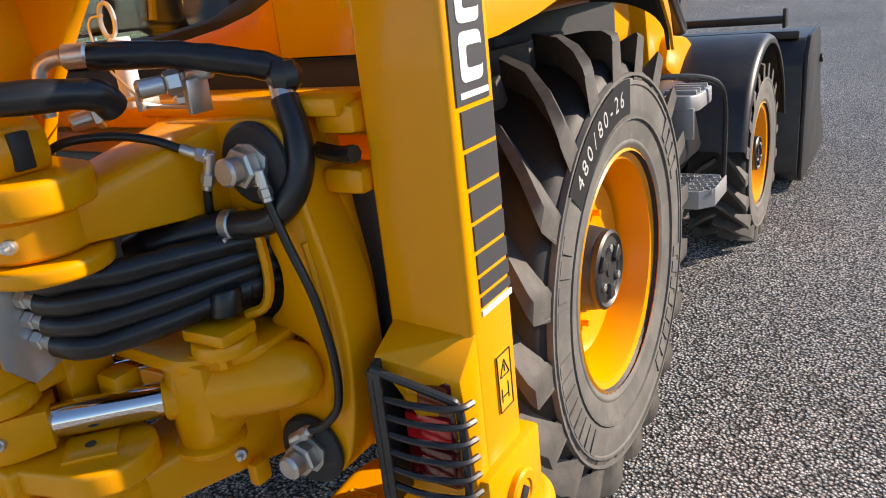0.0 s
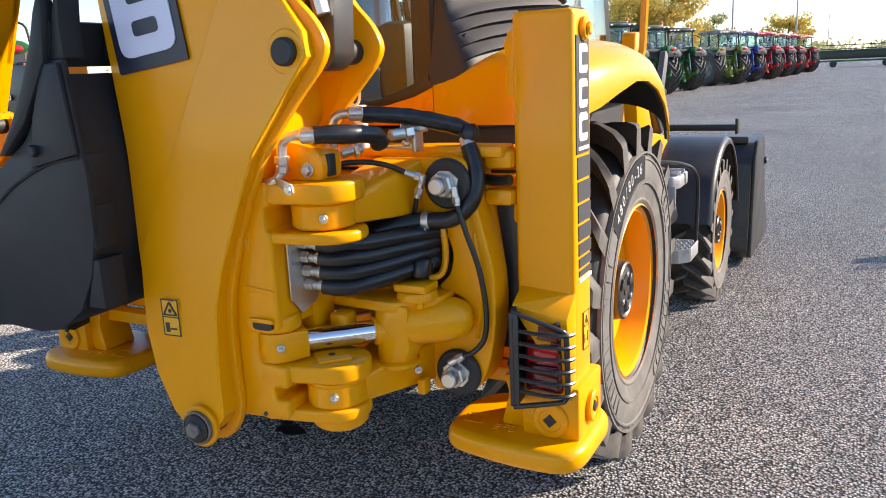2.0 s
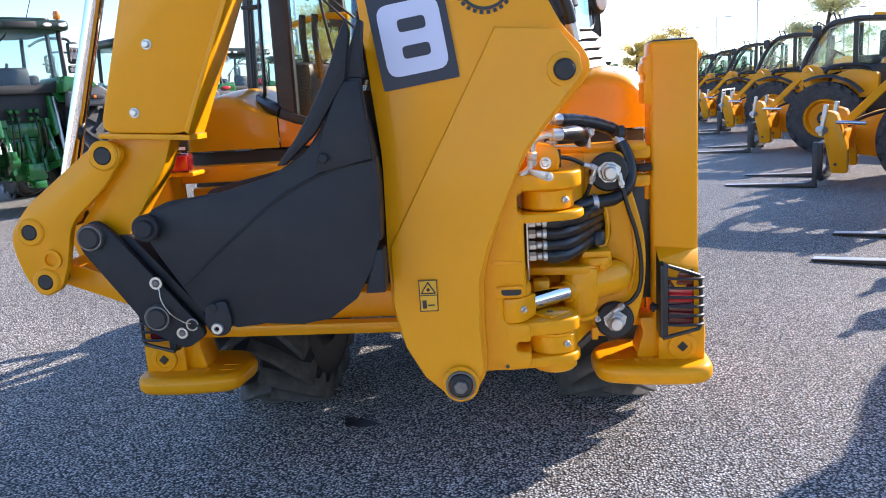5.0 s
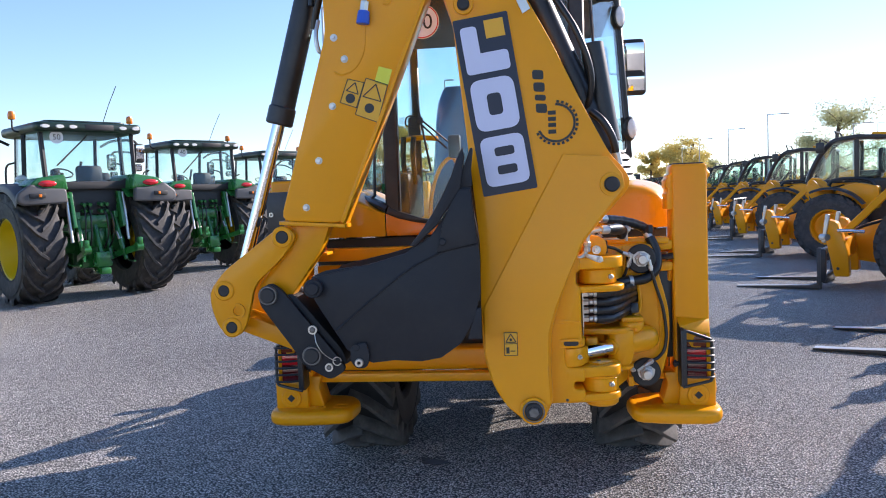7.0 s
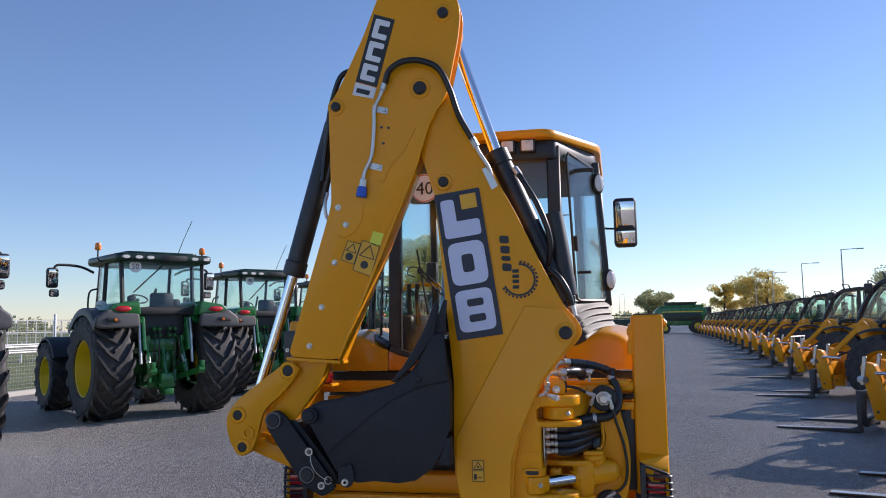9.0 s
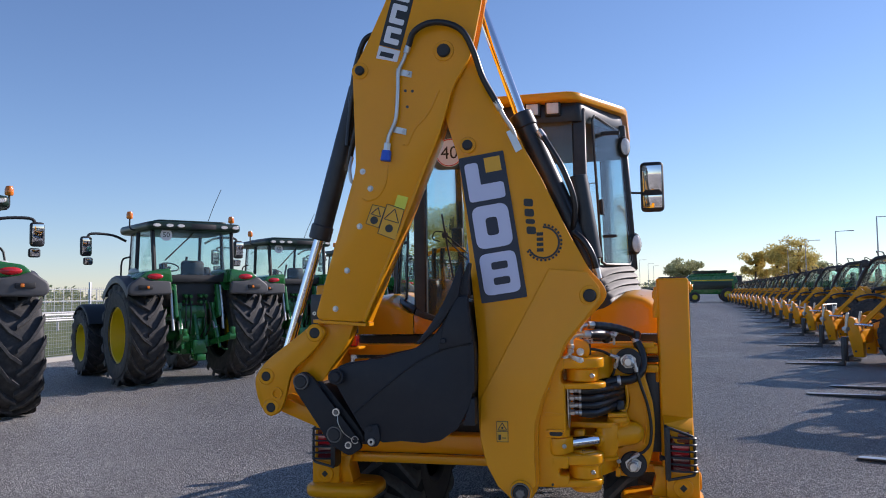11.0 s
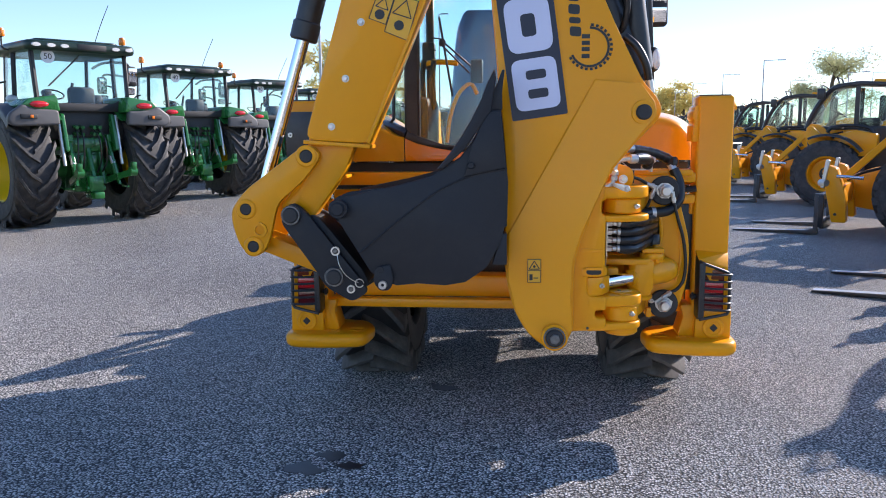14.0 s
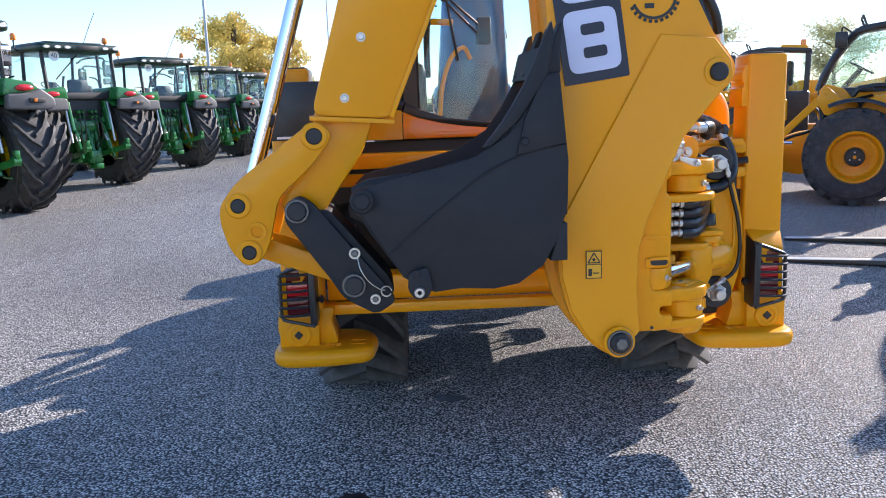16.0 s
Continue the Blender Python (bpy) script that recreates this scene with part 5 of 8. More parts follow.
def shell(pts, t, v0, v1):
    """A bent plate that follows an open line."""
    bm = bmesh.new()
    pts = [Vector(p) for p in pts]
    rows = []
    for i, p in enumerate(pts):
        d = (pts[min(i + 1, len(pts) - 1)] - pts[max(i - 1, 0)]).normalized()
        nn = Vector((-d.y, d.x)) * t
        rows.append([bm.verts.new(ARM @ Vector((*q, v))) for q, v in ((p, v0), (p, v1), (p + nn, v1), (p + nn, v0))])
    for a, b in zip(rows, rows[1:]):
        for j in range(4):
            bm.faces.new((a[j - 1], b[j - 1], b[j], a[j]))
    bm.faces.new(rows[0]), bm.faces.new(rows[-1][::-1])
    bmesh.ops.recalc_face_normals(bm, faces=bm.faces[:])
    return bm
part("bucket_shell", shell([(-0.085, 1.62), (-0.055, 1.45), (-0.040, 1.33), (-0.043, 1.164), (-0.078, 1.04), (-0.142, 0.932), (-0.235, 0.868), (-0.33, 0.852), (-0.457, 0.861), (-0.56, 0.852), (-0.62, 0.876), (-0.68, 0.915), (-0.80, 1.112), (-0.85, 1.215)], -0.018, V0 + 0.004, V1 - 0.004), BUCKET, bucket)
part("wear_seam", tube([arm(-0.727, 1.005, V0), arm(-0.55, 1.15, V0), arm(-0.40, 1.265, V0), (arm(-0.309, 1.319, V0)), arm(-0.18, 1.37, V0), arm(-0.047, 1.391, V0)], 0.006, 6, 4), BUCKET, bucket)
part("cheek_plate", prism([(-0.235, 1.36), (-0.20, 1.50), (-0.13, 1.65), (-0.07, 1.65), (-0.05, 1.45), (-0.045, 1.40)], V0 - 0.014, V0, 0.004, ARM), BUCKET, bucket)
part("cheek_bolt", cyl(arm(-0.205, 1.41, V0), arm(-0.205, 1.41, V0 - 0.03), 0.018, 6, 0.004), BUCKET, bucket)
part("hinge_boss", merge(cyl(arm(-0.823, 1.212, V0 + 0.02), arm(-0.823, 1.212, V0 - 0.035), 0.045, 24), cyl(arm(-0.823, 1.212, V0 - 0.035), arm(-0.823, 1.212, V0 - 0.05), 0.03, 20)), BUCKET, bucket)
ear = part("pin_ear", prism(rounded([(-0.66, 0.93), (-0.585, 0.95), (-0.570, 0.87), (-0.590, 0.825), (-0.635, 0.822), (-0.665, 0.86)], 0.018), V0 - 0.016, V0 - 0.001, 0.003, ARM), BUCKET, bucket)
part("hinge_pin_end", lathe([(0.007, 0.006), (0.009, 0.012), (0.018, 0.012), (0.021, 0.008), (0.021, 0)], arm(-0.622, 0.852, V0 - 0.016), arm(-0.622, 0.852, V0 - 1), 20), STEEL, ear)
part("ear_bolt", cyl(arm(-0.632, 0.925, V0 - 0.016), arm(-0.632, 0.925, V0 - 0.022), 0.016, 16, 0.002), BUCKET, ear)
part("hinge_ear", prism(rounded([(-0.87, 1.25), (-0.80, 1.28), (-0.62, 1.30), (-0.60, 0.88), (-0.70, 0.92), (-0.82, 1.10)], 0.02), 0.16, 0.19, 0.004, ARM), BUCKET, bucket)
part("lip_plate", shell([(-0.115, 1.64), (-0.085, 1.76)], 0.02, V0, V1), BUCKET, bucket)
for k in range(4):
    v = V0 + 0.04 + k * (V1 - V0 - 0.08) / 3
    part("tooth", prism(rounded([(-0.135, 1.66), (-0.06, 1.66), (-0.062, 1.74), (-0.050, 1.84), (-0.062, 1.84), (-0.10, 1.74)], 0.008), v - 0.035, v + 0.035, 0.008, ARM), BUCKET, bucket)

board = part("plate_board", hull(corners(-1.14, -0.83, -0.055, -0.035, 1.43, 1.675), 0.004), BLACK, bh, "black plate board above a red lamp")
part("board_bracket", box((-1.0, -0.028, 1.55), (0.20, 0.018, 0.10), 0.004), BLACK, board)
part("board_text", box((-1.03, -0.0565, 1.442), (0.15, 0.003, 0.010)), WHITE, board)
part("board_mark", box((-0.855, -0.0565, 1.442), (0.03, 0.003, 0.012), 0.001), WHITE, board)
part("board_edge", box((-0.985, -0.057, 1.458), (0.30, 0.004, 0.005)), PLASTIC, board)
for x in (-1.115, -0.868):
    part("board_screw", lathe([(0.004, 0.002), (0.005, 0.007), (0.012, 0.007), (0.013, 0)], (x, -0.055, 1.556), (x, -0.2, 1.556), 14), STEEL, board)
lamp_ = part("side_lamp", box((-0.905, -0.045, 1.385), (0.155, 0.06, 0.075), 0.012), DRED, bh, "dark red rear marker lamp")
part("lamp_lens", box((-0.865, -0.078, 1.385), (0.070, 0.008, 0.060), 0.004), RED, lamp_)
part("lamp_bracket", box((-0.92, 0.02, 1.339), (0.20, 0.16, 0.018), 0.005), YELLOW, bh)

# the bucket sits forward of the arm's near face
settle = ARM @ Matrix(((0.945, 0, 0, 0.006), (0, 0.945, 0, 0.088), (0, 0, 1, -0.20), (0, 0, 0, 1))) @ ARM.inverted()
bucket.data.transform(settle)
for c in bucket.children_recursive:
    c.data.transform(settle)
ahead = ARM @ Matrix.Translation((0, 0, -0.04)) @ ARM.inverted()
hitch.data.transform(ahead)
for c in hitch.children_recursive:
    c.data.transform(ahead)
part("mouth_band", prism([(-0.335, 1.405), (-0.27, 1.485), (-0.229, 1.545), (-0.187, 1.615), (-0.142, 1.704), (-0.115, 1.775), (-0.086, 1.83), (-0.078, 1.79), (-0.090, 1.715), (-0.100, 1.654), (-0.162, 1.562), (-0.207, 1.496), (-0.31, 1.405)], -0.170, -0.125, 0.008, ARM), BUCKET, bucket, "black reinforcing band round the bucket mouth")
for z0, z1 in ((0.98, 1.12), (1.15, 1.27), (1.29, 1.41)):
    part("wear_plate", hull([tuple(arm(u, z, v)) for u, z in ((-0.052 - max(0, 1.12 - z0) * 0.3, z0), (-0.030, z0), (-0.030, z1), (-0.052, z1)) for v in (-0.146, -0.06)], 0.004), BUCKET, bucket)

# pipes and hoses clipped to the arm
pipe = part("service_pipe", tube([arm(-0.375, 3.03, -0.065), arm(-0.40, 2.96, -0.065), arm(-0.432, 2.89, -0.065), arm(-0.436, 2.79, -0.065), arm(-0.451, 2.63, -0.065), arm(-0.490, 2.54, -0.065), arm(-0.503, 2.47, -0.065)], 0.011, 10, 6), STEEL, dip, "bright bent service pipe with a blue cap")
part("pipe_nut", merge(cyl(arm(-0.498, 2.50, -0.065), arm(-0.505, 2.455, -0.065), 0.020, 6, 0.003), cyl(arm(-0.373, 3.035, -0.065), arm(-0.388, 2.99, -0.065), 0.017, 12)), STEEL, pipe)
part("blue_cap", cyl(arm(-0.504, 2.458, -0.065), arm(-0.512, 2.40, -0.065), 0.026, 18, 0.004, 0.03), BLUE, pipe)
for u, z in ((-0.405, 2.893), (-0.44, 2.575)):
    part("pipe_clip", hull([tuple(arm(u + a, z + b, v)) for a, b in ((-0.04, 0.025), (0.045, 0.0), (0.04, -0.032), (-0.045, -0.01)) for v in (-0.04, -0.05)], 0.0), STEEL, pipe)
    part("clip_bolt", cyl(arm(u + 0.025, z - 0.01, -0.05), arm(u + 0.025, z - 0.01, -0.064), 0.011, 6, 0.002), STEEL, pipe)
part("loop_hose", tube([arm(-0.373, 3.03, -0.065), arm(-0.340, 3.10, -0.08), arm(-0.26, 3.14, -0.09), arm(-0.16, 3.135, -0.09), arm(-0.068, 3.085, -0.085), arm(-0.010, 2.97, -0.07), arm(0.034, 2.83, -0.05), arm(0.110, 2.685, -0.03)], 0.017, 12, 8), HOSE, dip, "black hose looped over the arm joint")
lp = part("lower_pipe", tube([arm(0.108, 2.69, -0.03), arm(0.14, 2.62, -0.02), arm(0.185, 2.545, -0.01), arm(0.205, 2.47, 0.02)], 0.012, 10, 5), STEEL, boom_)
part("pipe_nut", cyl(arm(0.100, 2.705, -0.03), arm(0.125, 2.655, -0.025), 0.020, 8, 0.003), STEEL, lp)
part("pipe_bracket", hull([tuple(arm(u, z, v)) for u, z in ((0.150, 2.535), (0.185, 2.55), (0.235, 2.44), (0.20, 2.42)) for v in (-0.004, -0.012)], 0.0), STEEL, boom_)
part("ram_hose", tube([arm(0.335, 2.53, 0.09), arm(0.375, 2.46, 0.06), arm(0.445, 2.33, 0.04), arm(0.50, 2.17, 0.05), arm(0.50, 2.05, 0.08), arm(0.47, 1.97, 0.12)], 0.016, 10, 6), HOSE, boom_)
part("hose_end", cyl(arm(0.318, 2.555, 0.10), arm(0.348, 2.51, 0.085), 0.020, 8, 0.003), STEEL, boom_)
part("ram_hose", tube([arm(0.50, 1.98, 0.06), arm(0.55, 1.93, 0.04), arm(0.592, 1.85, 0.04), arm(0.612, 1.76, 0.06)], 0.018, 10, 6), HOSE, boom_)
part("hose_end", cyl(arm(0.606, 1.79, 0.055), arm(0.618, 1.73, 0.06), 0.021, 8, 0.003), STEEL, boom_)
part("edge_hose", tube([arm(-0.50, 3.17, 0.05), arm(-0.56, 3.15, 0.02), arm(-0.64, 3.11, 0.0), arm(-0.695, 2.99, 0.02), arm(-0.727, 2.89, 0.05), arm(-0.752, 2.75, 0.07)], 0.016, 10, 6), HOSE, dip)
part("edge_hose", tube([arm(-0.68, 2.96, 0.03), arm(-0.716, 2.84, 0.03), arm(-0.75, 2.69, 0.05), arm(-0.768, 2.52, 0.05)], 0.014, 10, 6), HOSE, dip)
part("edge_hose", tube([arm(-0.66, 2.70, 0.02), arm(-0.70, 2.62, 0.03), arm(-0.745, 2.50, 0.06), arm(-0.765, 2.42, 0.08)], 0.017, 10, 6), HOSE, dip)
part("ram_pipe", tube([arm(-0.735, 2.45, 0.04), arm(-0.745, 2.38, 0.02), arm(-0.735, 2.31, 0.02), arm(-0.71, 2.30, 0.03)], 0.010, 8, 6), STEEL, dip)
for u, z in ((-0.40, 2.79), (-0.36, 2.785), (-0.39, 2.70)):
    part("plug", cyl(arm(u, z, -0.038), arm(u, z, -0.044), 0.008, 10, 0.001), DARKSTEEL, dip)

# ---- kingpost: the swinging hinge between boom and carriage ----
HX, HY = 0.562, -0.325
KP = [(0.300, 0.632), (0.47, 0.640), (0.485, 0.655), (0.485, 0.70), (0.435, 0.70), (0.435, 0.735), (0.485, 0.735), (0.485, 0.80), (0.405, 0.805), (0.395, 0.82), (0.395, 0.885), (0.405, 0.90), (0.475, 0.905), (0.475, 1.178), (0.455, 1.188), (0.455, 1.246), (0.475, 1.252), (0.475, 1.315), (0.40, 1.315), (0.36, 1.22), (0.325, 1.11), (0.300, 0.98), (0.296, 0.80)]
kp = part("kingpost", prism(rounded(KP, 0.014), -0.455, -0.20, 0.012, XZ, 3), YELLOW, bh, "cast yellow kingpost with hinge lugs")
part("kingpost_cheek", hull([arm(0.20, 0.66, 0.05), arm(0.25, 0.64, 0.05), arm(0.25, 0.64, 0.27), (0.34, -0.42, 0.66), (0.34, -0.21, 0.66), arm(0.20, 0.95, 0.05), arm(0.36, 1.26, 0.05), arm(0.40, 1.31, 0.05), arm(0.40, 1.31, 0.27), (0.44, -0.42, 1.30), (0.44, -0.21, 1.30), (0.34, -0.42, 0.98)], 0.01), YELLOW, kp)
part("pocket_back", box((0.455, -0.25, 0.97), (0.05, 0.10, 0.66), 0.004), YELLOW, kp)
def lug(x0, x1, y0, y1, z0, z1, bev=0.009):
    r = (y1 - y0) / 2
    return prism([(x0, y0), *[(x1 - r + r * math.sin(a), (y0 + y1) / 2 - r * math.cos(a)) for a in [math.pi * i / 12 for i in range(13)]], (x0, y1)], z0, z1, bev, XY, 3)
def taper(x0, y0a, y0b, c, r, z0, z1, bev=0.010):
    """A hinge lug that narrows towards a round end."""
    a0 = math.atan2(-1, 0.18)
    pts = [(x0, y0a)] + [(c[0] + r * math.cos(a0 + (math.pi * 0.94) * i / 14), c[1] + r * math.sin(a0 + (math.pi * 0.94) * i / 14)) for i in range(15)] + [(x0, y0b)]
    return prism(pts, z0, z1, bev, XY, 3)
part("lug", taper(0.42, -0.456, -0.20, (HX + 0.012, HY), 0.104, 1.256, 1.313), YELLOW, kp)
part("lug", taper(0.42, -0.456, -0.20, (HX + 0.022, HY), 0.100, 1.148, 1.180), YELLOW, kp)
part("lug", taper(0.40, -0.457, -0.20, (HX + 0.006, HY + 0.005), 0.095, 0.748, 0.800), YELLOW, kp)
part("lug", taper(0.40, -0.456, -0.20, (HX + 0.002, HY), 0.095, 0.634, 0.672), YELLOW, kp)
part("lug", taper(0.37, -0.462, -0.31, (0.425, -0.395), 0.066, 0.893, 0.940, 0.012), YELLOW, kp)
# black patch on the lug face that paints the slot's shaded hollow
part("lug_slot_shade", prism(rounded([(0.390, 0.907), (0.458, 0.907), (0.458, 0.931), (0.390, 0.931)], 0.02, 6), -0.4635, -0.450, 0.0, XZ), PLASTIC, kp)
part("slot_rim", prism(rounded([(0.383, 0.928), (0.467, 0.928), (0.460, 0.940), (0.390, 0.940)], 0.005, 3), -0.467, -0.455, 0.003, XZ), YELLOW, kp)
part("top_pad", prism([(0.488, -0.335), (0.555, -0.395), (0.622, -0.328), (0.553, -0.268)], 0.799, 0.809, 0.004, XY), YELLOW, kp)
part("pad_screw", lathe([(0, 0), (0.010, 0), (0.010, 0.003), (0.004, 0.004), (0, 0.002)], (0.555, -0.333, 0.808), (0.555, -0.333, 2), 14), DARKSTEEL, kp)
part("recess_pocket", prism(rounded([(0.345, 1.128), (0.402, 1.128), (0.402, 1.192), (0.345, 1.192)], 0.012), -0.4575, -0.450, 0.002, XZ), YELLOW, kp)
part("recess_bolt", merge(cyl((0.376, -0.456, 1.160), (0.376, -0.462, 1.160), 0.018, 18, 0.002), cyl((0.376, -0.462, 1.160), (0.376, -0.474, 1.160), 0.011, 6, 0.003)), STEEL, kp)
part("lower_bolt", cyl((0.40, -0.455, 0.652), (0.40, -0.460, 0.652), 0.007, 10, 0.001), DARKSTEEL, kp)
part("step_shelf", prism(rounded([(0.355, 1.012), (0.470, 1.012), (0.470, 1.020), (0.372, 1.030)], 0.004), -0.459, -0.450, 0.002, XZ), YELLOW, kp)
part("upper_pin_boss", lathe([(0, 0), (0.082, 0), (0.088, 0.006), (0.088, 0.064), (0.082, 0.070), (0, 0.070)], (HX, HY, 1.184), (HX, HY, 2), 36), YELLOW, bh)
part("lower_pin_boss", lathe([(0, 0), (0.082, 0), (0.086, 0.005), (0.086, 0.062), (0.084, 0.064), (0.084, 0.067), (0.086, 0.069), (0.086, 0.074), (0, 0.074)], (HX, HY, 0.673), (HX, HY, 2), 36), YELLOW, bh)
part("lower_pin_cap", lathe([(0, 0), (0.070, 0), (0.080, 0.010), (0.080, 0.034), (0, 0.034)], (HX + 0.004, HY, 0.602), (HX + 0.004, HY, 2), 34), YELLOW, kp)
part("slew_eye", hull([*circle3((0.422, -0.395, 0.806), 0.058, 20), *circle3((0.422, -0.395, 0.890), 0.058, 20), *[(0.422 + 0.65 * 0.075 + e * 0.76 * 0.046, -0.395 + 0.76 * 0.075 - e * 0.65 * 0.046, z) for e in (-1, 1) for z in (0.810, 0.886)]], 0.008), YELLOW, kp)
for x, y, z in ((0.612, -0.397, 1.218), (0.604, -0.400, 0.712), (0.458, -0.432, 0.850), (0.730, -0.150, 0.722)):
    a, b = Vector((x, y, z)), Vector((x + 0.008, y - 0.012, z))
    n = part("grease_nipple", merge(cyl(a, b, 0.012, 16, 0.002), cyl(b, b + (b - a) * 0.9, 0.006, 8, 0.002)), STEEL, kp)

# slew ram
slew = part("slew_ram", merge(lathe([(0, 0), (0.064, 0), (0.066, 0.02), (0.066, 0.13), (0.062, 0.16), (0.050, 0.19), (0.030, 0.205), (0, 0.21)], (0.695, -0.158, 0.862), (0.86, -0.030, 0.866), 32), hull([*circle3((0.668, -0.165, 0.752), 0.056, 20), *circle3((0.668, -0.165, 0.935), 0.050, 20), *corners(0.628, 0.735, -0.205, -0.095, 0.80, 0.925)], 0.010), lathe([(0, 0), (0.066, 0), (0.070, 0.006), (0.070, 0.014), (0.060, 0.020), (0, 0.020)], (0.668, -0.165, 0.738), (0.668, -0.165, 2), 30)), YELLOW, bh, "yellow slew ram with a bright rod")
part("rod", cyl((0.445, -0.375, 0.848), (0.655, -0.168, 0.845), 0.033, 28), CHROME, slew, "polished chrome rod")
part("gland", cyl((0.618, -0.208, 0.8455), (0.640, -0.184, 0.845), 0.041, 28, 0.004), YELLOW, slew)
far = part("far_ram", merge(cyl((0.52, -0.055, 0.875), (0.66, 0.0, 0.875), 0.052, 22), box((0.56, -0.06, 0.90), (0.10, 0.06, 0.10), 0.012)), YELLOW, bh)
part("far_rod", cyl((0.44, -0.20, 0.880), (0.54, -0.06, 0.878), 0.026, 20), CHROME, far)
part("hidden_bracket", hull(corners(0.50, 0.56, -0.26, -0.20, 0.83, 0.905), 0.01), YELLOW, far)
tp_ = part("trunnion_pad", merge(hull([*circle3((0.735, -0.14, 0.938), 0.062, 16), *circle3((0.735, -0.14, 0.966), 0.058, 16)], 0.006), box((0.735, -0.145, 0.978), (0.105, 0.085, 0.024), 0.006)), YELLOW, bh)
for x, y in ((0.706, -0.180), (0.758, -0.172)):
    part("trunnion_bolt", merge(cyl((x, y, 0.940), (x, y, 0.918), 0.014, 6, 0.003), cyl((x, y, 0.945), (x, y, 0.938), 0.019, 16, 0.002)), YELLOW, tp_)

# ---- sliding carriage: a curved casting clamped to the rails ----
ring = [(0.56, 1.335), (0.855, 1.340), (0.886, 1.19), (0.911, 1.10), (0.931, 1.015), (0.937, 0.924), (0.934, 0.85), (0.925, 0.777), (0.906, 0.70), (0.879, 0.643), (0.833, 0.612), (0.72, 0.615), (0.715, 0.66), (0.50, 0.66), (0.50, 0.75), (0.72, 0.765), (0.82, 0.81), (0.858, 0.865), (0.84, 0.92), (0.775, 0.935), (0.745, 0.95), (0.79, 0.984), (0.806, 1.056), (0.776, 1.127), (0.689, 1.171), (0.50, 1.165), (0.50, 1.27)]
car = part("carriage", prism(rounded(ring, 0.03), -0.035, 0.07, 0.028, XZ, 4), YELLOW, bh, "heavy curved yellow carriage casting on the rails")
part("back_plate", prism(rounded([(0.42, 0.66), (0.90, 0.66), (0.92, 1.0), (0.87, 1.34), (0.42, 1.34)], 0.05), 0.06, 0.10, 0.01, XZ), YELLOW, car)
part("upper_arm", hull([*circle3((HX, HY, 1.19), 0.072), *circle3((HX, HY, 1.247), 0.072), *corners(0.55, 0.715, -0.02, 0.03, 1.17, 1.335)], 0.02), YELLOW, car)
part("lower_arm", hull([*circle3((HX, HY, 0.672), 0.072), *circle3((HX, HY, 0.738), 0.072), *corners(0.55, 0.73, -0.02, 0.03, 0.645, 0.775)], 0.02), YELLOW, car)
part("arm_tab", hull(corners(0.715, 0.74, -0.135, -0.095, 0.632, 0.68), 0.005), YELLOW, car)
part("shelf", prism(rounded([(0.46, -0.20), (0.70, -0.22), (0.80, -0.12), (0.80, 0.0), (0.46, 0.0)], 0.03), 0.91, 0.942, 0.008, XY), YELLOW, car)
# black filler that stands in for the shade behind the hoses
part("hose_cavity_shade", prism(rounded([(0.48, 0.945), (0.80, 0.945), (0.82, 1.06), (0.78, 1.17), (0.48, 1.18)], 0.03), -0.012, 0.058, 0.0, XZ), PLASTIC, car)
part("top_beam", box((0.70, 0.06, 1.350), (0.50, 0.10, 0.035), 0.01), YELLOW, car)
part("guide_tab", box((0.925, 0.07, 1.325), (0.09, 0.08, 0.055), 0.015), YELLOW, car)
part("guide_tab", box((0.925, 0.07, 1.215), (0.09, 0.08, 0.05), 0.015), YELLOW, car)
part("face_rib", tube([(0.875, -0.036, 1.12), (0.893, -0.036, 1.0), (0.893, -0.036, 0.90), (0.875, -0.036, 0.80)], 0.008, 6, 5), YELLOW, car)
for x, z in ((0.800, 1.265), (0.812, 0.684)):
    h = part("clamp_disc", cyl((x, -0.034, z), (x, -0.056, z), 0.074, 36, 0.008), PLASTIC, bh, "black rubber clamp disc with a steel nut")
    part("clamp_washer", hull([(x + 0.041 * math.cos(a) * (1.18 if k % 3 == 0 else 1), y, z + 0.041 * math.sin(a)) for k, a in enumerate([0.4 + i * math.pi / 4 for i in range(8)]) for y in (-0.057, -0.064)], 0.0), STEEL, h)
    part("clamp_nut", cyl((x, -0.062, z), (x, -0.092, z), 0.036, 6, 0.005), STEEL, h)
    part("bolt_end", cyl((x, -0.092, z), (x, -0.122, z), 0.025, 24, 0.005), STEEL, h)
def fitting(a, b, r=0.010):
    return part("fitting", merge(cyl(a, b, r, 12, 0.002), cyl(Vector(a).lerp(Vector(b), 0.55), Vector(a).lerp(Vector(b), 0.85), r * 1.3, 6, 0.002)), STEEL, bh)
fitting((0.700, -0.115, 1.305), (0.748, -0.095, 1.286))
fitting((0.750, -0.095, 1.296), (0.726, -0.098, 1.228))
fitting((0.835, -0.075, 1.262), (0.845, -0.075, 1.205))
fitting((0.800, -0.085, 0.725), (0.845, -0.075, 0.752), 0.011)
part("elbow_joint", tube([(0.82, -0.06, 1.245), (0.835, -0.075, 1.255), (0.838, -0.077, 1.235)], 0.009, 8, 4), STEEL, bh)
part("grease_hose", tube([(0.844, -0.076, 1.21), (0.866, -0.07, 1.13), (0.899, -0.06, 1.02), (0.915, -0.055, 0.90), (0.907, -0.055, 0.81), (0.875, -0.065, 0.765), (0.845, -0.075, 0.752)], 0.0085, 10, 8), HOSE, bh)
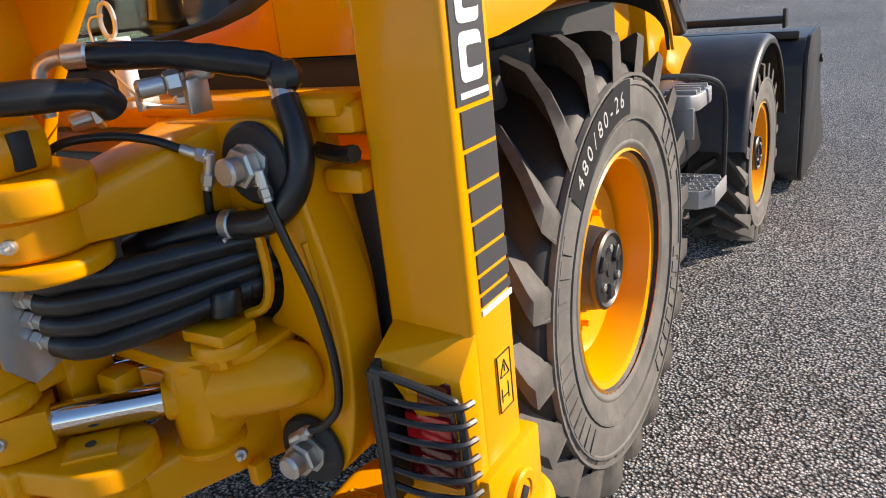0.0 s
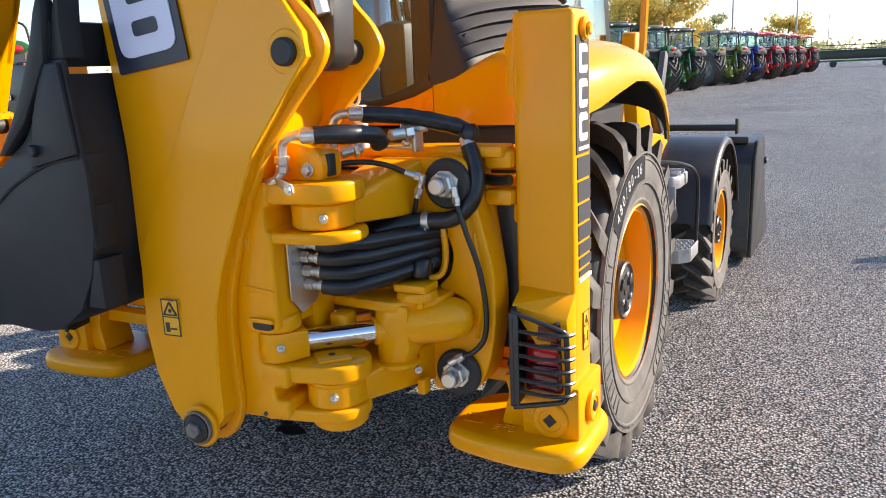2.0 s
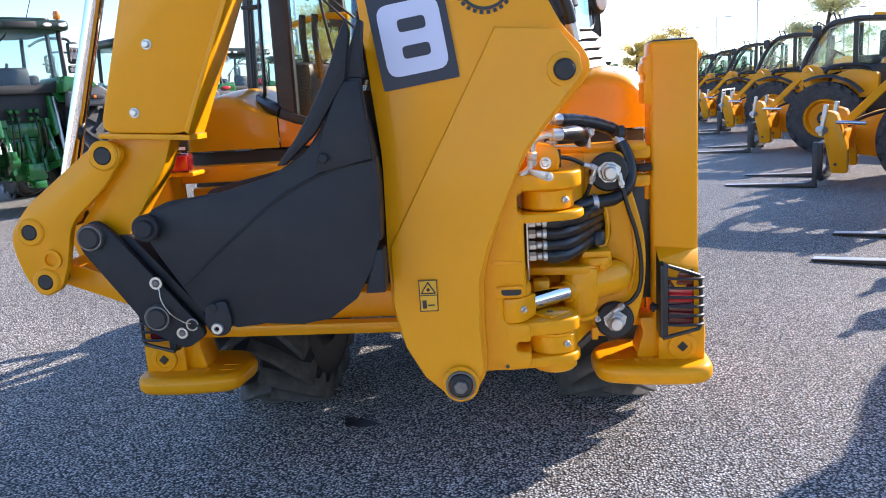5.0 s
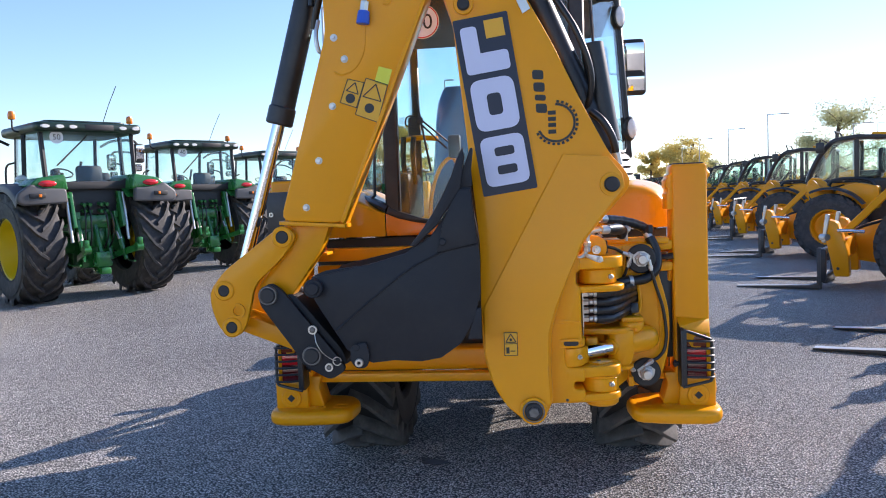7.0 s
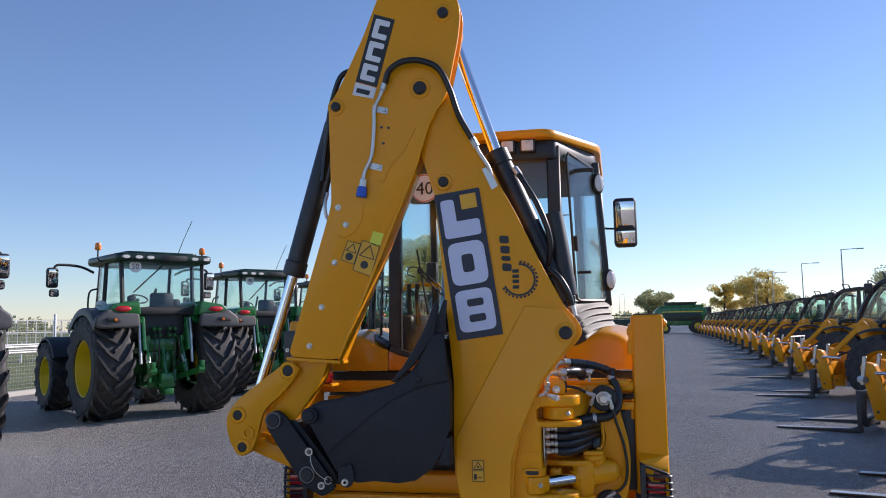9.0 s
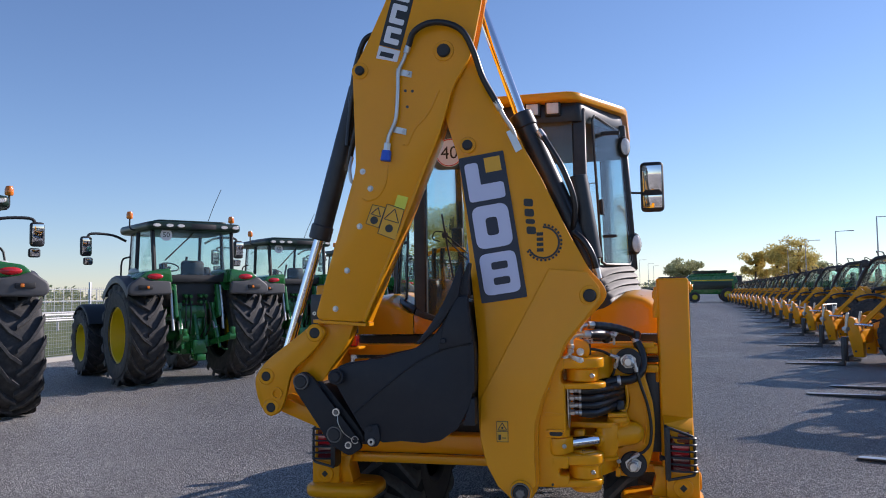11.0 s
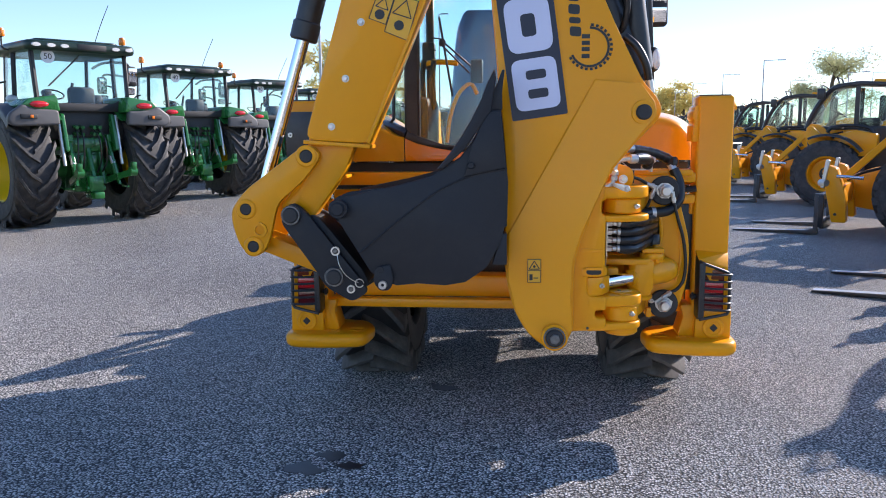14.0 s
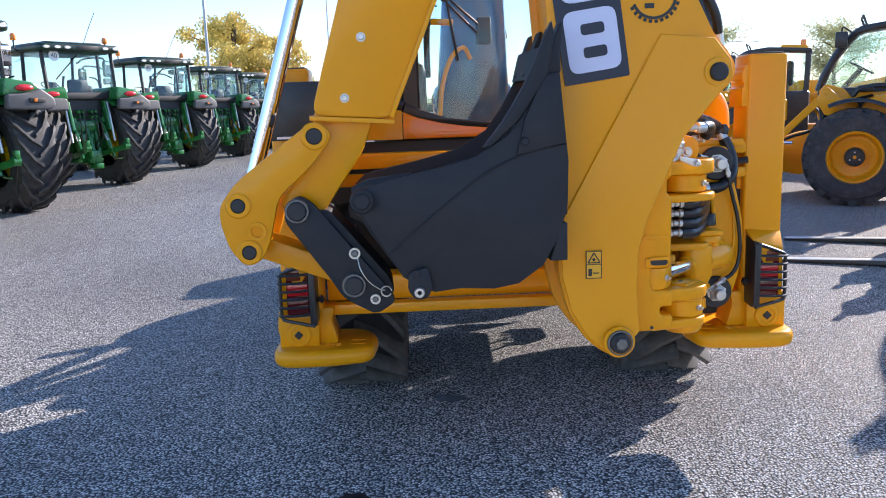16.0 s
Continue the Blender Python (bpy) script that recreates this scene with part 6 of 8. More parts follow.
part("grease_hose", tube([(0.53, -0.27, 1.315), (0.56, -0.24, 1.34), (0.61, -0.19, 1.342), (0.66, -0.145, 1.328), (0.705, -0.113, 1.303)], 0.008, 10, 6), HOSE, bh)
part("grease_hose", tube([(0.726, -0.098, 1.228), (0.712, -0.09, 1.19), (0.69, -0.07, 1.15)], 0.008, 10, 5), HOSE, bh)

# hoses in the middle of the carriage
plate = part("hose_plate", prism([(-0.405, 1.160), (-0.27, 1.160), (-0.265, 1.00), (-0.29, 0.955), (-0.36, 0.935), (-0.405, 0.985)], 0.482, 0.489, 0.002, YZ), STEEL, bh, "bright zinc plate with four hose unions")
for k in range(4):
    z, y = 1.134 - 0.0405 * k, -0.348 + 0.004 * k
    part("hose_union", merge(cyl((0.489, y, z), (0.516, y, z), 0.017, 6, 0.003), cyl((0.516, y, z), (0.538, y, z), 0.0135, 14), cyl((0.538, y, z), (0.556, y, z), 0.018, 16, 0.003)), STEEL, plate)
    part("hose", tube([(0.550, y, z), (0.585, y + 0.01, z - 0.003), (0.620, y + 0.035, z - 0.002 * k), (0.655, y + 0.085, z - 0.006 + 0.002 * k), (0.690, y + 0.15, z - 0.006 + 0.004 * k), (0.725, y + 0.22, z - 0.008 + 0.008 * k), (0.76, y + 0.30, z - 0.012 + 0.012 * k), (0.79, y + 0.36, z - 0.02 + 0.014 * k)], 0.0225 if k < 3 else 0.0245, 14, 6, 0.12), HOSE, bh)
part("hose", tube([(0.62, -0.16, 1.135), (0.68, -0.12, 1.15), (0.735, -0.075, 1.160)], 0.026, 12, 6, 0.1), HOSE, bh)
part("hose", tube([(0.56, -0.16, 1.12), (0.64, -0.12, 1.14), (0.70, -0.08, 1.10), (0.72, -0.06, 1.02)], 0.03, 12, 6, 0.15), HOSE, bh)
part("hose", tube([(0.60, -0.10, 1.06), (0.68, -0.08, 1.04), (0.76, -0.06, 1.02)], 0.03, 12, 6, 0.15), HOSE, bh)
part("hose_end", hull([*circle3((0.745, -0.13, 1.005), 0.03), *circle3((0.745, -0.12, 1.055), 0.028)], 0.006), HOSE, bh)
part("hose_union", cyl((0.665, -0.14, 1.062), (0.72, -0.12, 1.075), 0.008, 8), STEEL, bh)
part("hose_guide", tube([(0.735, -0.035, 1.172), (0.775, -0.05, 1.15), (0.790, -0.055, 1.06), (0.780, -0.065, 1.0), (0.750, -0.09, 0.985)], 0.010, 6, 4), YELLOW, bh)

# large hoses over the top
part("hose_elbow", tube([(0.592, -0.415, 1.437), (0.560, -0.418, 1.438), (0.530, -0.42, 1.430), (0.514, -0.42, 1.412), (0.510, -0.42, 1.37), (0.506, -0.42, 1.345), (0.496, -0.425, 1.326), (0.472, -0.43, 1.312), (0.43, -0.42, 1.305)], 0.0135, 12, 6), STEEL, bh)
part("elbow_nut", merge(cyl((0.511, -0.42, 1.385), (0.509, -0.42, 1.362), 0.020, 6, 0.003), cyl((0.509, -0.42, 1.360), (0.507, -0.42, 1.338), 0.018, 6, 0.003)), STEEL, bh)
part("elbow_ferrule", cyl((0.575, -0.417, 1.437), (0.615, -0.40, 1.436), 0.0215, 16), STEEL, bh)
part("elbow_clamp", hull([(0.500, -0.448, 1.332), (0.572, -0.470, 1.318), (0.580, -0.472, 1.296), (0.550, -0.462, 1.292), (0.505, -0.448, 1.314), (0.500, -0.443, 1.332), (0.572, -0.464, 1.318), (0.580, -0.466, 1.296), (0.550, -0.456, 1.292), (0.505, -0.443, 1.314)], 0.001), STEEL, bh)
part("clamp_bolt", merge(cyl((0.563, -0.466, 1.305), (0.564, -0.471, 1.305), 0.015, 16, 0.001), cyl((0.564, -0.471, 1.305), (0.566, -0.482, 1.305), 0.010, 6, 0.002)), STEEL, bh)
part("primed_pipe", tube([(0.45, -0.425, 1.306), (0.42, -0.41, 1.303), (0.38, -0.40, 1.302)], 0.016, 10, 4), PRIMER, bh, "red-brown primed pipe end")
part("big_hose", tube([(0.605, -0.405, 1.436), (0.63, -0.375, 1.436), (0.662, -0.32, 1.432), (0.684, -0.265, 1.426), (0.690, -0.235, 1.416), (0.685, -0.215, 1.396)], 0.025, 14, 7, 0.10), HOSE, bh)
part("hose_ferrule", merge(cyl((0.69, -0.17, 1.415), (0.715, -0.13, 1.418), 0.016, 14), cyl((0.715, -0.13, 1.418), (0.728, -0.108, 1.42), 0.021, 6, 0.003)), STEEL, bh)
part("hose_elbow", tube([(0.60, -0.205, 1.477), (0.572, -0.222, 1.478), (0.552, -0.235, 1.465), (0.546, -0.24, 1.43), (0.546, -0.24, 1.385)], 0.0135, 12, 6), STEEL, bh)
part("elbow_ferrule", cyl((0.586, -0.214, 1.478), (0.622, -0.19, 1.478), 0.0205, 16), STEEL, bh)
part("big_hose", tube([(0.615, -0.190, 1.474), (0.66, -0.145, 1.469), (0.70, -0.10, 1.462), (0.74, -0.065, 1.452), (0.78, -0.03, 1.438), (0.815, 0.005, 1.424), (0.842, 0.022, 1.405)], 0.0235, 14, 8, 0.22), HOSE, bh)
part("hose_boot", hull([*[tuple(Vector((0.845, 0.015, 1.405)) + Vector((math.cos(a) * math.cos(b), math.sin(a) * math.cos(b), math.sin(b))) * 0.034) for a in [i * 0.785 for i in range(8)] for b in (-1.2, -0.5, 0.2, 0.9)]], 0.0), HOSE, bh)
part("hose_ferrule", cyl((0.838, 0.01, 1.395), (0.852, 0.0, 1.362), 0.021, 16), STEEL, bh)
part("big_hose", tube([(0.85, 0.002, 1.37), (0.875, -0.01, 1.31), (0.882, -0.025, 1.25), (0.865, -0.045, 1.20), (0.82, -0.06, 1.165), (0.765, -0.073, 1.158), (0.73, -0.08, 1.155)], 0.025, 14, 8, 0.05), HOSE, bh)
part("hose_band", cyl((0.755, -0.075, 1.158), (0.732, -0.078, 1.156), 0.030, 18, 0.003), STEEL, bh)
part("band_screw", box((0.745, -0.105, 1.133), (0.022, 0.012, 0.018), 0.003), STEEL, bh)
part("valve_bracket", merge(box((0.655, -0.08, 1.372), (0.15, 0.014, 0.008), 0.002), box((0.585, -0.08, 1.390), (0.03, 0.05, 0.008), 0.002), box((0.60, -0.08, 1.382), (0.006, 0.05, 0.03), 0.002)), STEEL, bh)
part("bracket_tab", hull(corners(0.718, 0.732, -0.10, -0.05, 1.36, 1.42), 0.004), STEEL, bh)
part("bracket_bolts", cyl((0.69, -0.08, 1.376), (0.69, -0.08, 1.392), 0.014, 6, 0.003), STEEL, bh)
part("adaptor", merge(cyl((0.675, -0.08, 1.425), (0.705, -0.07, 1.425), 0.019, 6, 0.003), cyl((0.705, -0.07, 1.425), (0.75, -0.055, 1.43), 0.014, 14)), STEEL, bh)
part("pipe_union", merge(cyl((0.54, -0.20, 1.365), (0.585, -0.15, 1.378), 0.016, 14), cyl((0.565, -0.17, 1.372), (0.575, -0.16, 1.375), 0.024, 6, 0.003)), STEEL, bh)
part("post_valve", cyl((0.519, -0.049, 1.365), (0.519, -0.049, 1.494), 0.020, 18, 0.003), WHITE, bh)
part("pull_ring", tube([(0.50 + 0.020 * math.cos(a), -0.05, 1.525 + 0.032 * math.sin(a)) for a in [i * math.pi / 8 for i in range(17)]], 0.0045, 6, 1), STEEL, bh)
part("ring_wire", tube([(0.49, -0.05, 1.535), (0.465, -0.06, 1.53), (0.47, -0.07, 1.50), (0.52, -0.09, 1.45), (0.58, -0.10, 1.41), (0.61, -0.10, 1.385)], 0.0025, 5, 6), STEEL, bh)
eye = part("ram_eye", prism(rounded([(0.455, 1.313), (0.598, 1.313), (0.606, 1.345), (0.600, 1.385), (0.575, 1.402), (0.530, 1.412), (0.47, 1.42)], 0.012), -0.375, -0.285, 0.006, XZ, 2), YELLOW, bh)
part("eye_bolt", merge(cyl((0.556, -0.374, 1.342), (0.556, -0.379, 1.342), 0.021, 18, 0.002), cyl((0.556, -0.379, 1.342), (0.556, -0.391, 1.342), 0.014, 6, 0.003)), STEEL, eye)
# black box drawn for the dark inside of the eye's slot
part("eye_slot_shade", box((0.590, -0.335, 1.352), (0.040, 0.034, 0.060), 0.004), PLASTIC, eye)
part("boom_ram_end", hull([*[tuple(arm(0.571 + 0.05 * math.cos(a), 1.644 + 0.05 * math.sin(a), v)) for a in [i * 0.524 for i in range(12)] for v in (0.10, 0.20)], *[tuple(arm(u, z, v)) for u, z in ((0.55, 1.86), (0.63, 1.84)) for v in (0.10, 0.20)]], 0.008), DARKSTEEL, bh)
part("boom_ram_barrel", cyl(arm(0.59, 1.84, 0.15), arm(0.52, 2.3, 0.15), 0.055, 20), BLACK, bh)
part("cross_hose", tube([(0.86, 0.05, 1.268), (0.93, 0.03, 1.265), (0.97, 0.02, 1.27)], 0.016, 8, 4), HOSE, bh)
part("inner_strut", box((0.935, 0.11, 0.98), (0.09, 0.04, 0.50), 0.008), BLACK, bh)

# ---- wheels ----
for s in (-1, 1):
    wheel(bh, (s * 0.85, 1.078, 0.658), 0.70, 0.48, 0.345, 20, 0.086, 0.40, 0.020, YELLOW, s, dish=0.20, hub=0.125, hub_mat=DARKSTEEL, rubber=RUBBER2, cap=0.085, split=True)
    wheel(bh, (s * 0.92, 3.36, 0.462), 0.485, 0.32, 0.255, 20, 0.052, 0.40, 0.014, YELLOW, s, dish=0.02, hub=0.095, hub_mat=BLACK, rubber=RUBBER2, cap=0.13, split=True)
    part("front_mudguard", arch((3.36, 0.462), 0.62, 0.63, s * 0.66, s * 1.10, 10, 166, lip=0.05, n=24), BLACK, bh, "matt black front mudguard")
part("rear_axle", merge(cyl((-0.7, 1.078, 0.658), (0.7, 1.078, 0.658), 0.12, 18), box((0, 1.078, 0.658), (0.35, 0.4, 0.35), 0.06)), BLACK, bh)
part("front_axle", cyl((-0.75, 3.36, 0.462), (0.75, 3.36, 0.462), 0.09, 18), BLACK, bh)
part("chassis", merge(box((0, 2.2, 0.80), (0.62, 3.2, 0.40), 0.03), box((0, 1.5, 1.10), (1.1, 1.2, 0.3), 0.04)), BLACK, bh)
step = part("access_step", merge(prism(rounded([(0.865, 2.18), (1.02, 2.18), (1.075, 2.24), (1.075, 2.46), (0.865, 2.46)], 0.01), 0.505, 0.516, 0.0, XY), box((0.945, 2.182, 0.545), (0.165, 0.008, 0.075), 0.003), hull([(1.025, 2.178, 0.508), (1.025, 2.178, 0.582), (1.078, 2.235, 0.508), (1.078, 2.235, 0.582), (1.070, 2.243, 0.508), (1.070, 2.243, 0.582), (1.018, 2.186, 0.508), (1.018, 2.186, 0.582)], 0.0), box((1.075, 2.35, 0.545), (0.008, 0.22, 0.075), 0.003), box((0.97, 2.46, 0.545), (0.21, 0.008, 0.075), 0.003)), GALV, bh, "bright toothed metal step")
for i in range(4):
    part("tread_bar", merge(box((0.972, 2.225 + 0.062 * i, 0.572), (0.20, 0.010, 0.020), 0.002), *[box((0.89 + 0.028 * k, 2.225 + 0.062 * i, 0.585), (0.010, 0.010, 0.010), 0.002) for k in range(7)]), GALV, step)
part("tread_bar", box((0.955, 2.32, 0.570), (0.010, 0.27, 0.016), 0.002), GALV, step)
part("step_hanger", tube([(0.885, 2.17, 0.50), (0.875, 2.15, 0.80), (0.86, 2.13, 0.95), (0.83, 2.15, 1.02)], 0.016, 8, 4), BLACK, bh)
part("side_tank", hull([(0.62, 1.95, 0.62), (0.93, 1.95, 0.66), (0.62, 2.65, 0.62), (0.95, 2.60, 0.66), (0.62, 1.95, 1.00), (0.90, 1.97, 0.98), (0.62, 2.65, 1.00), (0.90, 2.58, 0.98)], 0.04), BLACK, bh)
step2 = part("upper_step", merge(prism(rounded([(0.86, 2.20), (0.98, 2.20), (1.01, 2.26), (1.01, 2.48), (0.86, 2.48)], 0.02), 0.905, 0.975, 0.008, XY), box((0.955, 2.205, 0.86), (0.09, 0.01, 0.13), 0.006)), GALV, bh, "grey cast upper step")
for i in range(4):
    part("tread_bar", box((0.935, 2.25 + 0.06 * i, 0.982), (0.13, 0.014, 0.020), 0.003), GALV, step2)
part("step_hoop", tube([(1.065, 2.46, 0.56), (1.068, 2.46, 0.88), (1.05, 2.42, 0.985), (0.99, 2.34, 1.03), (0.90, 2.24, 1.05), (0.84, 2.18, 1.05)], 0.012, 8, 5), BLACK, bh)
part("engine_hood", prism(rounded([(2.5, 1.10), (4.0, 1.0), (4.06, 1.25), (3.9, 1.44), (2.5, 1.52)], 0.10), -0.38, 0.38, 0.07, YZ, 3), YELLOW, bh)
for s in (-1, 1):
    part("loader_tower", prism(rounded([(2.50, 1.75), (2.47, 1.55), (2.55, 1.32), (2.61, 1.03), (2.70, 0.93), (3.06, 0.86), (3.18, 0.93), (2.92, 1.20), (2.66, 1.55), (2.62, 1.75)], 0.04), s * 0.62, s * 0.70, 0.01, YZ), YELLOW, bh)
    part("loader_arm", prism(rounded([(2.72, 1.02), (2.80, 1.16), (3.10, 1.12), (3.70, 0.86), (4.10, 0.50), (4.25, 0.30), (4.10, 0.24), (3.50, 0.70), (3.0, 0.90)], 0.05), s * 0.62, s * 0.74, 0.01, YZ), YELLOW, bh)
    part("loader_ram", cyl((s * 0.66, 2.70, 1.62), (s * 0.66, 3.26, 1.14), 0.045, 16), BLACK, bh)
    part("tilt_lever", prism(rounded([(3.4, 1.15), (3.52, 1.15), (3.75, 1.62), (3.66, 1.66)], 0.03), s * 0.58, s * 0.62, 0.006, YZ), GREYPL, bh)
    part("tilt_ram", cyl((s * 0.60, 2.7, 1.70), (s * 0.60, 3.6, 1.36), 0.045, 16), BLACK, bh)
lb = part("loader_bucket", merge(prism(rounded([(4.22, 0.12), (4.30, 0.80), (4.42, 0.94), (4.85, 0.96), (4.80, 0.90), (4.52, 0.86), (4.36, 0.72), (4.34, 0.20), (5.40, 0.09), (5.40, 0.05), (4.30, 0.05)], 0.03), -1.14, 1.14, 0.006, YZ)), BLACK, bh, "black loader bucket resting on the ground")
for s in (-1, 1):
    part("bucket_side", prism(rounded([(4.26, 0.08), (4.32, 0.82), (4.44, 0.95), (4.86, 0.97), (4.93, 0.90), (5.10, 0.45), (5.42, 0.12), (5.42, 0.05), (4.30, 0.05)], 0.03), s * 1.14, s * 1.165, 0.005, YZ), BLACK, lb)
    part("side_bolt", cyl((s * 1.165, 4.95, 0.74), (s * 1.185, 4.95, 0.74), 0.03, 6, 0.004), BLACK, lb)
part("fold_bar", merge(box((0, 4.50, 1.05), (2.0, 0.06, 0.05), 0.01), box((1.0, 4.50, 1.06), (0.02, 0.10, 0.12), 0.005), box((0, 4.42, 0.96), (2.2, 0.05, 0.05), 0.01)), BLACK, lb)

# ---- rear mudguards: a smooth shell from the cab out over each tyre, closed by its rear face ----
def mudguard(s, lifts, name, mat, label=""):
    ys = [0.312, 0.315, 0.322, 0.340, 0.38, 0.46, 0.58, 0.72, 0.90, 1.08, 1.25, 1.39, 1.49, 1.54]
    zb = [1.404, 1.404, 1.404, 1.404, 1.405, 1.412, 1.44, 1.48, 1.515, 1.51, 1.47, 1.40, 1.31, 1.24]
    zc = [1.585, 1.602, 1.618, 1.632, 1.641, 1.650, 1.660, 1.670, 1.680, 1.680, 1.665, 1.61, 1.53, 1.43]
    xo = [0.975, 0.990, 1.000, 1.010, 1.018, 1.035, 1.07, 1.095, 1.11, 1.11, 1.11, 1.11, 1.105, 1.10]
    bm = bmesh.new()
    rows = []
    for y, b, c, o in zip(ys, zb, zc, xo):
        row = []
        zi = min(1.537, c - 0.02)
        for lift in lifts:
            side = []
            for q in range(6):
                f = q / 6
                side.append((s * (0.575 + 0.225 * f), y + lift * 0.1, zi - lift + (c - zi) * (f * f * (3 - 2 * f) * 0.45 + f * 0.55)))
            for q in range(13):
                a = radians(90 * q / 12)
                side.append((s * (0.80 + (o - lift - 0.80) * math.sin(a) ** 0.90), y + lift * 0.1, b + (c - lift - b) * math.cos(a) ** 0.72))
            row += [bm.verts.new(p) for p in (side if lift == lifts[0] else side[::-1])]
        rows.append(row)
    for p, q in zip(rows, rows[1:]):
        for i in range(len(p)):
            bm.faces.new((p[i - 1], q[i - 1], q[i], p[i]))
    bm.faces.new(rows[-1])
    bm.faces.new(rows[0][:19] + [bm.verts.new((s * 0.575, rows[0][0].co.y, 1.404 + lifts[0]))])
    bmesh.ops.recalc_face_normals(bm, faces=bm.faces[:])
    return part(name, bm, mat, bh, label)


def vent_panel(s):
    """A plastic corner panel that sweeps round from the pillar to the door, with four stepped louvres."""
    low = [(0.56, 0.318, 1.525), (0.625, 0.318, 1.545), (0.70, 0.322, 1.585), (0.735, 0.40, 1.61), (0.775, 0.52, 1.63), (0.825, 0.66, 1.635), (0.885, 0.82, 1.635)]
    high = [(0.55, 0.350, 1.835), (0.575, 0.352, 1.832), (0.605, 0.358, 1.83), (0.648, 0.44, 1.832), (0.70, 0.545, 1.835), (0.765, 0.665, 1.835), (0.835, 0.80, 1.835)]
    lows, highs = curve_through([Vector(p) for p in low], 5), curve_through([Vector(p) for p in high], 5)
    n = len(lows)
    bm = bmesh.new()
    cols = []
    for i, (lo, hi) in enumerate(zip(lows, highs)):
        f = max(0.0, (i / (n - 1) - 0.335) / 0.665)
        deep = 0.017 * min(1.0, f / 0.16) ** 0.7 if f > 0 else 0.0
        along = (lows[min(i + 1, n - 1)] - lows[max(i - 1, 0)]).normalized()
        out = Vector((along.y, -along.x, 0.25)).normalized()
        first = 1.612 + 0.054 * (1 - (1 - f) ** 2)
        col = [(lo.z, 0.0)]
        for k in range(4):
            z = first + 0.0425 * k
            col += [(z - 0.001, 0.0), (z + 0.001, deep), (z + 0.021, deep * 0.62), (z + 0.036, deep * 0.10)]
        col.append((hi.z, 0.0))
        loop = []
        for z, d in col:
            z = min(max(z, lo.z), hi.z)
            loop.append(lo.lerp(hi, (z - lo.z) / (hi.z - lo.z)) + out * d)
        loop += [hi - out * 0.03, lo - out * 0.03]
        cols.append([bm.verts.new((s * p.x, p.y, p.z)) for p in loop])
    for p, q in zip(cols, cols[1:]):
        for i in range(len(p)):
            bm.faces.new((p[i - 1], q[i - 1], q[i], p[i]))
    bm.faces.new(cols[0])
    bm.faces.new(cols[-1])
    bmesh.ops.recalc_face_normals(bm, faces=bm.faces[:])
    v = part("vent_panel", bm, PLASTIC, bh, "dark grey louvred vent panel under the glass")
    part("lock_plug", cyl((s * 0.664, 0.372, 1.689), (s * 0.684, 0.358, 1.692), 0.010, 14, 0.003), PRINT, v)


for s in (-1, 1):
    mudguard(s, (0.0, 0.010), "rear_mudguard", MOULDING, "smooth yellow rear mudguard over the tyre")
    mudguard(s, (0.013, 0.024), "mudguard_liner", PLASTIC)
vent_panel(1)

# ---- cab ----
part("cab_base", prism(rounded([(-0.46, 0.31), (0.46, 0.31), (0.80, 0.82), (0.84, 1.95), (0.60, 2.15), (-0.60, 2.15), (-0.84, 1.95), (-0.80, 0.82)], 0.05), 1.405, 1.436, 0.006, XY, 2), ORANGE, bh)
TOP = [(0.0, 1.438), (0.15, 1.445), (0.28, 1.458), (0.40, 1.478), (0.50, 1.503), (0.572, 1.533)]
part("cab_panel", prism([(-x, z) for x, z in TOP[:0:-1]] + TOP + [(0.572, 1.404), (-0.572, 1.404)], 0.314, 0.37, 0.006, XZ), ORANGE, bh, "orange lower cab panel under the rear window")
part("cab_skirt", prism(rounded([(-0.66, 0.40), (0.66, 0.40), (0.70, 0.8), (0.80, 1.9), (-0.80, 1.9), (-0.70, 0.8)], 0.05), 1.10, 1.404, 0.0, XY), PLASTIC, bh)
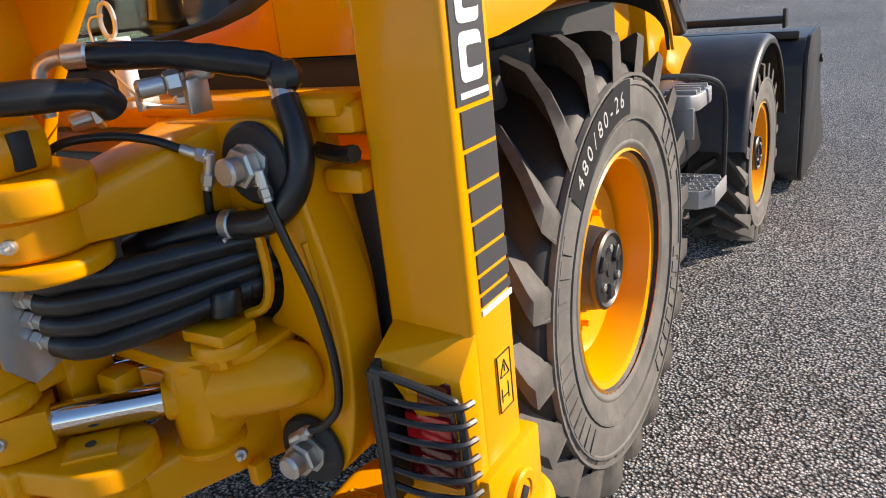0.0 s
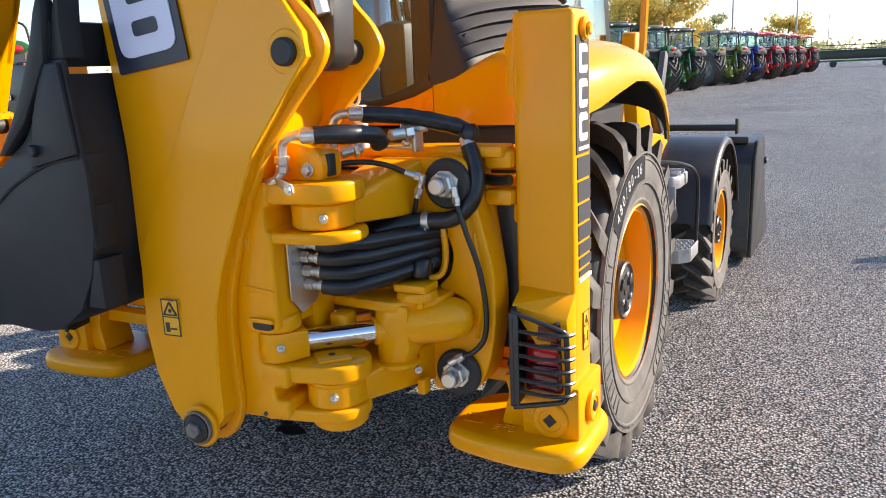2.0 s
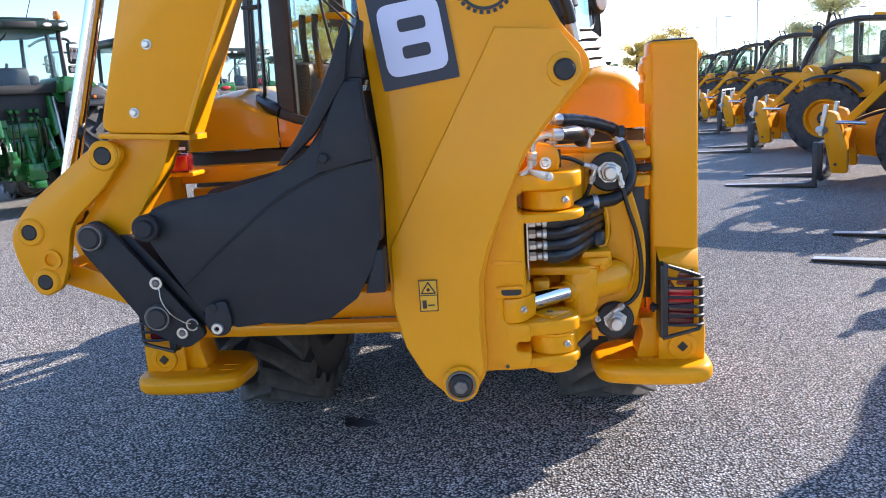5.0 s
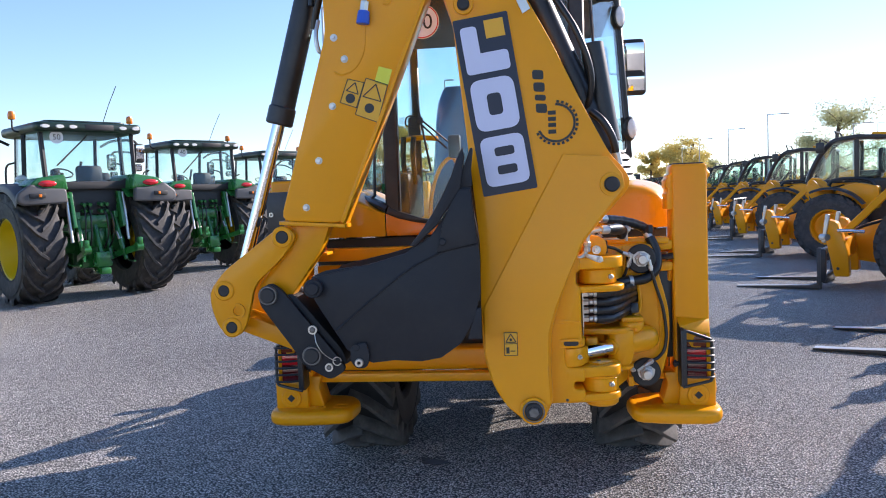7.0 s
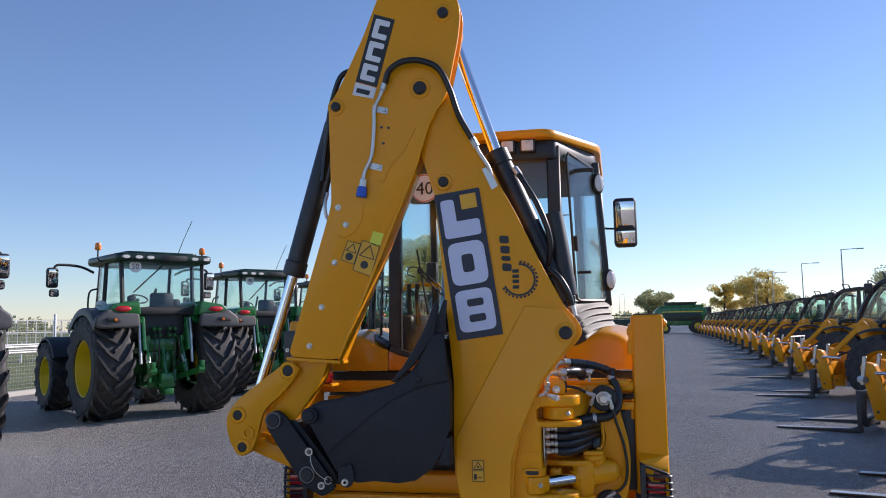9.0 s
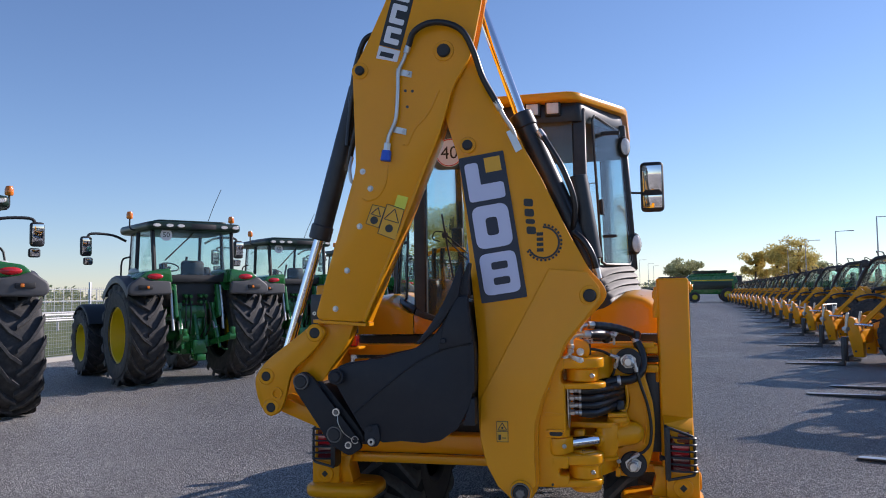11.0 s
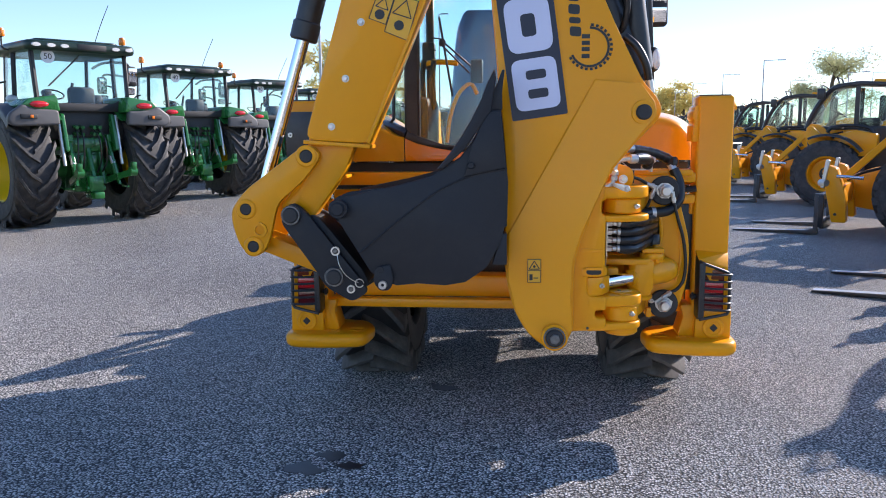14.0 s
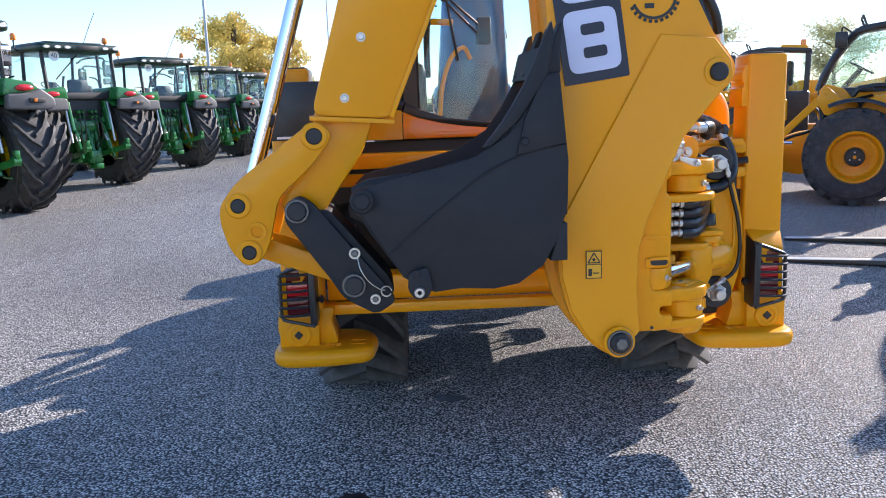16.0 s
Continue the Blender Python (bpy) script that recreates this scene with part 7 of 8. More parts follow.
for s in (-1, 1):
    low = 1.84 if s > 0 else 1.63
    part("rear_pillar", bar((s * 0.530, 0.355, 1.535), (s * 0.530, 0.385, 2.84), 0.085, 0.06, 0.010), BLACK, bh)
    part("side_pillar", bar((s * 0.845, 0.82, low - 0.04), (s * 0.79, 0.82, 2.80), 0.04, 0.05, 0.01), BLACK, bh)
    part("front_pillar", bar((s * 0.64, 2.10, 1.46), (s * 0.62, 1.95, 2.82), 0.06, 0.07, 0.012), BLACK, bh)
    if s < 0:
        part("side_sill", tube([(-0.560, 0.335, 1.555), (-0.60, 0.36, 1.575), (-0.68, 0.47, 1.60), (-0.76, 0.64, 1.615), (-0.85, 0.83, 1.61)], 0.028, 8, 5), BLACK, bh)
    pane(bh, [(s * 0.645, 0.42, low), (s * 0.832, 0.80, low), (s * 0.78, 0.80, 2.76), (s * 0.61, 0.44, 2.80)])
    pane(bh, [(s * 0.84, 0.86, 1.50), (s * 0.66, 2.08, 1.50), (s * 0.63, 1.96, 2.78), (s * 0.79, 0.86, 2.78)])
    part("glass_frame", tube([(s * 0.650, 0.415, low + 0.01), (s * 0.612, 0.43, 2.77), (s * 0.625, 0.455, 2.80), (s * 0.76, 0.76, 2.75), (s * 0.78, 0.785, 2.70), (s * 0.832, 0.79, low + 0.03), (s * 0.815, 0.76, low), (s * 0.67, 0.45, low - 0.005), (s * 0.650, 0.415, low + 0.01)], 0.009, 6, 1), BLACK, bh)
    part("glass_handle", merge(box((s * 0.70, 0.50, 2.02), (0.09, 0.03, 0.02), 0.006), box((s * 0.72, 0.55, 2.70), (0.12, 0.03, 0.025), 0.006), cyl((s * 0.66, 0.41, 2.15), (s * 0.655, 0.41, 2.25), 0.014, 10)), PLASTIC, bh)
pane(bh, [(-0.545, 0.362, 1.46), (0.545, 0.362, 1.46), (0.545, 0.385, 2.74), (-0.545, 0.385, 2.74)])
pane(bh, [(-0.62, 2.12, 1.60), (0.62, 2.12, 1.60), (0.60, 1.96, 2.80), (-0.60, 1.96, 2.80)])
part("window_sill", prism([(-x, z - 0.004) for x, z in TOP[:0:-1]] + [(x, z - 0.004) for x, z in TOP] + [(0.552, 1.572), (0.50, 1.546), (0.36, 1.498), (0.15, 1.470), (-0.15, 1.470), (-0.36, 1.498), (-0.50, 1.546), (-0.552, 1.572)], 0.318, 0.352, 0.006, XZ), BLACK, bh)
roof = part("cab_roof", prism(rounded([(-0.52, 0.24), (0.52, 0.24), (0.83, 0.82), (0.84, 2.0), (0.6, 2.30), (-0.6, 2.30), (-0.84, 2.0), (-0.83, 0.82)], 0.08), 2.868, 2.928, 0.022, XY, 2), YELLOW, bh, "yellow cab roof cap")
part("roof_fascia", prism(rounded([(-0.54, 0.32), (0.54, 0.32), (0.79, 0.84), (0.80, 1.95), (-0.80, 1.95), (-0.79, 0.84)], 0.04), 2.745, 2.870, 0.01, XY), BLACK, bh)
part("roof_hatch", cyl((0.40, 0.62, 2.922), (0.40, 0.62, 2.948), 0.12, 24, 0.01), BLACK, roof)
for x in (-0.376, -0.247, 0.247, 0.376):
    lamp = part("work_lamp", box((x, 0.300, 2.828), (0.100, 0.05, 0.088), 0.010), BLACK, roof)
    part("lens", box((x, 0.272, 2.828), (0.076, 0.012, 0.070), 0.006), CLEAR, lamp)
for z, x, y in ((2.645, 0.80, 0.80), (1.98, 0.855, 0.80)):
    h = part("door_lamp", moved(lathe([(0, 0.04), (0.05, 0.035), (0.06, 0.01), (0.05, -0.03), (0, -0.05)], (0, 0, 0), (0.45, -1, 0), 18), Matrix.Translation((x, y, z)) @ Matrix.Diagonal((0.75, 1, 1.25, 1))), PLASTIC, bh)
    part("lens", moved(lathe([(0, 0.012), (0.042, 0.006), (0.047, 0)], (0, 0, 0), (0.45, -1, 0), 16), Matrix.Translation((x + 0.014, y - 0.036, z)) @ Matrix.Diagonal((0.7, 1, 1.25, 1))), CLEAR, h)
ma = part("mirror_arm", tube([(0.80, 1.62, 2.62), (0.82, 1.66, 2.46), (0.84, 1.70, 2.44), (0.92, 1.75, 2.44)], 0.009, 6, 5), BLACK, bh)
mh = part("mirror_head", box((1.0, 1.75, 2.485), (0.18, 0.07, 0.40), 0.045, seg=4), PLASTIC, ma, "tall black door mirror")
part("mirror_glass", box((1.0, 1.706, 2.545), (0.145, 0.006, 0.21), 0.002, Matrix.Rotation(radians(8), 4, "X")), MIRROR, mh)
part("mirror_glass", box((1.0, 1.706, 2.365), (0.145, 0.006, 0.10), 0.002, Matrix.Rotation(radians(11), 4, "X")), MIRROR, mh)
part("handrail", tube([(0.70, 2.15, 1.55), (0.78, 2.22, 1.60), (0.80, 2.26, 1.70), (0.80, 2.28, 2.25), (0.72, 2.24, 2.40)], 0.022, 8, 5), YELLOW, bh)
# the wrap's blue base colour holds the sky's reflection
WRAP = material("sky_tinted_wrap", (0.07, 0.17, 0.36), 0.20, vary=0.30, scale=14, grain=0.5, grain_scale=18, coat=0.6)
part("driver_seat", merge(box((-0.18, 1.18, 1.58), (0.46, 0.46, 0.2), 0.07), hull([(-0.40, 0.90, 1.44), (0.02, 0.90, 1.44), (-0.34, 0.94, 2.10), (0.0, 0.94, 2.18), (-0.30, 0.98, 2.34), (-0.06, 0.98, 2.34), (-0.38, 1.06, 1.62), (0.0, 1.06, 1.62), (-0.34, 1.06, 2.2), (-0.02, 1.06, 2.2)], 0.04)), WRAP, bh, "driver seat in plastic wrap with the sky's reflection painted blue")
part("side_console", merge(box((-0.52, 0.75, 1.62), (0.14, 0.5, 0.30), 0.04), box((0.30, 0.75, 1.62), (0.14, 0.5, 0.30), 0.04)), PLASTIC, bh)
part("steering_wheel", moved(merge(tube([(0.19 * math.cos(a), 0.19 * math.sin(a), 0) for a in [i * math.pi / 8 for i in range(17)]], 0.014, 6, 1), cyl((0, 0, -0.4), (0, 0, 0), 0.05, 12)), Matrix.Translation((-0.1, 1.75, 1.98)) @ Matrix.Rotation(-0.5, 4, "X")), PLASTIC, bh)
for x in (-0.50, -0.44, 0.28, 0.33):
    part("control_lever", tube([(x, 0.62, 1.70), (x, 0.58, 1.88), (x * 0.98, 0.57, 1.98)], 0.016, 8, 3), PLASTIC, bh)
part("grab_bar", tube([(-0.60, 0.75, 1.95), (-0.45, 0.70, 1.98), (-0.30, 0.68, 1.97)], 0.016, 8, 3), YELLOW, bh)
part("inner_post", bar((-0.05, 1.95, 1.5), (0.02, 1.9, 2.8), 0.06), BLACK, bh)
part("rear_wiper", merge(bar((-0.355, 0.330, 2.06), (-0.20, 0.332, 1.925), 0.010), bar((-0.36, 0.330, 2.04), (-0.205, 0.332, 1.885), 0.010), bar((-0.372, 0.322, 2.19), (-0.30, 0.322, 1.76), 0.012), box((-0.355, 0.335, 2.05), (0.035, 0.03, 0.035), 0.006)), PLASTIC, bh)
part("wiper_hose", tube([(-0.355, 0.33, 2.07), (-0.42, 0.325, 2.075), (-0.435, 0.325, 2.03), (-0.39, 0.33, 2.01)], 0.004, 6, 5), PLASTIC, bh)
part("wiper_motor", box((-0.17, 0.40, 1.90), (0.07, 0.06, 0.13), 0.012), PLASTIC, bh)
part("arm_rest", tube([(-0.38, 0.78, 1.50), (-0.36, 0.80, 1.66), (-0.31, 0.84, 1.80), (-0.24, 0.88, 1.86), (-0.20, 0.90, 1.80)], 0.013, 8, 5), YELLOW, bh)
part("inner_mirror", box((-0.62, 1.86, 2.13), (0.10, 0.05, 0.20), 0.03), PLASTIC, bh)
d = part("speed_disc", prism(disc((-0.32, 2.60), 0.095, 28), 0.352, 0.358, 0, XZ), WHITE, bh, "round white speed disc with a red rim")
part("disc_rim", lathe([(0.086, 0), (0.091, 0), (0.091, 0.004), (0.086, 0.004), (0.086, 0)], (-0.32, 0.352, 2.60), (-0.32, -1, 2.60), 28), RED, d)
part("speed_number", lettering("40", 0.12, Matrix.Translation((-0.32, 0.349, 2.595)) @ Matrix.Rotation(radians(90), 4, "X"), 0.001), PRINT, d)

# size panel moulded on the right rear tyre, and plain bars for its maker's mark
def sector(c, r0, r1, a0, a1, x0, x1, n=14):
    pts = [(c[0] + r1 * math.cos(radians(a0 + (a1 - a0) * i / n)), c[1] + r1 * math.sin(radians(a0 + (a1 - a0) * i / n))) for i in range(n + 1)]
    pts += [(c[0] + r0 * math.cos(radians(a1 - (a1 - a0) * i / n)), c[1] + r0 * math.sin(radians(a1 - (a1 - a0) * i / n))) for i in range(n + 1)]
    return prism(pts, x0, x1, 0.0, YZ)
TC = (1.078, 0.658)
tp = part("tyre_size_panel", sector(TC, 0.465, 0.56, 86, 140, 1.086, 1.0935), PRINT, bh, "black size panel on the tyre wall")
chars = []
for i, ch in enumerate("480/80-26"):
    a = radians(134 - 5.0 * i)
    q = Matrix(((0, 0, 1, 1.0938), (math.sin(a), math.cos(a), 0, TC[0] + 0.512 * math.cos(a)), (-math.cos(a), math.sin(a), 0, TC[1] + 0.512 * math.sin(a)), (0, 0, 0, 1)))
    chars.append(lettering(ch, 0.064, q, 0.001))
part("tyre_size", merge(*chars), LETTER, tp)
for a0, a1, count in ((150, 176, 4), (184, 232, 8), (300, 352, 8), (20, 46, 4)):
    step = (a1 - a0) / count
    for k in range(count):
        part("maker_bar", sector(TC, 0.475, 0.545, a0 + k * step, a0 + (k + 0.68) * step, 1.086, 1.0945, 3), SIDEWALL, bh)
for r in (0.452, 0.572):
    part("tyre_ring", lathe([(r - 0.006, 0), (r + 0.006, 0), (r + 0.004, 0.014), (r - 0.004, 0.014), (r - 0.006, 0)], (1.080, *TC), (2, *TC), 64), SIDEWALL, bh)

# ---- parked machines ----
TURN_L, TURN_R = 53.0, 62.0
first = tractor("green tractor with yellow rims parked with its rear towards the yard", GREEN, RIMY, "50", (-8.03, 9.45, 0), TURN_L, "row of green tractors", split=True)
second = tractor("green tractor with yellow rims and a 40 speed disc", GREEN, RIMY, "40", (-8.18, 14.65, 0), TURN_L, "row of green tractors", split=True)
copy_thing(first, pose(-8.7, 4.1, 0, 0, 0, TURN_L))
for k in range(2, 7):
    copy_thing(second, pose(-8.18 + 0.25 * (k - 1), 9.50 + 5.2 * k, 0, 0, 0, TURN_L))
tele = telehandler("yellow and black telehandler with its forks lowered to the asphalt", (5.52, 3.2, 0), TURN_R, "row of telehandlers", split=True)
telehandler("yellow and black telehandler with a steel load guard on its forks", (5.52 + 0.64 * 3 - 0.1, 3.0 + 5.35 * 3, 0), TURN_R, "row of telehandlers", guard=True, split=True)
far = telehandler("yellow and black telehandler parked far along the row", (5.52 + 0.64 * 4 - 0.012 * 16, 3.0 + 5.35 * 4, 0), TURN_R, "row of telehandlers")
for k in range(1, 19):
    if k not in (3, 4):
        near = 0.14 if k < 3 else 0.0
        copy_thing(tele if k < 3 else far, pose(5.52 + 0.64 * k - 0.012 * k * k - near, 3.0 + 5.35 * k - near * 1.85, 0, 0, 0, TURN_R))

# ---- the far end of the left row: other makes ----
BLUEP = material("blue_paint", (0.02, 0.07, 0.42), 0.3, vary=0.08, coat=0.4)
REDP = material("red_paint", (0.50, 0.012, 0.02), 0.3, vary=0.08, coat=0.4)
LIMEP = material("lime_paint", (0.17, 0.23, 0.03), 0.35, vary=0.1, coat=0.3)
GREYP = material("grey_paint", (0.20, 0.21, 0.20), 0.4, vary=0.1)
tractor("lime green tractor with grey mudguards in the far row", LIMEP, GREYP, "", (-5.7, 48.6, 0), TURN_L, "far row of tractors", dark=GREYP)
tractor("blue tractor with a blue roof in the far row", BLUEP, GREYP, "", (-5.2, 52.4, 0), TURN_L, "far row of tractors", dark=BLUEP)
rt = tractor("red tractor with grey mudguards in the far row", REDP, GREYP, "", (-4.6, 57.4, 0), TURN_L, "far row of tractors", dark=REDP)
for x, y in ((-4.2, 63.0), (-3.8, 68.0), (-3.2, 76.5)):
    copy_thing(rt, pose(x, y, 0, 0, 0, TURN_L))


# ---- lamp posts ----
def street_lamp(x, y, h, reach, turn=0.0):
    t = thing("street_lamp", "tall grey steel street lamp with a short arm", "street lamp", "yard lamps", (x, y, 0), turn)
    part("pole", cyl((0, 0, 0), (0, 0, h), 0.09, 10, 0.005, 0.05), GALV, t)
    part("arm", cyl((0, 0, h - 0.05), (reach, 0, h + 0.02), 0.035, 8), GALV, t)
    part("lamp_head", box((reach, 0, h), (0.7, 0.25, 0.10), 0.03), GALV, t)
    part("base_plate", cyl((0, 0, 0), (0, 0, 0.3), 0.16, 12), GALV, t)
    return t


for x, y, h in ((22.1, 73.7, 8.0), (23.2, 93.9, 8.1), (23.7, 113.5, 8.2), (26, 140, 8.2), (41, 96, 8.2), (31, 77, 7.0), (36, 110, 8.2), (-3.7, 148, 9.6), (-1.1, 188, 10), (1.4, 228, 10.4), (4.3, 268, 10.6), (6.8, 308, 11)):
    street_lamp(x, y, h, 1.6)
for x, y, h in ((-7.8, 67.4, 12), (-3.8, 78.5, 13), (-10.4, 35.8, 11.5)):
    street_lamp(x, y, h, 0.5)


# ---- trees ----
def leaf_material(name, a, b):
    """Thin leaves: part of the light shines through them."""
    m = material(name, a, 0.7, vary=0.3, scale=0.8, dirt=b, dirt_amount=0.9, dirt_scale=0.6, spec=0.2)
    n, l = m.node_tree.nodes, m.node_tree.links
    p = n["Principled BSDF"]
    thin = n.new("ShaderNodeBsdfTranslucent")
    l.new(p.inputs["Base Color"].links[0].from_socket, thin.inputs["Color"])
    mix = n.new("ShaderNodeMixShader")
    mix.inputs["Fac"].default_value = 0.7
    l.new(p.outputs["BSDF"], mix.inputs[1])
    l.new(thin.outputs["BSDF"], mix.inputs[2])
    l.new(mix.outputs["Shader"], n["Material Output"].inputs["Surface"])
    return m


BARK = material("bark", (0.10, 0.075, 0.05), 0.9, vary=0.3, scale=6, grain=0.6, grain_scale=30)
# leaf colours lightened to put the haze of distance into them
LEAF_Y = leaf_material("hazed_autumn_leaf", (0.74, 0.60, 0.20), (0.58, 0.55, 0.22))
LEAF_G = leaf_material("hazed_dull_leaf", (0.48, 0.50, 0.28), (0.58, 0.52, 0.27))


def leaves(rng, clumps, count, size):
    """Loose leaves scattered in clumps."""
    bm = bmesh.new()
    for c, r in clumps:
        for _ in range(count):
            d = Vector((rng.gauss(0, 1), rng.gauss(0, 1), rng.gauss(0, 1))).normalized() * r * rng.random() ** 0.45
            d.z *= 0.75
            p = Vector(c) + d
            a = Vector((rng.uniform(-1, 1), rng.uniform(-1, 1), rng.uniform(-1, 1))).normalized()
            b = a.orthogonal().normalized()
            s = size * rng.uniform(0.6, 1.3)
            bm.faces.new([bm.verts.new(p + a * s), bm.verts.new(p + b * s * 0.6), bm.verts.new(p - a * s), bm.verts.new(p - b * s * 0.6)])
    return bm


def tree(x, y, h, w, leaf, seed, count=70, size=0.16):
    rng = random.Random(seed)
    if y > 100:
        count, size = 150, 0.24
    t = thing("tree", "autumn tree with thin yellowing leaves" if leaf is LEAF_Y else "dull green tree with thinning leaves", "tree", "trees round the yard", (x, y, 0))
    wood = [tube([(0, 0, 0), (0.05 * h * rng.uniform(-0.4, 0.4), 0, h * 0.3), (0.06 * h * rng.uniform(-0.5, 0.5), 0.02 * h, h * 0.62), (0.03 * h, 0, h * 0.9)], 0.022 * h, 8, 4)]
    clumps = []
    for i in range(16):
        a, f = rng.uniform(0, 6.283), rng.uniform(0.25, 0.85)
        reach = w * 0.5 * (1.05 - abs(f - 0.5)) * rng.uniform(0.55, 1.0)
        z0, z1 = h * f, h * min(0.95, f + rng.uniform(0.05, 0.18))
        e = (math.cos(a) * reach, math.sin(a) * reach, z1)
        wood.append(tube([(0, 0, z0), (e[0] * 0.5, e[1] * 0.5, (z0 + z1) / 2 + 0.02 * h), e], 0.007 * h, 5, 3))
        clumps.append((e, w * rng.uniform(0.12, 0.24)))
        clumps.append(((e[0] * 0.55, e[1] * 0.55, (z0 + z1) / 2), w * rng.uniform(0.10, 0.18)))
    clumps.append(((0.03 * h, 0, h * 0.93), w * 0.16))
    part("trunk", merge(*wood), BARK, t)
    part("crown", leaves(rng, clumps, count, size), leaf, t)
    return t


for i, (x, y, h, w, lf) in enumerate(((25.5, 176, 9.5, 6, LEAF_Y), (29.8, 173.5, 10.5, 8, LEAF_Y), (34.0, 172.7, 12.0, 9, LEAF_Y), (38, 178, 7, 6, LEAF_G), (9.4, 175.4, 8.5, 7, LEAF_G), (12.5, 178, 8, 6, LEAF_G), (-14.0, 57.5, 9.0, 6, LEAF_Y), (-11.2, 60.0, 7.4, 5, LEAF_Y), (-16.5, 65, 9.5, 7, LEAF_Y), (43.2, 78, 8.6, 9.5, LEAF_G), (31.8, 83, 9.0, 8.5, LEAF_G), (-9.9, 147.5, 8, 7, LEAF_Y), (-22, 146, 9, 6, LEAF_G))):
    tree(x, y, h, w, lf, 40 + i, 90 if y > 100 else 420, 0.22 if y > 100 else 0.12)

# far belt of scrub along the horizon
rng = random.Random(5)
clumps = []
for i in range(420):
    a = radians(rng.uniform(-62, 66))
    d = rng.uniform(280, 420)
    clumps.append(((math.sin(a) * d, math.cos(a) * d, rng.uniform(0.5, 4.5)), rng.uniform(2.5, 6.0)))
tagged(part("far_trees", leaves(rng, clumps, 60, 0.9), LEAF_G), "distant belt of trees and scrub with haze put into its leaf colour", "trees", kind="stuff")


# ---- combine harvester and its cutting table, far down the yard ----
def combine(x, y):
    t = thing("combine_harvester", "dark green combine harvester parked far down the yard", "combine harvester", "", (x, y, 0))
    part("body", prism(rounded([(-3.2, 1.0), (2.6, 1.0), (3.2, 1.6), (3.2, 3.0), (2.2, 3.6), (-2.4, 3.6), (-3.3, 2.8)], 0.25), -1.4, 1.4, 0.1, XZ), GREEN, t)
    part("dark_panel", box((0.2, -1.42, 2.1), (4.6, 0.06, 1.0), 0.02), DGREEN, t)
    part("stripe", box((0.2, -1.46, 2.75), (5.0, 0.03, 0.10), 0.0), RIMY, t)
    part("grain_tank", prism(rounded([(-1.8, 3.55), (1.8, 3.55), (2.1, 4.0), (-2.1, 4.0)], 0.1), -1.2, 1.2, 0.05, XZ), DGREEN, t)
    part("unloading_auger", cyl((-2.6, -1.3, 3.4), (2.8, -1.3, 3.5), 0.16, 12), GREEN, t)
    for wx, r in ((2.0, 0.9), (-2.0, 0.65)):
        for s in (-1, 1):
            c = Vector((wx, s * 1.35, r))
            w = part("tyre", lathe([(r * 0.5, -0.2), (r * 0.9, -0.28), (r, -0.2), (r, 0.2), (r * 0.9, 0.28), (r * 0.5, 0.2)], c, c + Vector((0, s, 0)), 24), RUBBER, t)
            part("rim", cyl(c - Vector((0, 0.2, 0)), c + Vector((0, 0.2, 0)), r * 0.52, 20), RIMY, w)
    part("cab", box((3.2, 0, 2.6), (1.2, 1.8, 1.4), 0.1), BLACK, t)
    return t


combine(9.8, 101)
hd = thing("cutting_table", "long dark green cutting table on its trailer", "farm implement", "", (1.4, 99, 0))
part("trough", box((0, 0, 1.4), (8.4, 1.0, 1.0), 0.1), DGREEN, hd)
part("reel", merge(*[cyl((-4, math.cos(a) * 0.5, 2.0 + math.sin(a) * 0.5), (4, math.cos(a) * 0.5, 2.0 + math.sin(a) * 0.5), 0.05, 6) for a in [i * 1.047 for i in range(6)]]), BLACK, hd)
part("trailer_beam", box((0, 0, 0.7), (9.5, 0.2, 0.2), 0.03), GREEN, hd)
for x in (-2.6, 2.6):
    part("trailer_wheel", cyl((x, -0.7, 0.38), (x, -0.45, 0.38), 0.38, 18, 0.06), RUBBER, hd)
    part("leg", bar((x, 0, 0.1), (x + 0.4, 0, 0.9), 0.1), GREEN, hd)

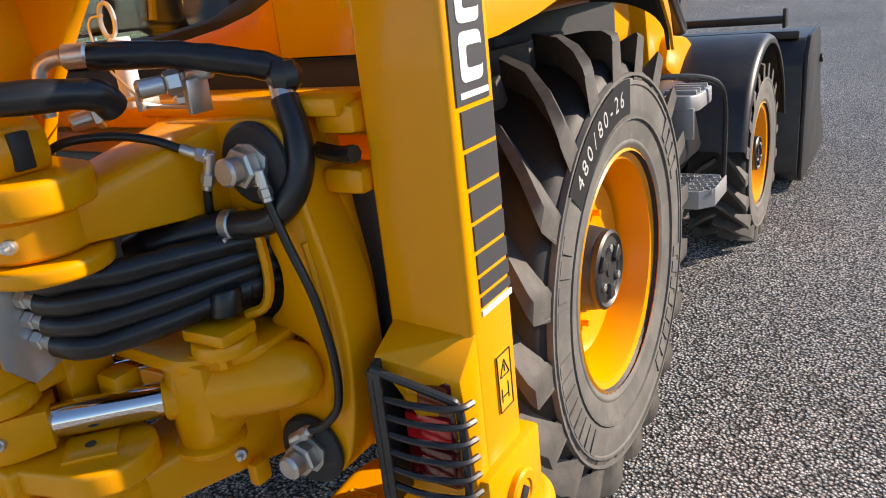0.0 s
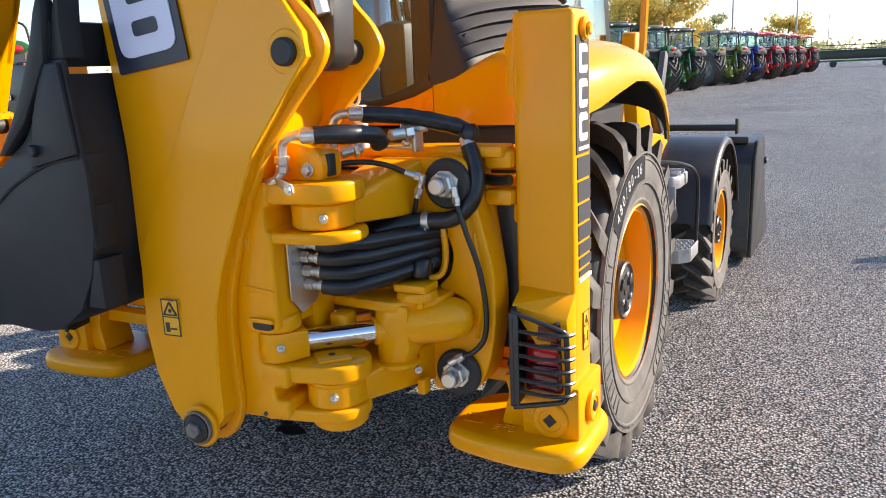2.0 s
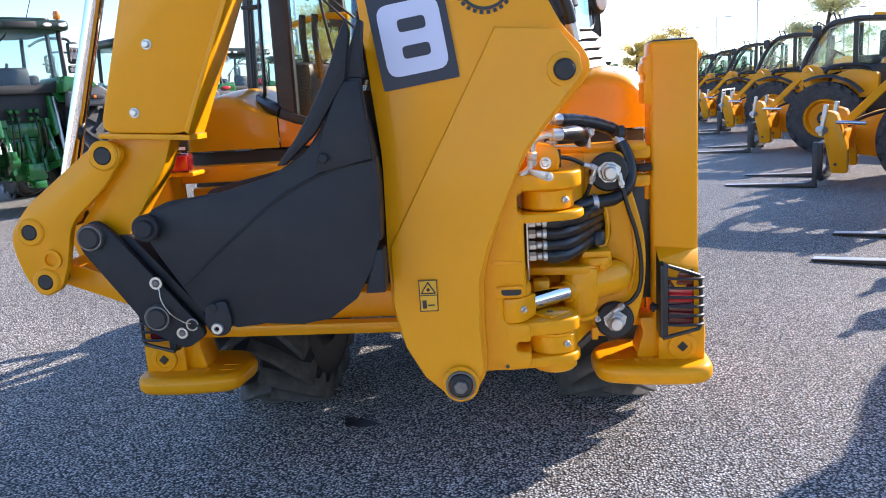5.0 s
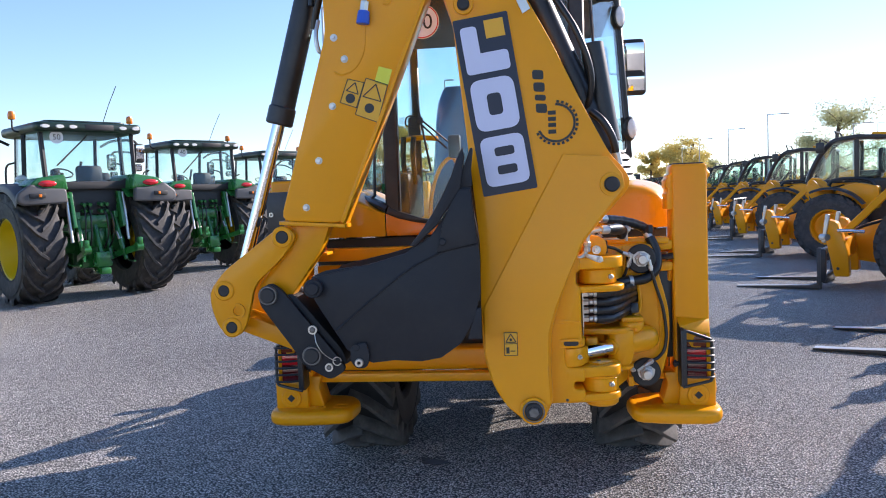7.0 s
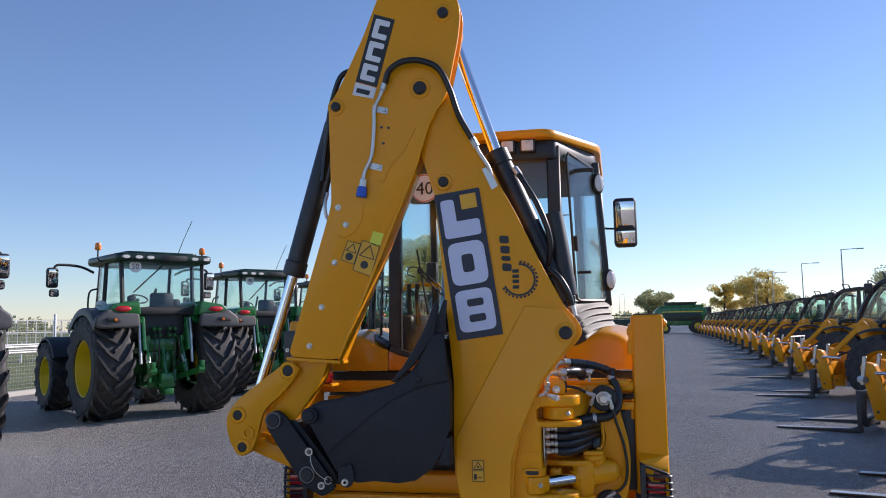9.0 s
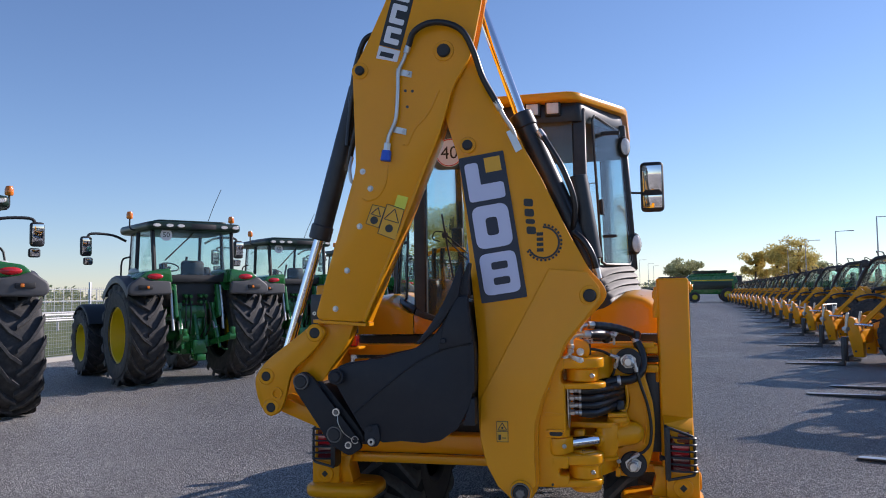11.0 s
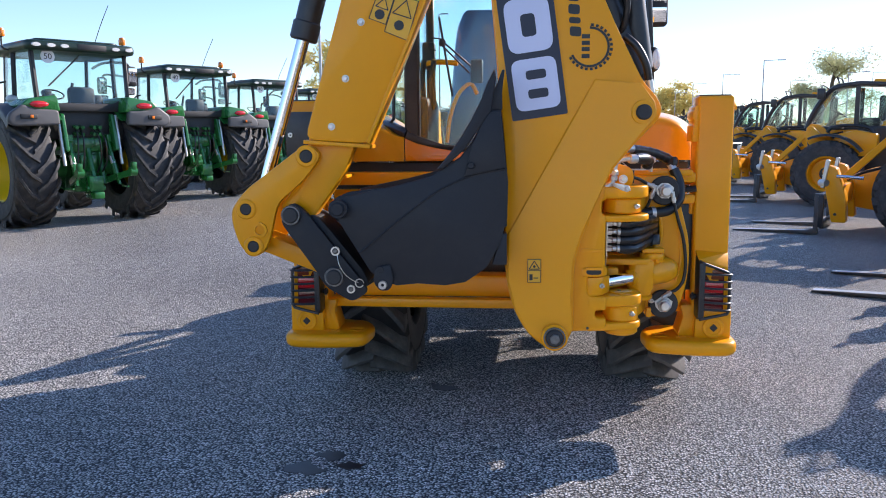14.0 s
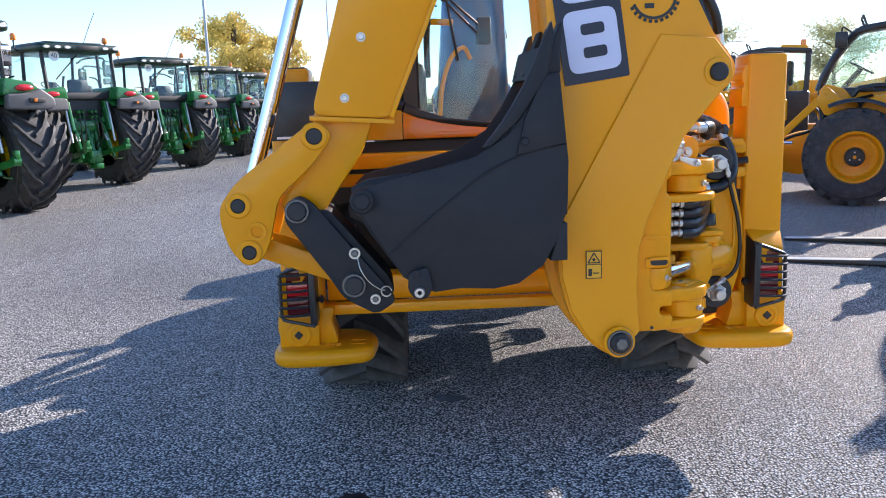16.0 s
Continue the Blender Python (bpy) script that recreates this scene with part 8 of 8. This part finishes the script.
# ---- wire fence along the grass ----
FX = -15.3
def fence_panel():
    t = thing("wire_fence", "galvanised welded wire fence panel with a square post", "fence", "wire fence", (FX, -12.0, 0))
    part("post", box((0, 0, 1.1), (0.06, 0.06, 2.2), 0.006), GALV, t)
    part("wire_mesh", merge(*[bar((0, 0.03, 0.12 + 0.10 * k), (0, 2.5, 0.12 + 0.10 * k), 0.006, 0.006, 0) for k in range(20)], *[bar((0.005, 0.12 + 0.10 * k, 0.1), (0.005, 0.12 + 0.10 * k, 2.05), 0.005, 0.005, 0) for k in range(24)]), GALV, t)
    return t


fp = fence_panel()
for k in range(1, 30):
    copy_thing(fp, pose(FX, -12.0 + 2.53 * k, 0))
gr = thing("guard_rail", "galvanised guard rail beyond the grass", "guard rail", "", (-30, 0, 0))
for z in (0.62, 0.92):
    part("rail", prism(rounded([(-0.04, z - 0.12), (0.0, z - 0.06), (-0.04, z), (0.0, z + 0.06), (-0.04, z + 0.12), (-0.07, z + 0.12), (-0.07, z - 0.12)], 0.01), -40, 120, 0, XZ), GALV, gr)
for k in range(32):
    part("rail_post", box((-0.1, -38 + 5 * k, 0.55), (0.08, 0.10, 1.1), 0.0), GALV, gr)
lat = thing("lattice_fence", "long grey lattice fence on the far side of the field", "fence", "", (-44, 0, 0))
part("top_rail", box((0, 40, 2.55), (0.08, 200, 0.08)), GALV, lat)
part("middle_rail", box((0, 40, 1.6), (0.08, 200, 0.08)), GALV, lat)
part("lattice", merge(*[box((0, -58 + 1.0 * k, 1.3), (0.05, 0.06, 2.6)) for k in range(196)]), GALV, lat)

# ---- stains on the asphalt ----
STAIN = material("oil_stain", (0.018, 0.018, 0.02), 0.35, vary=0.3, scale=20)
rng = random.Random(9)
for x, y, r in ((-0.83, -0.50, 0.06), (-0.70, -0.62, 0.05), (-0.92, -0.66, 0.07), (-0.38, 0.55, 0.06), (-0.44, 0.60, 0.03)):
    o = [(x + r * rng.uniform(0.5, 1.5) * math.cos(a) * 1.3, y + r * rng.uniform(0.5, 1.4) * math.sin(a)) for a in [i * 0.524 for i in range(12)]]
    tagged(part("oil_stain", prism(o, 0.0, 0.003, 0, XY), STAIN), "small dark oil stain on the asphalt", "stain", kind="structure")
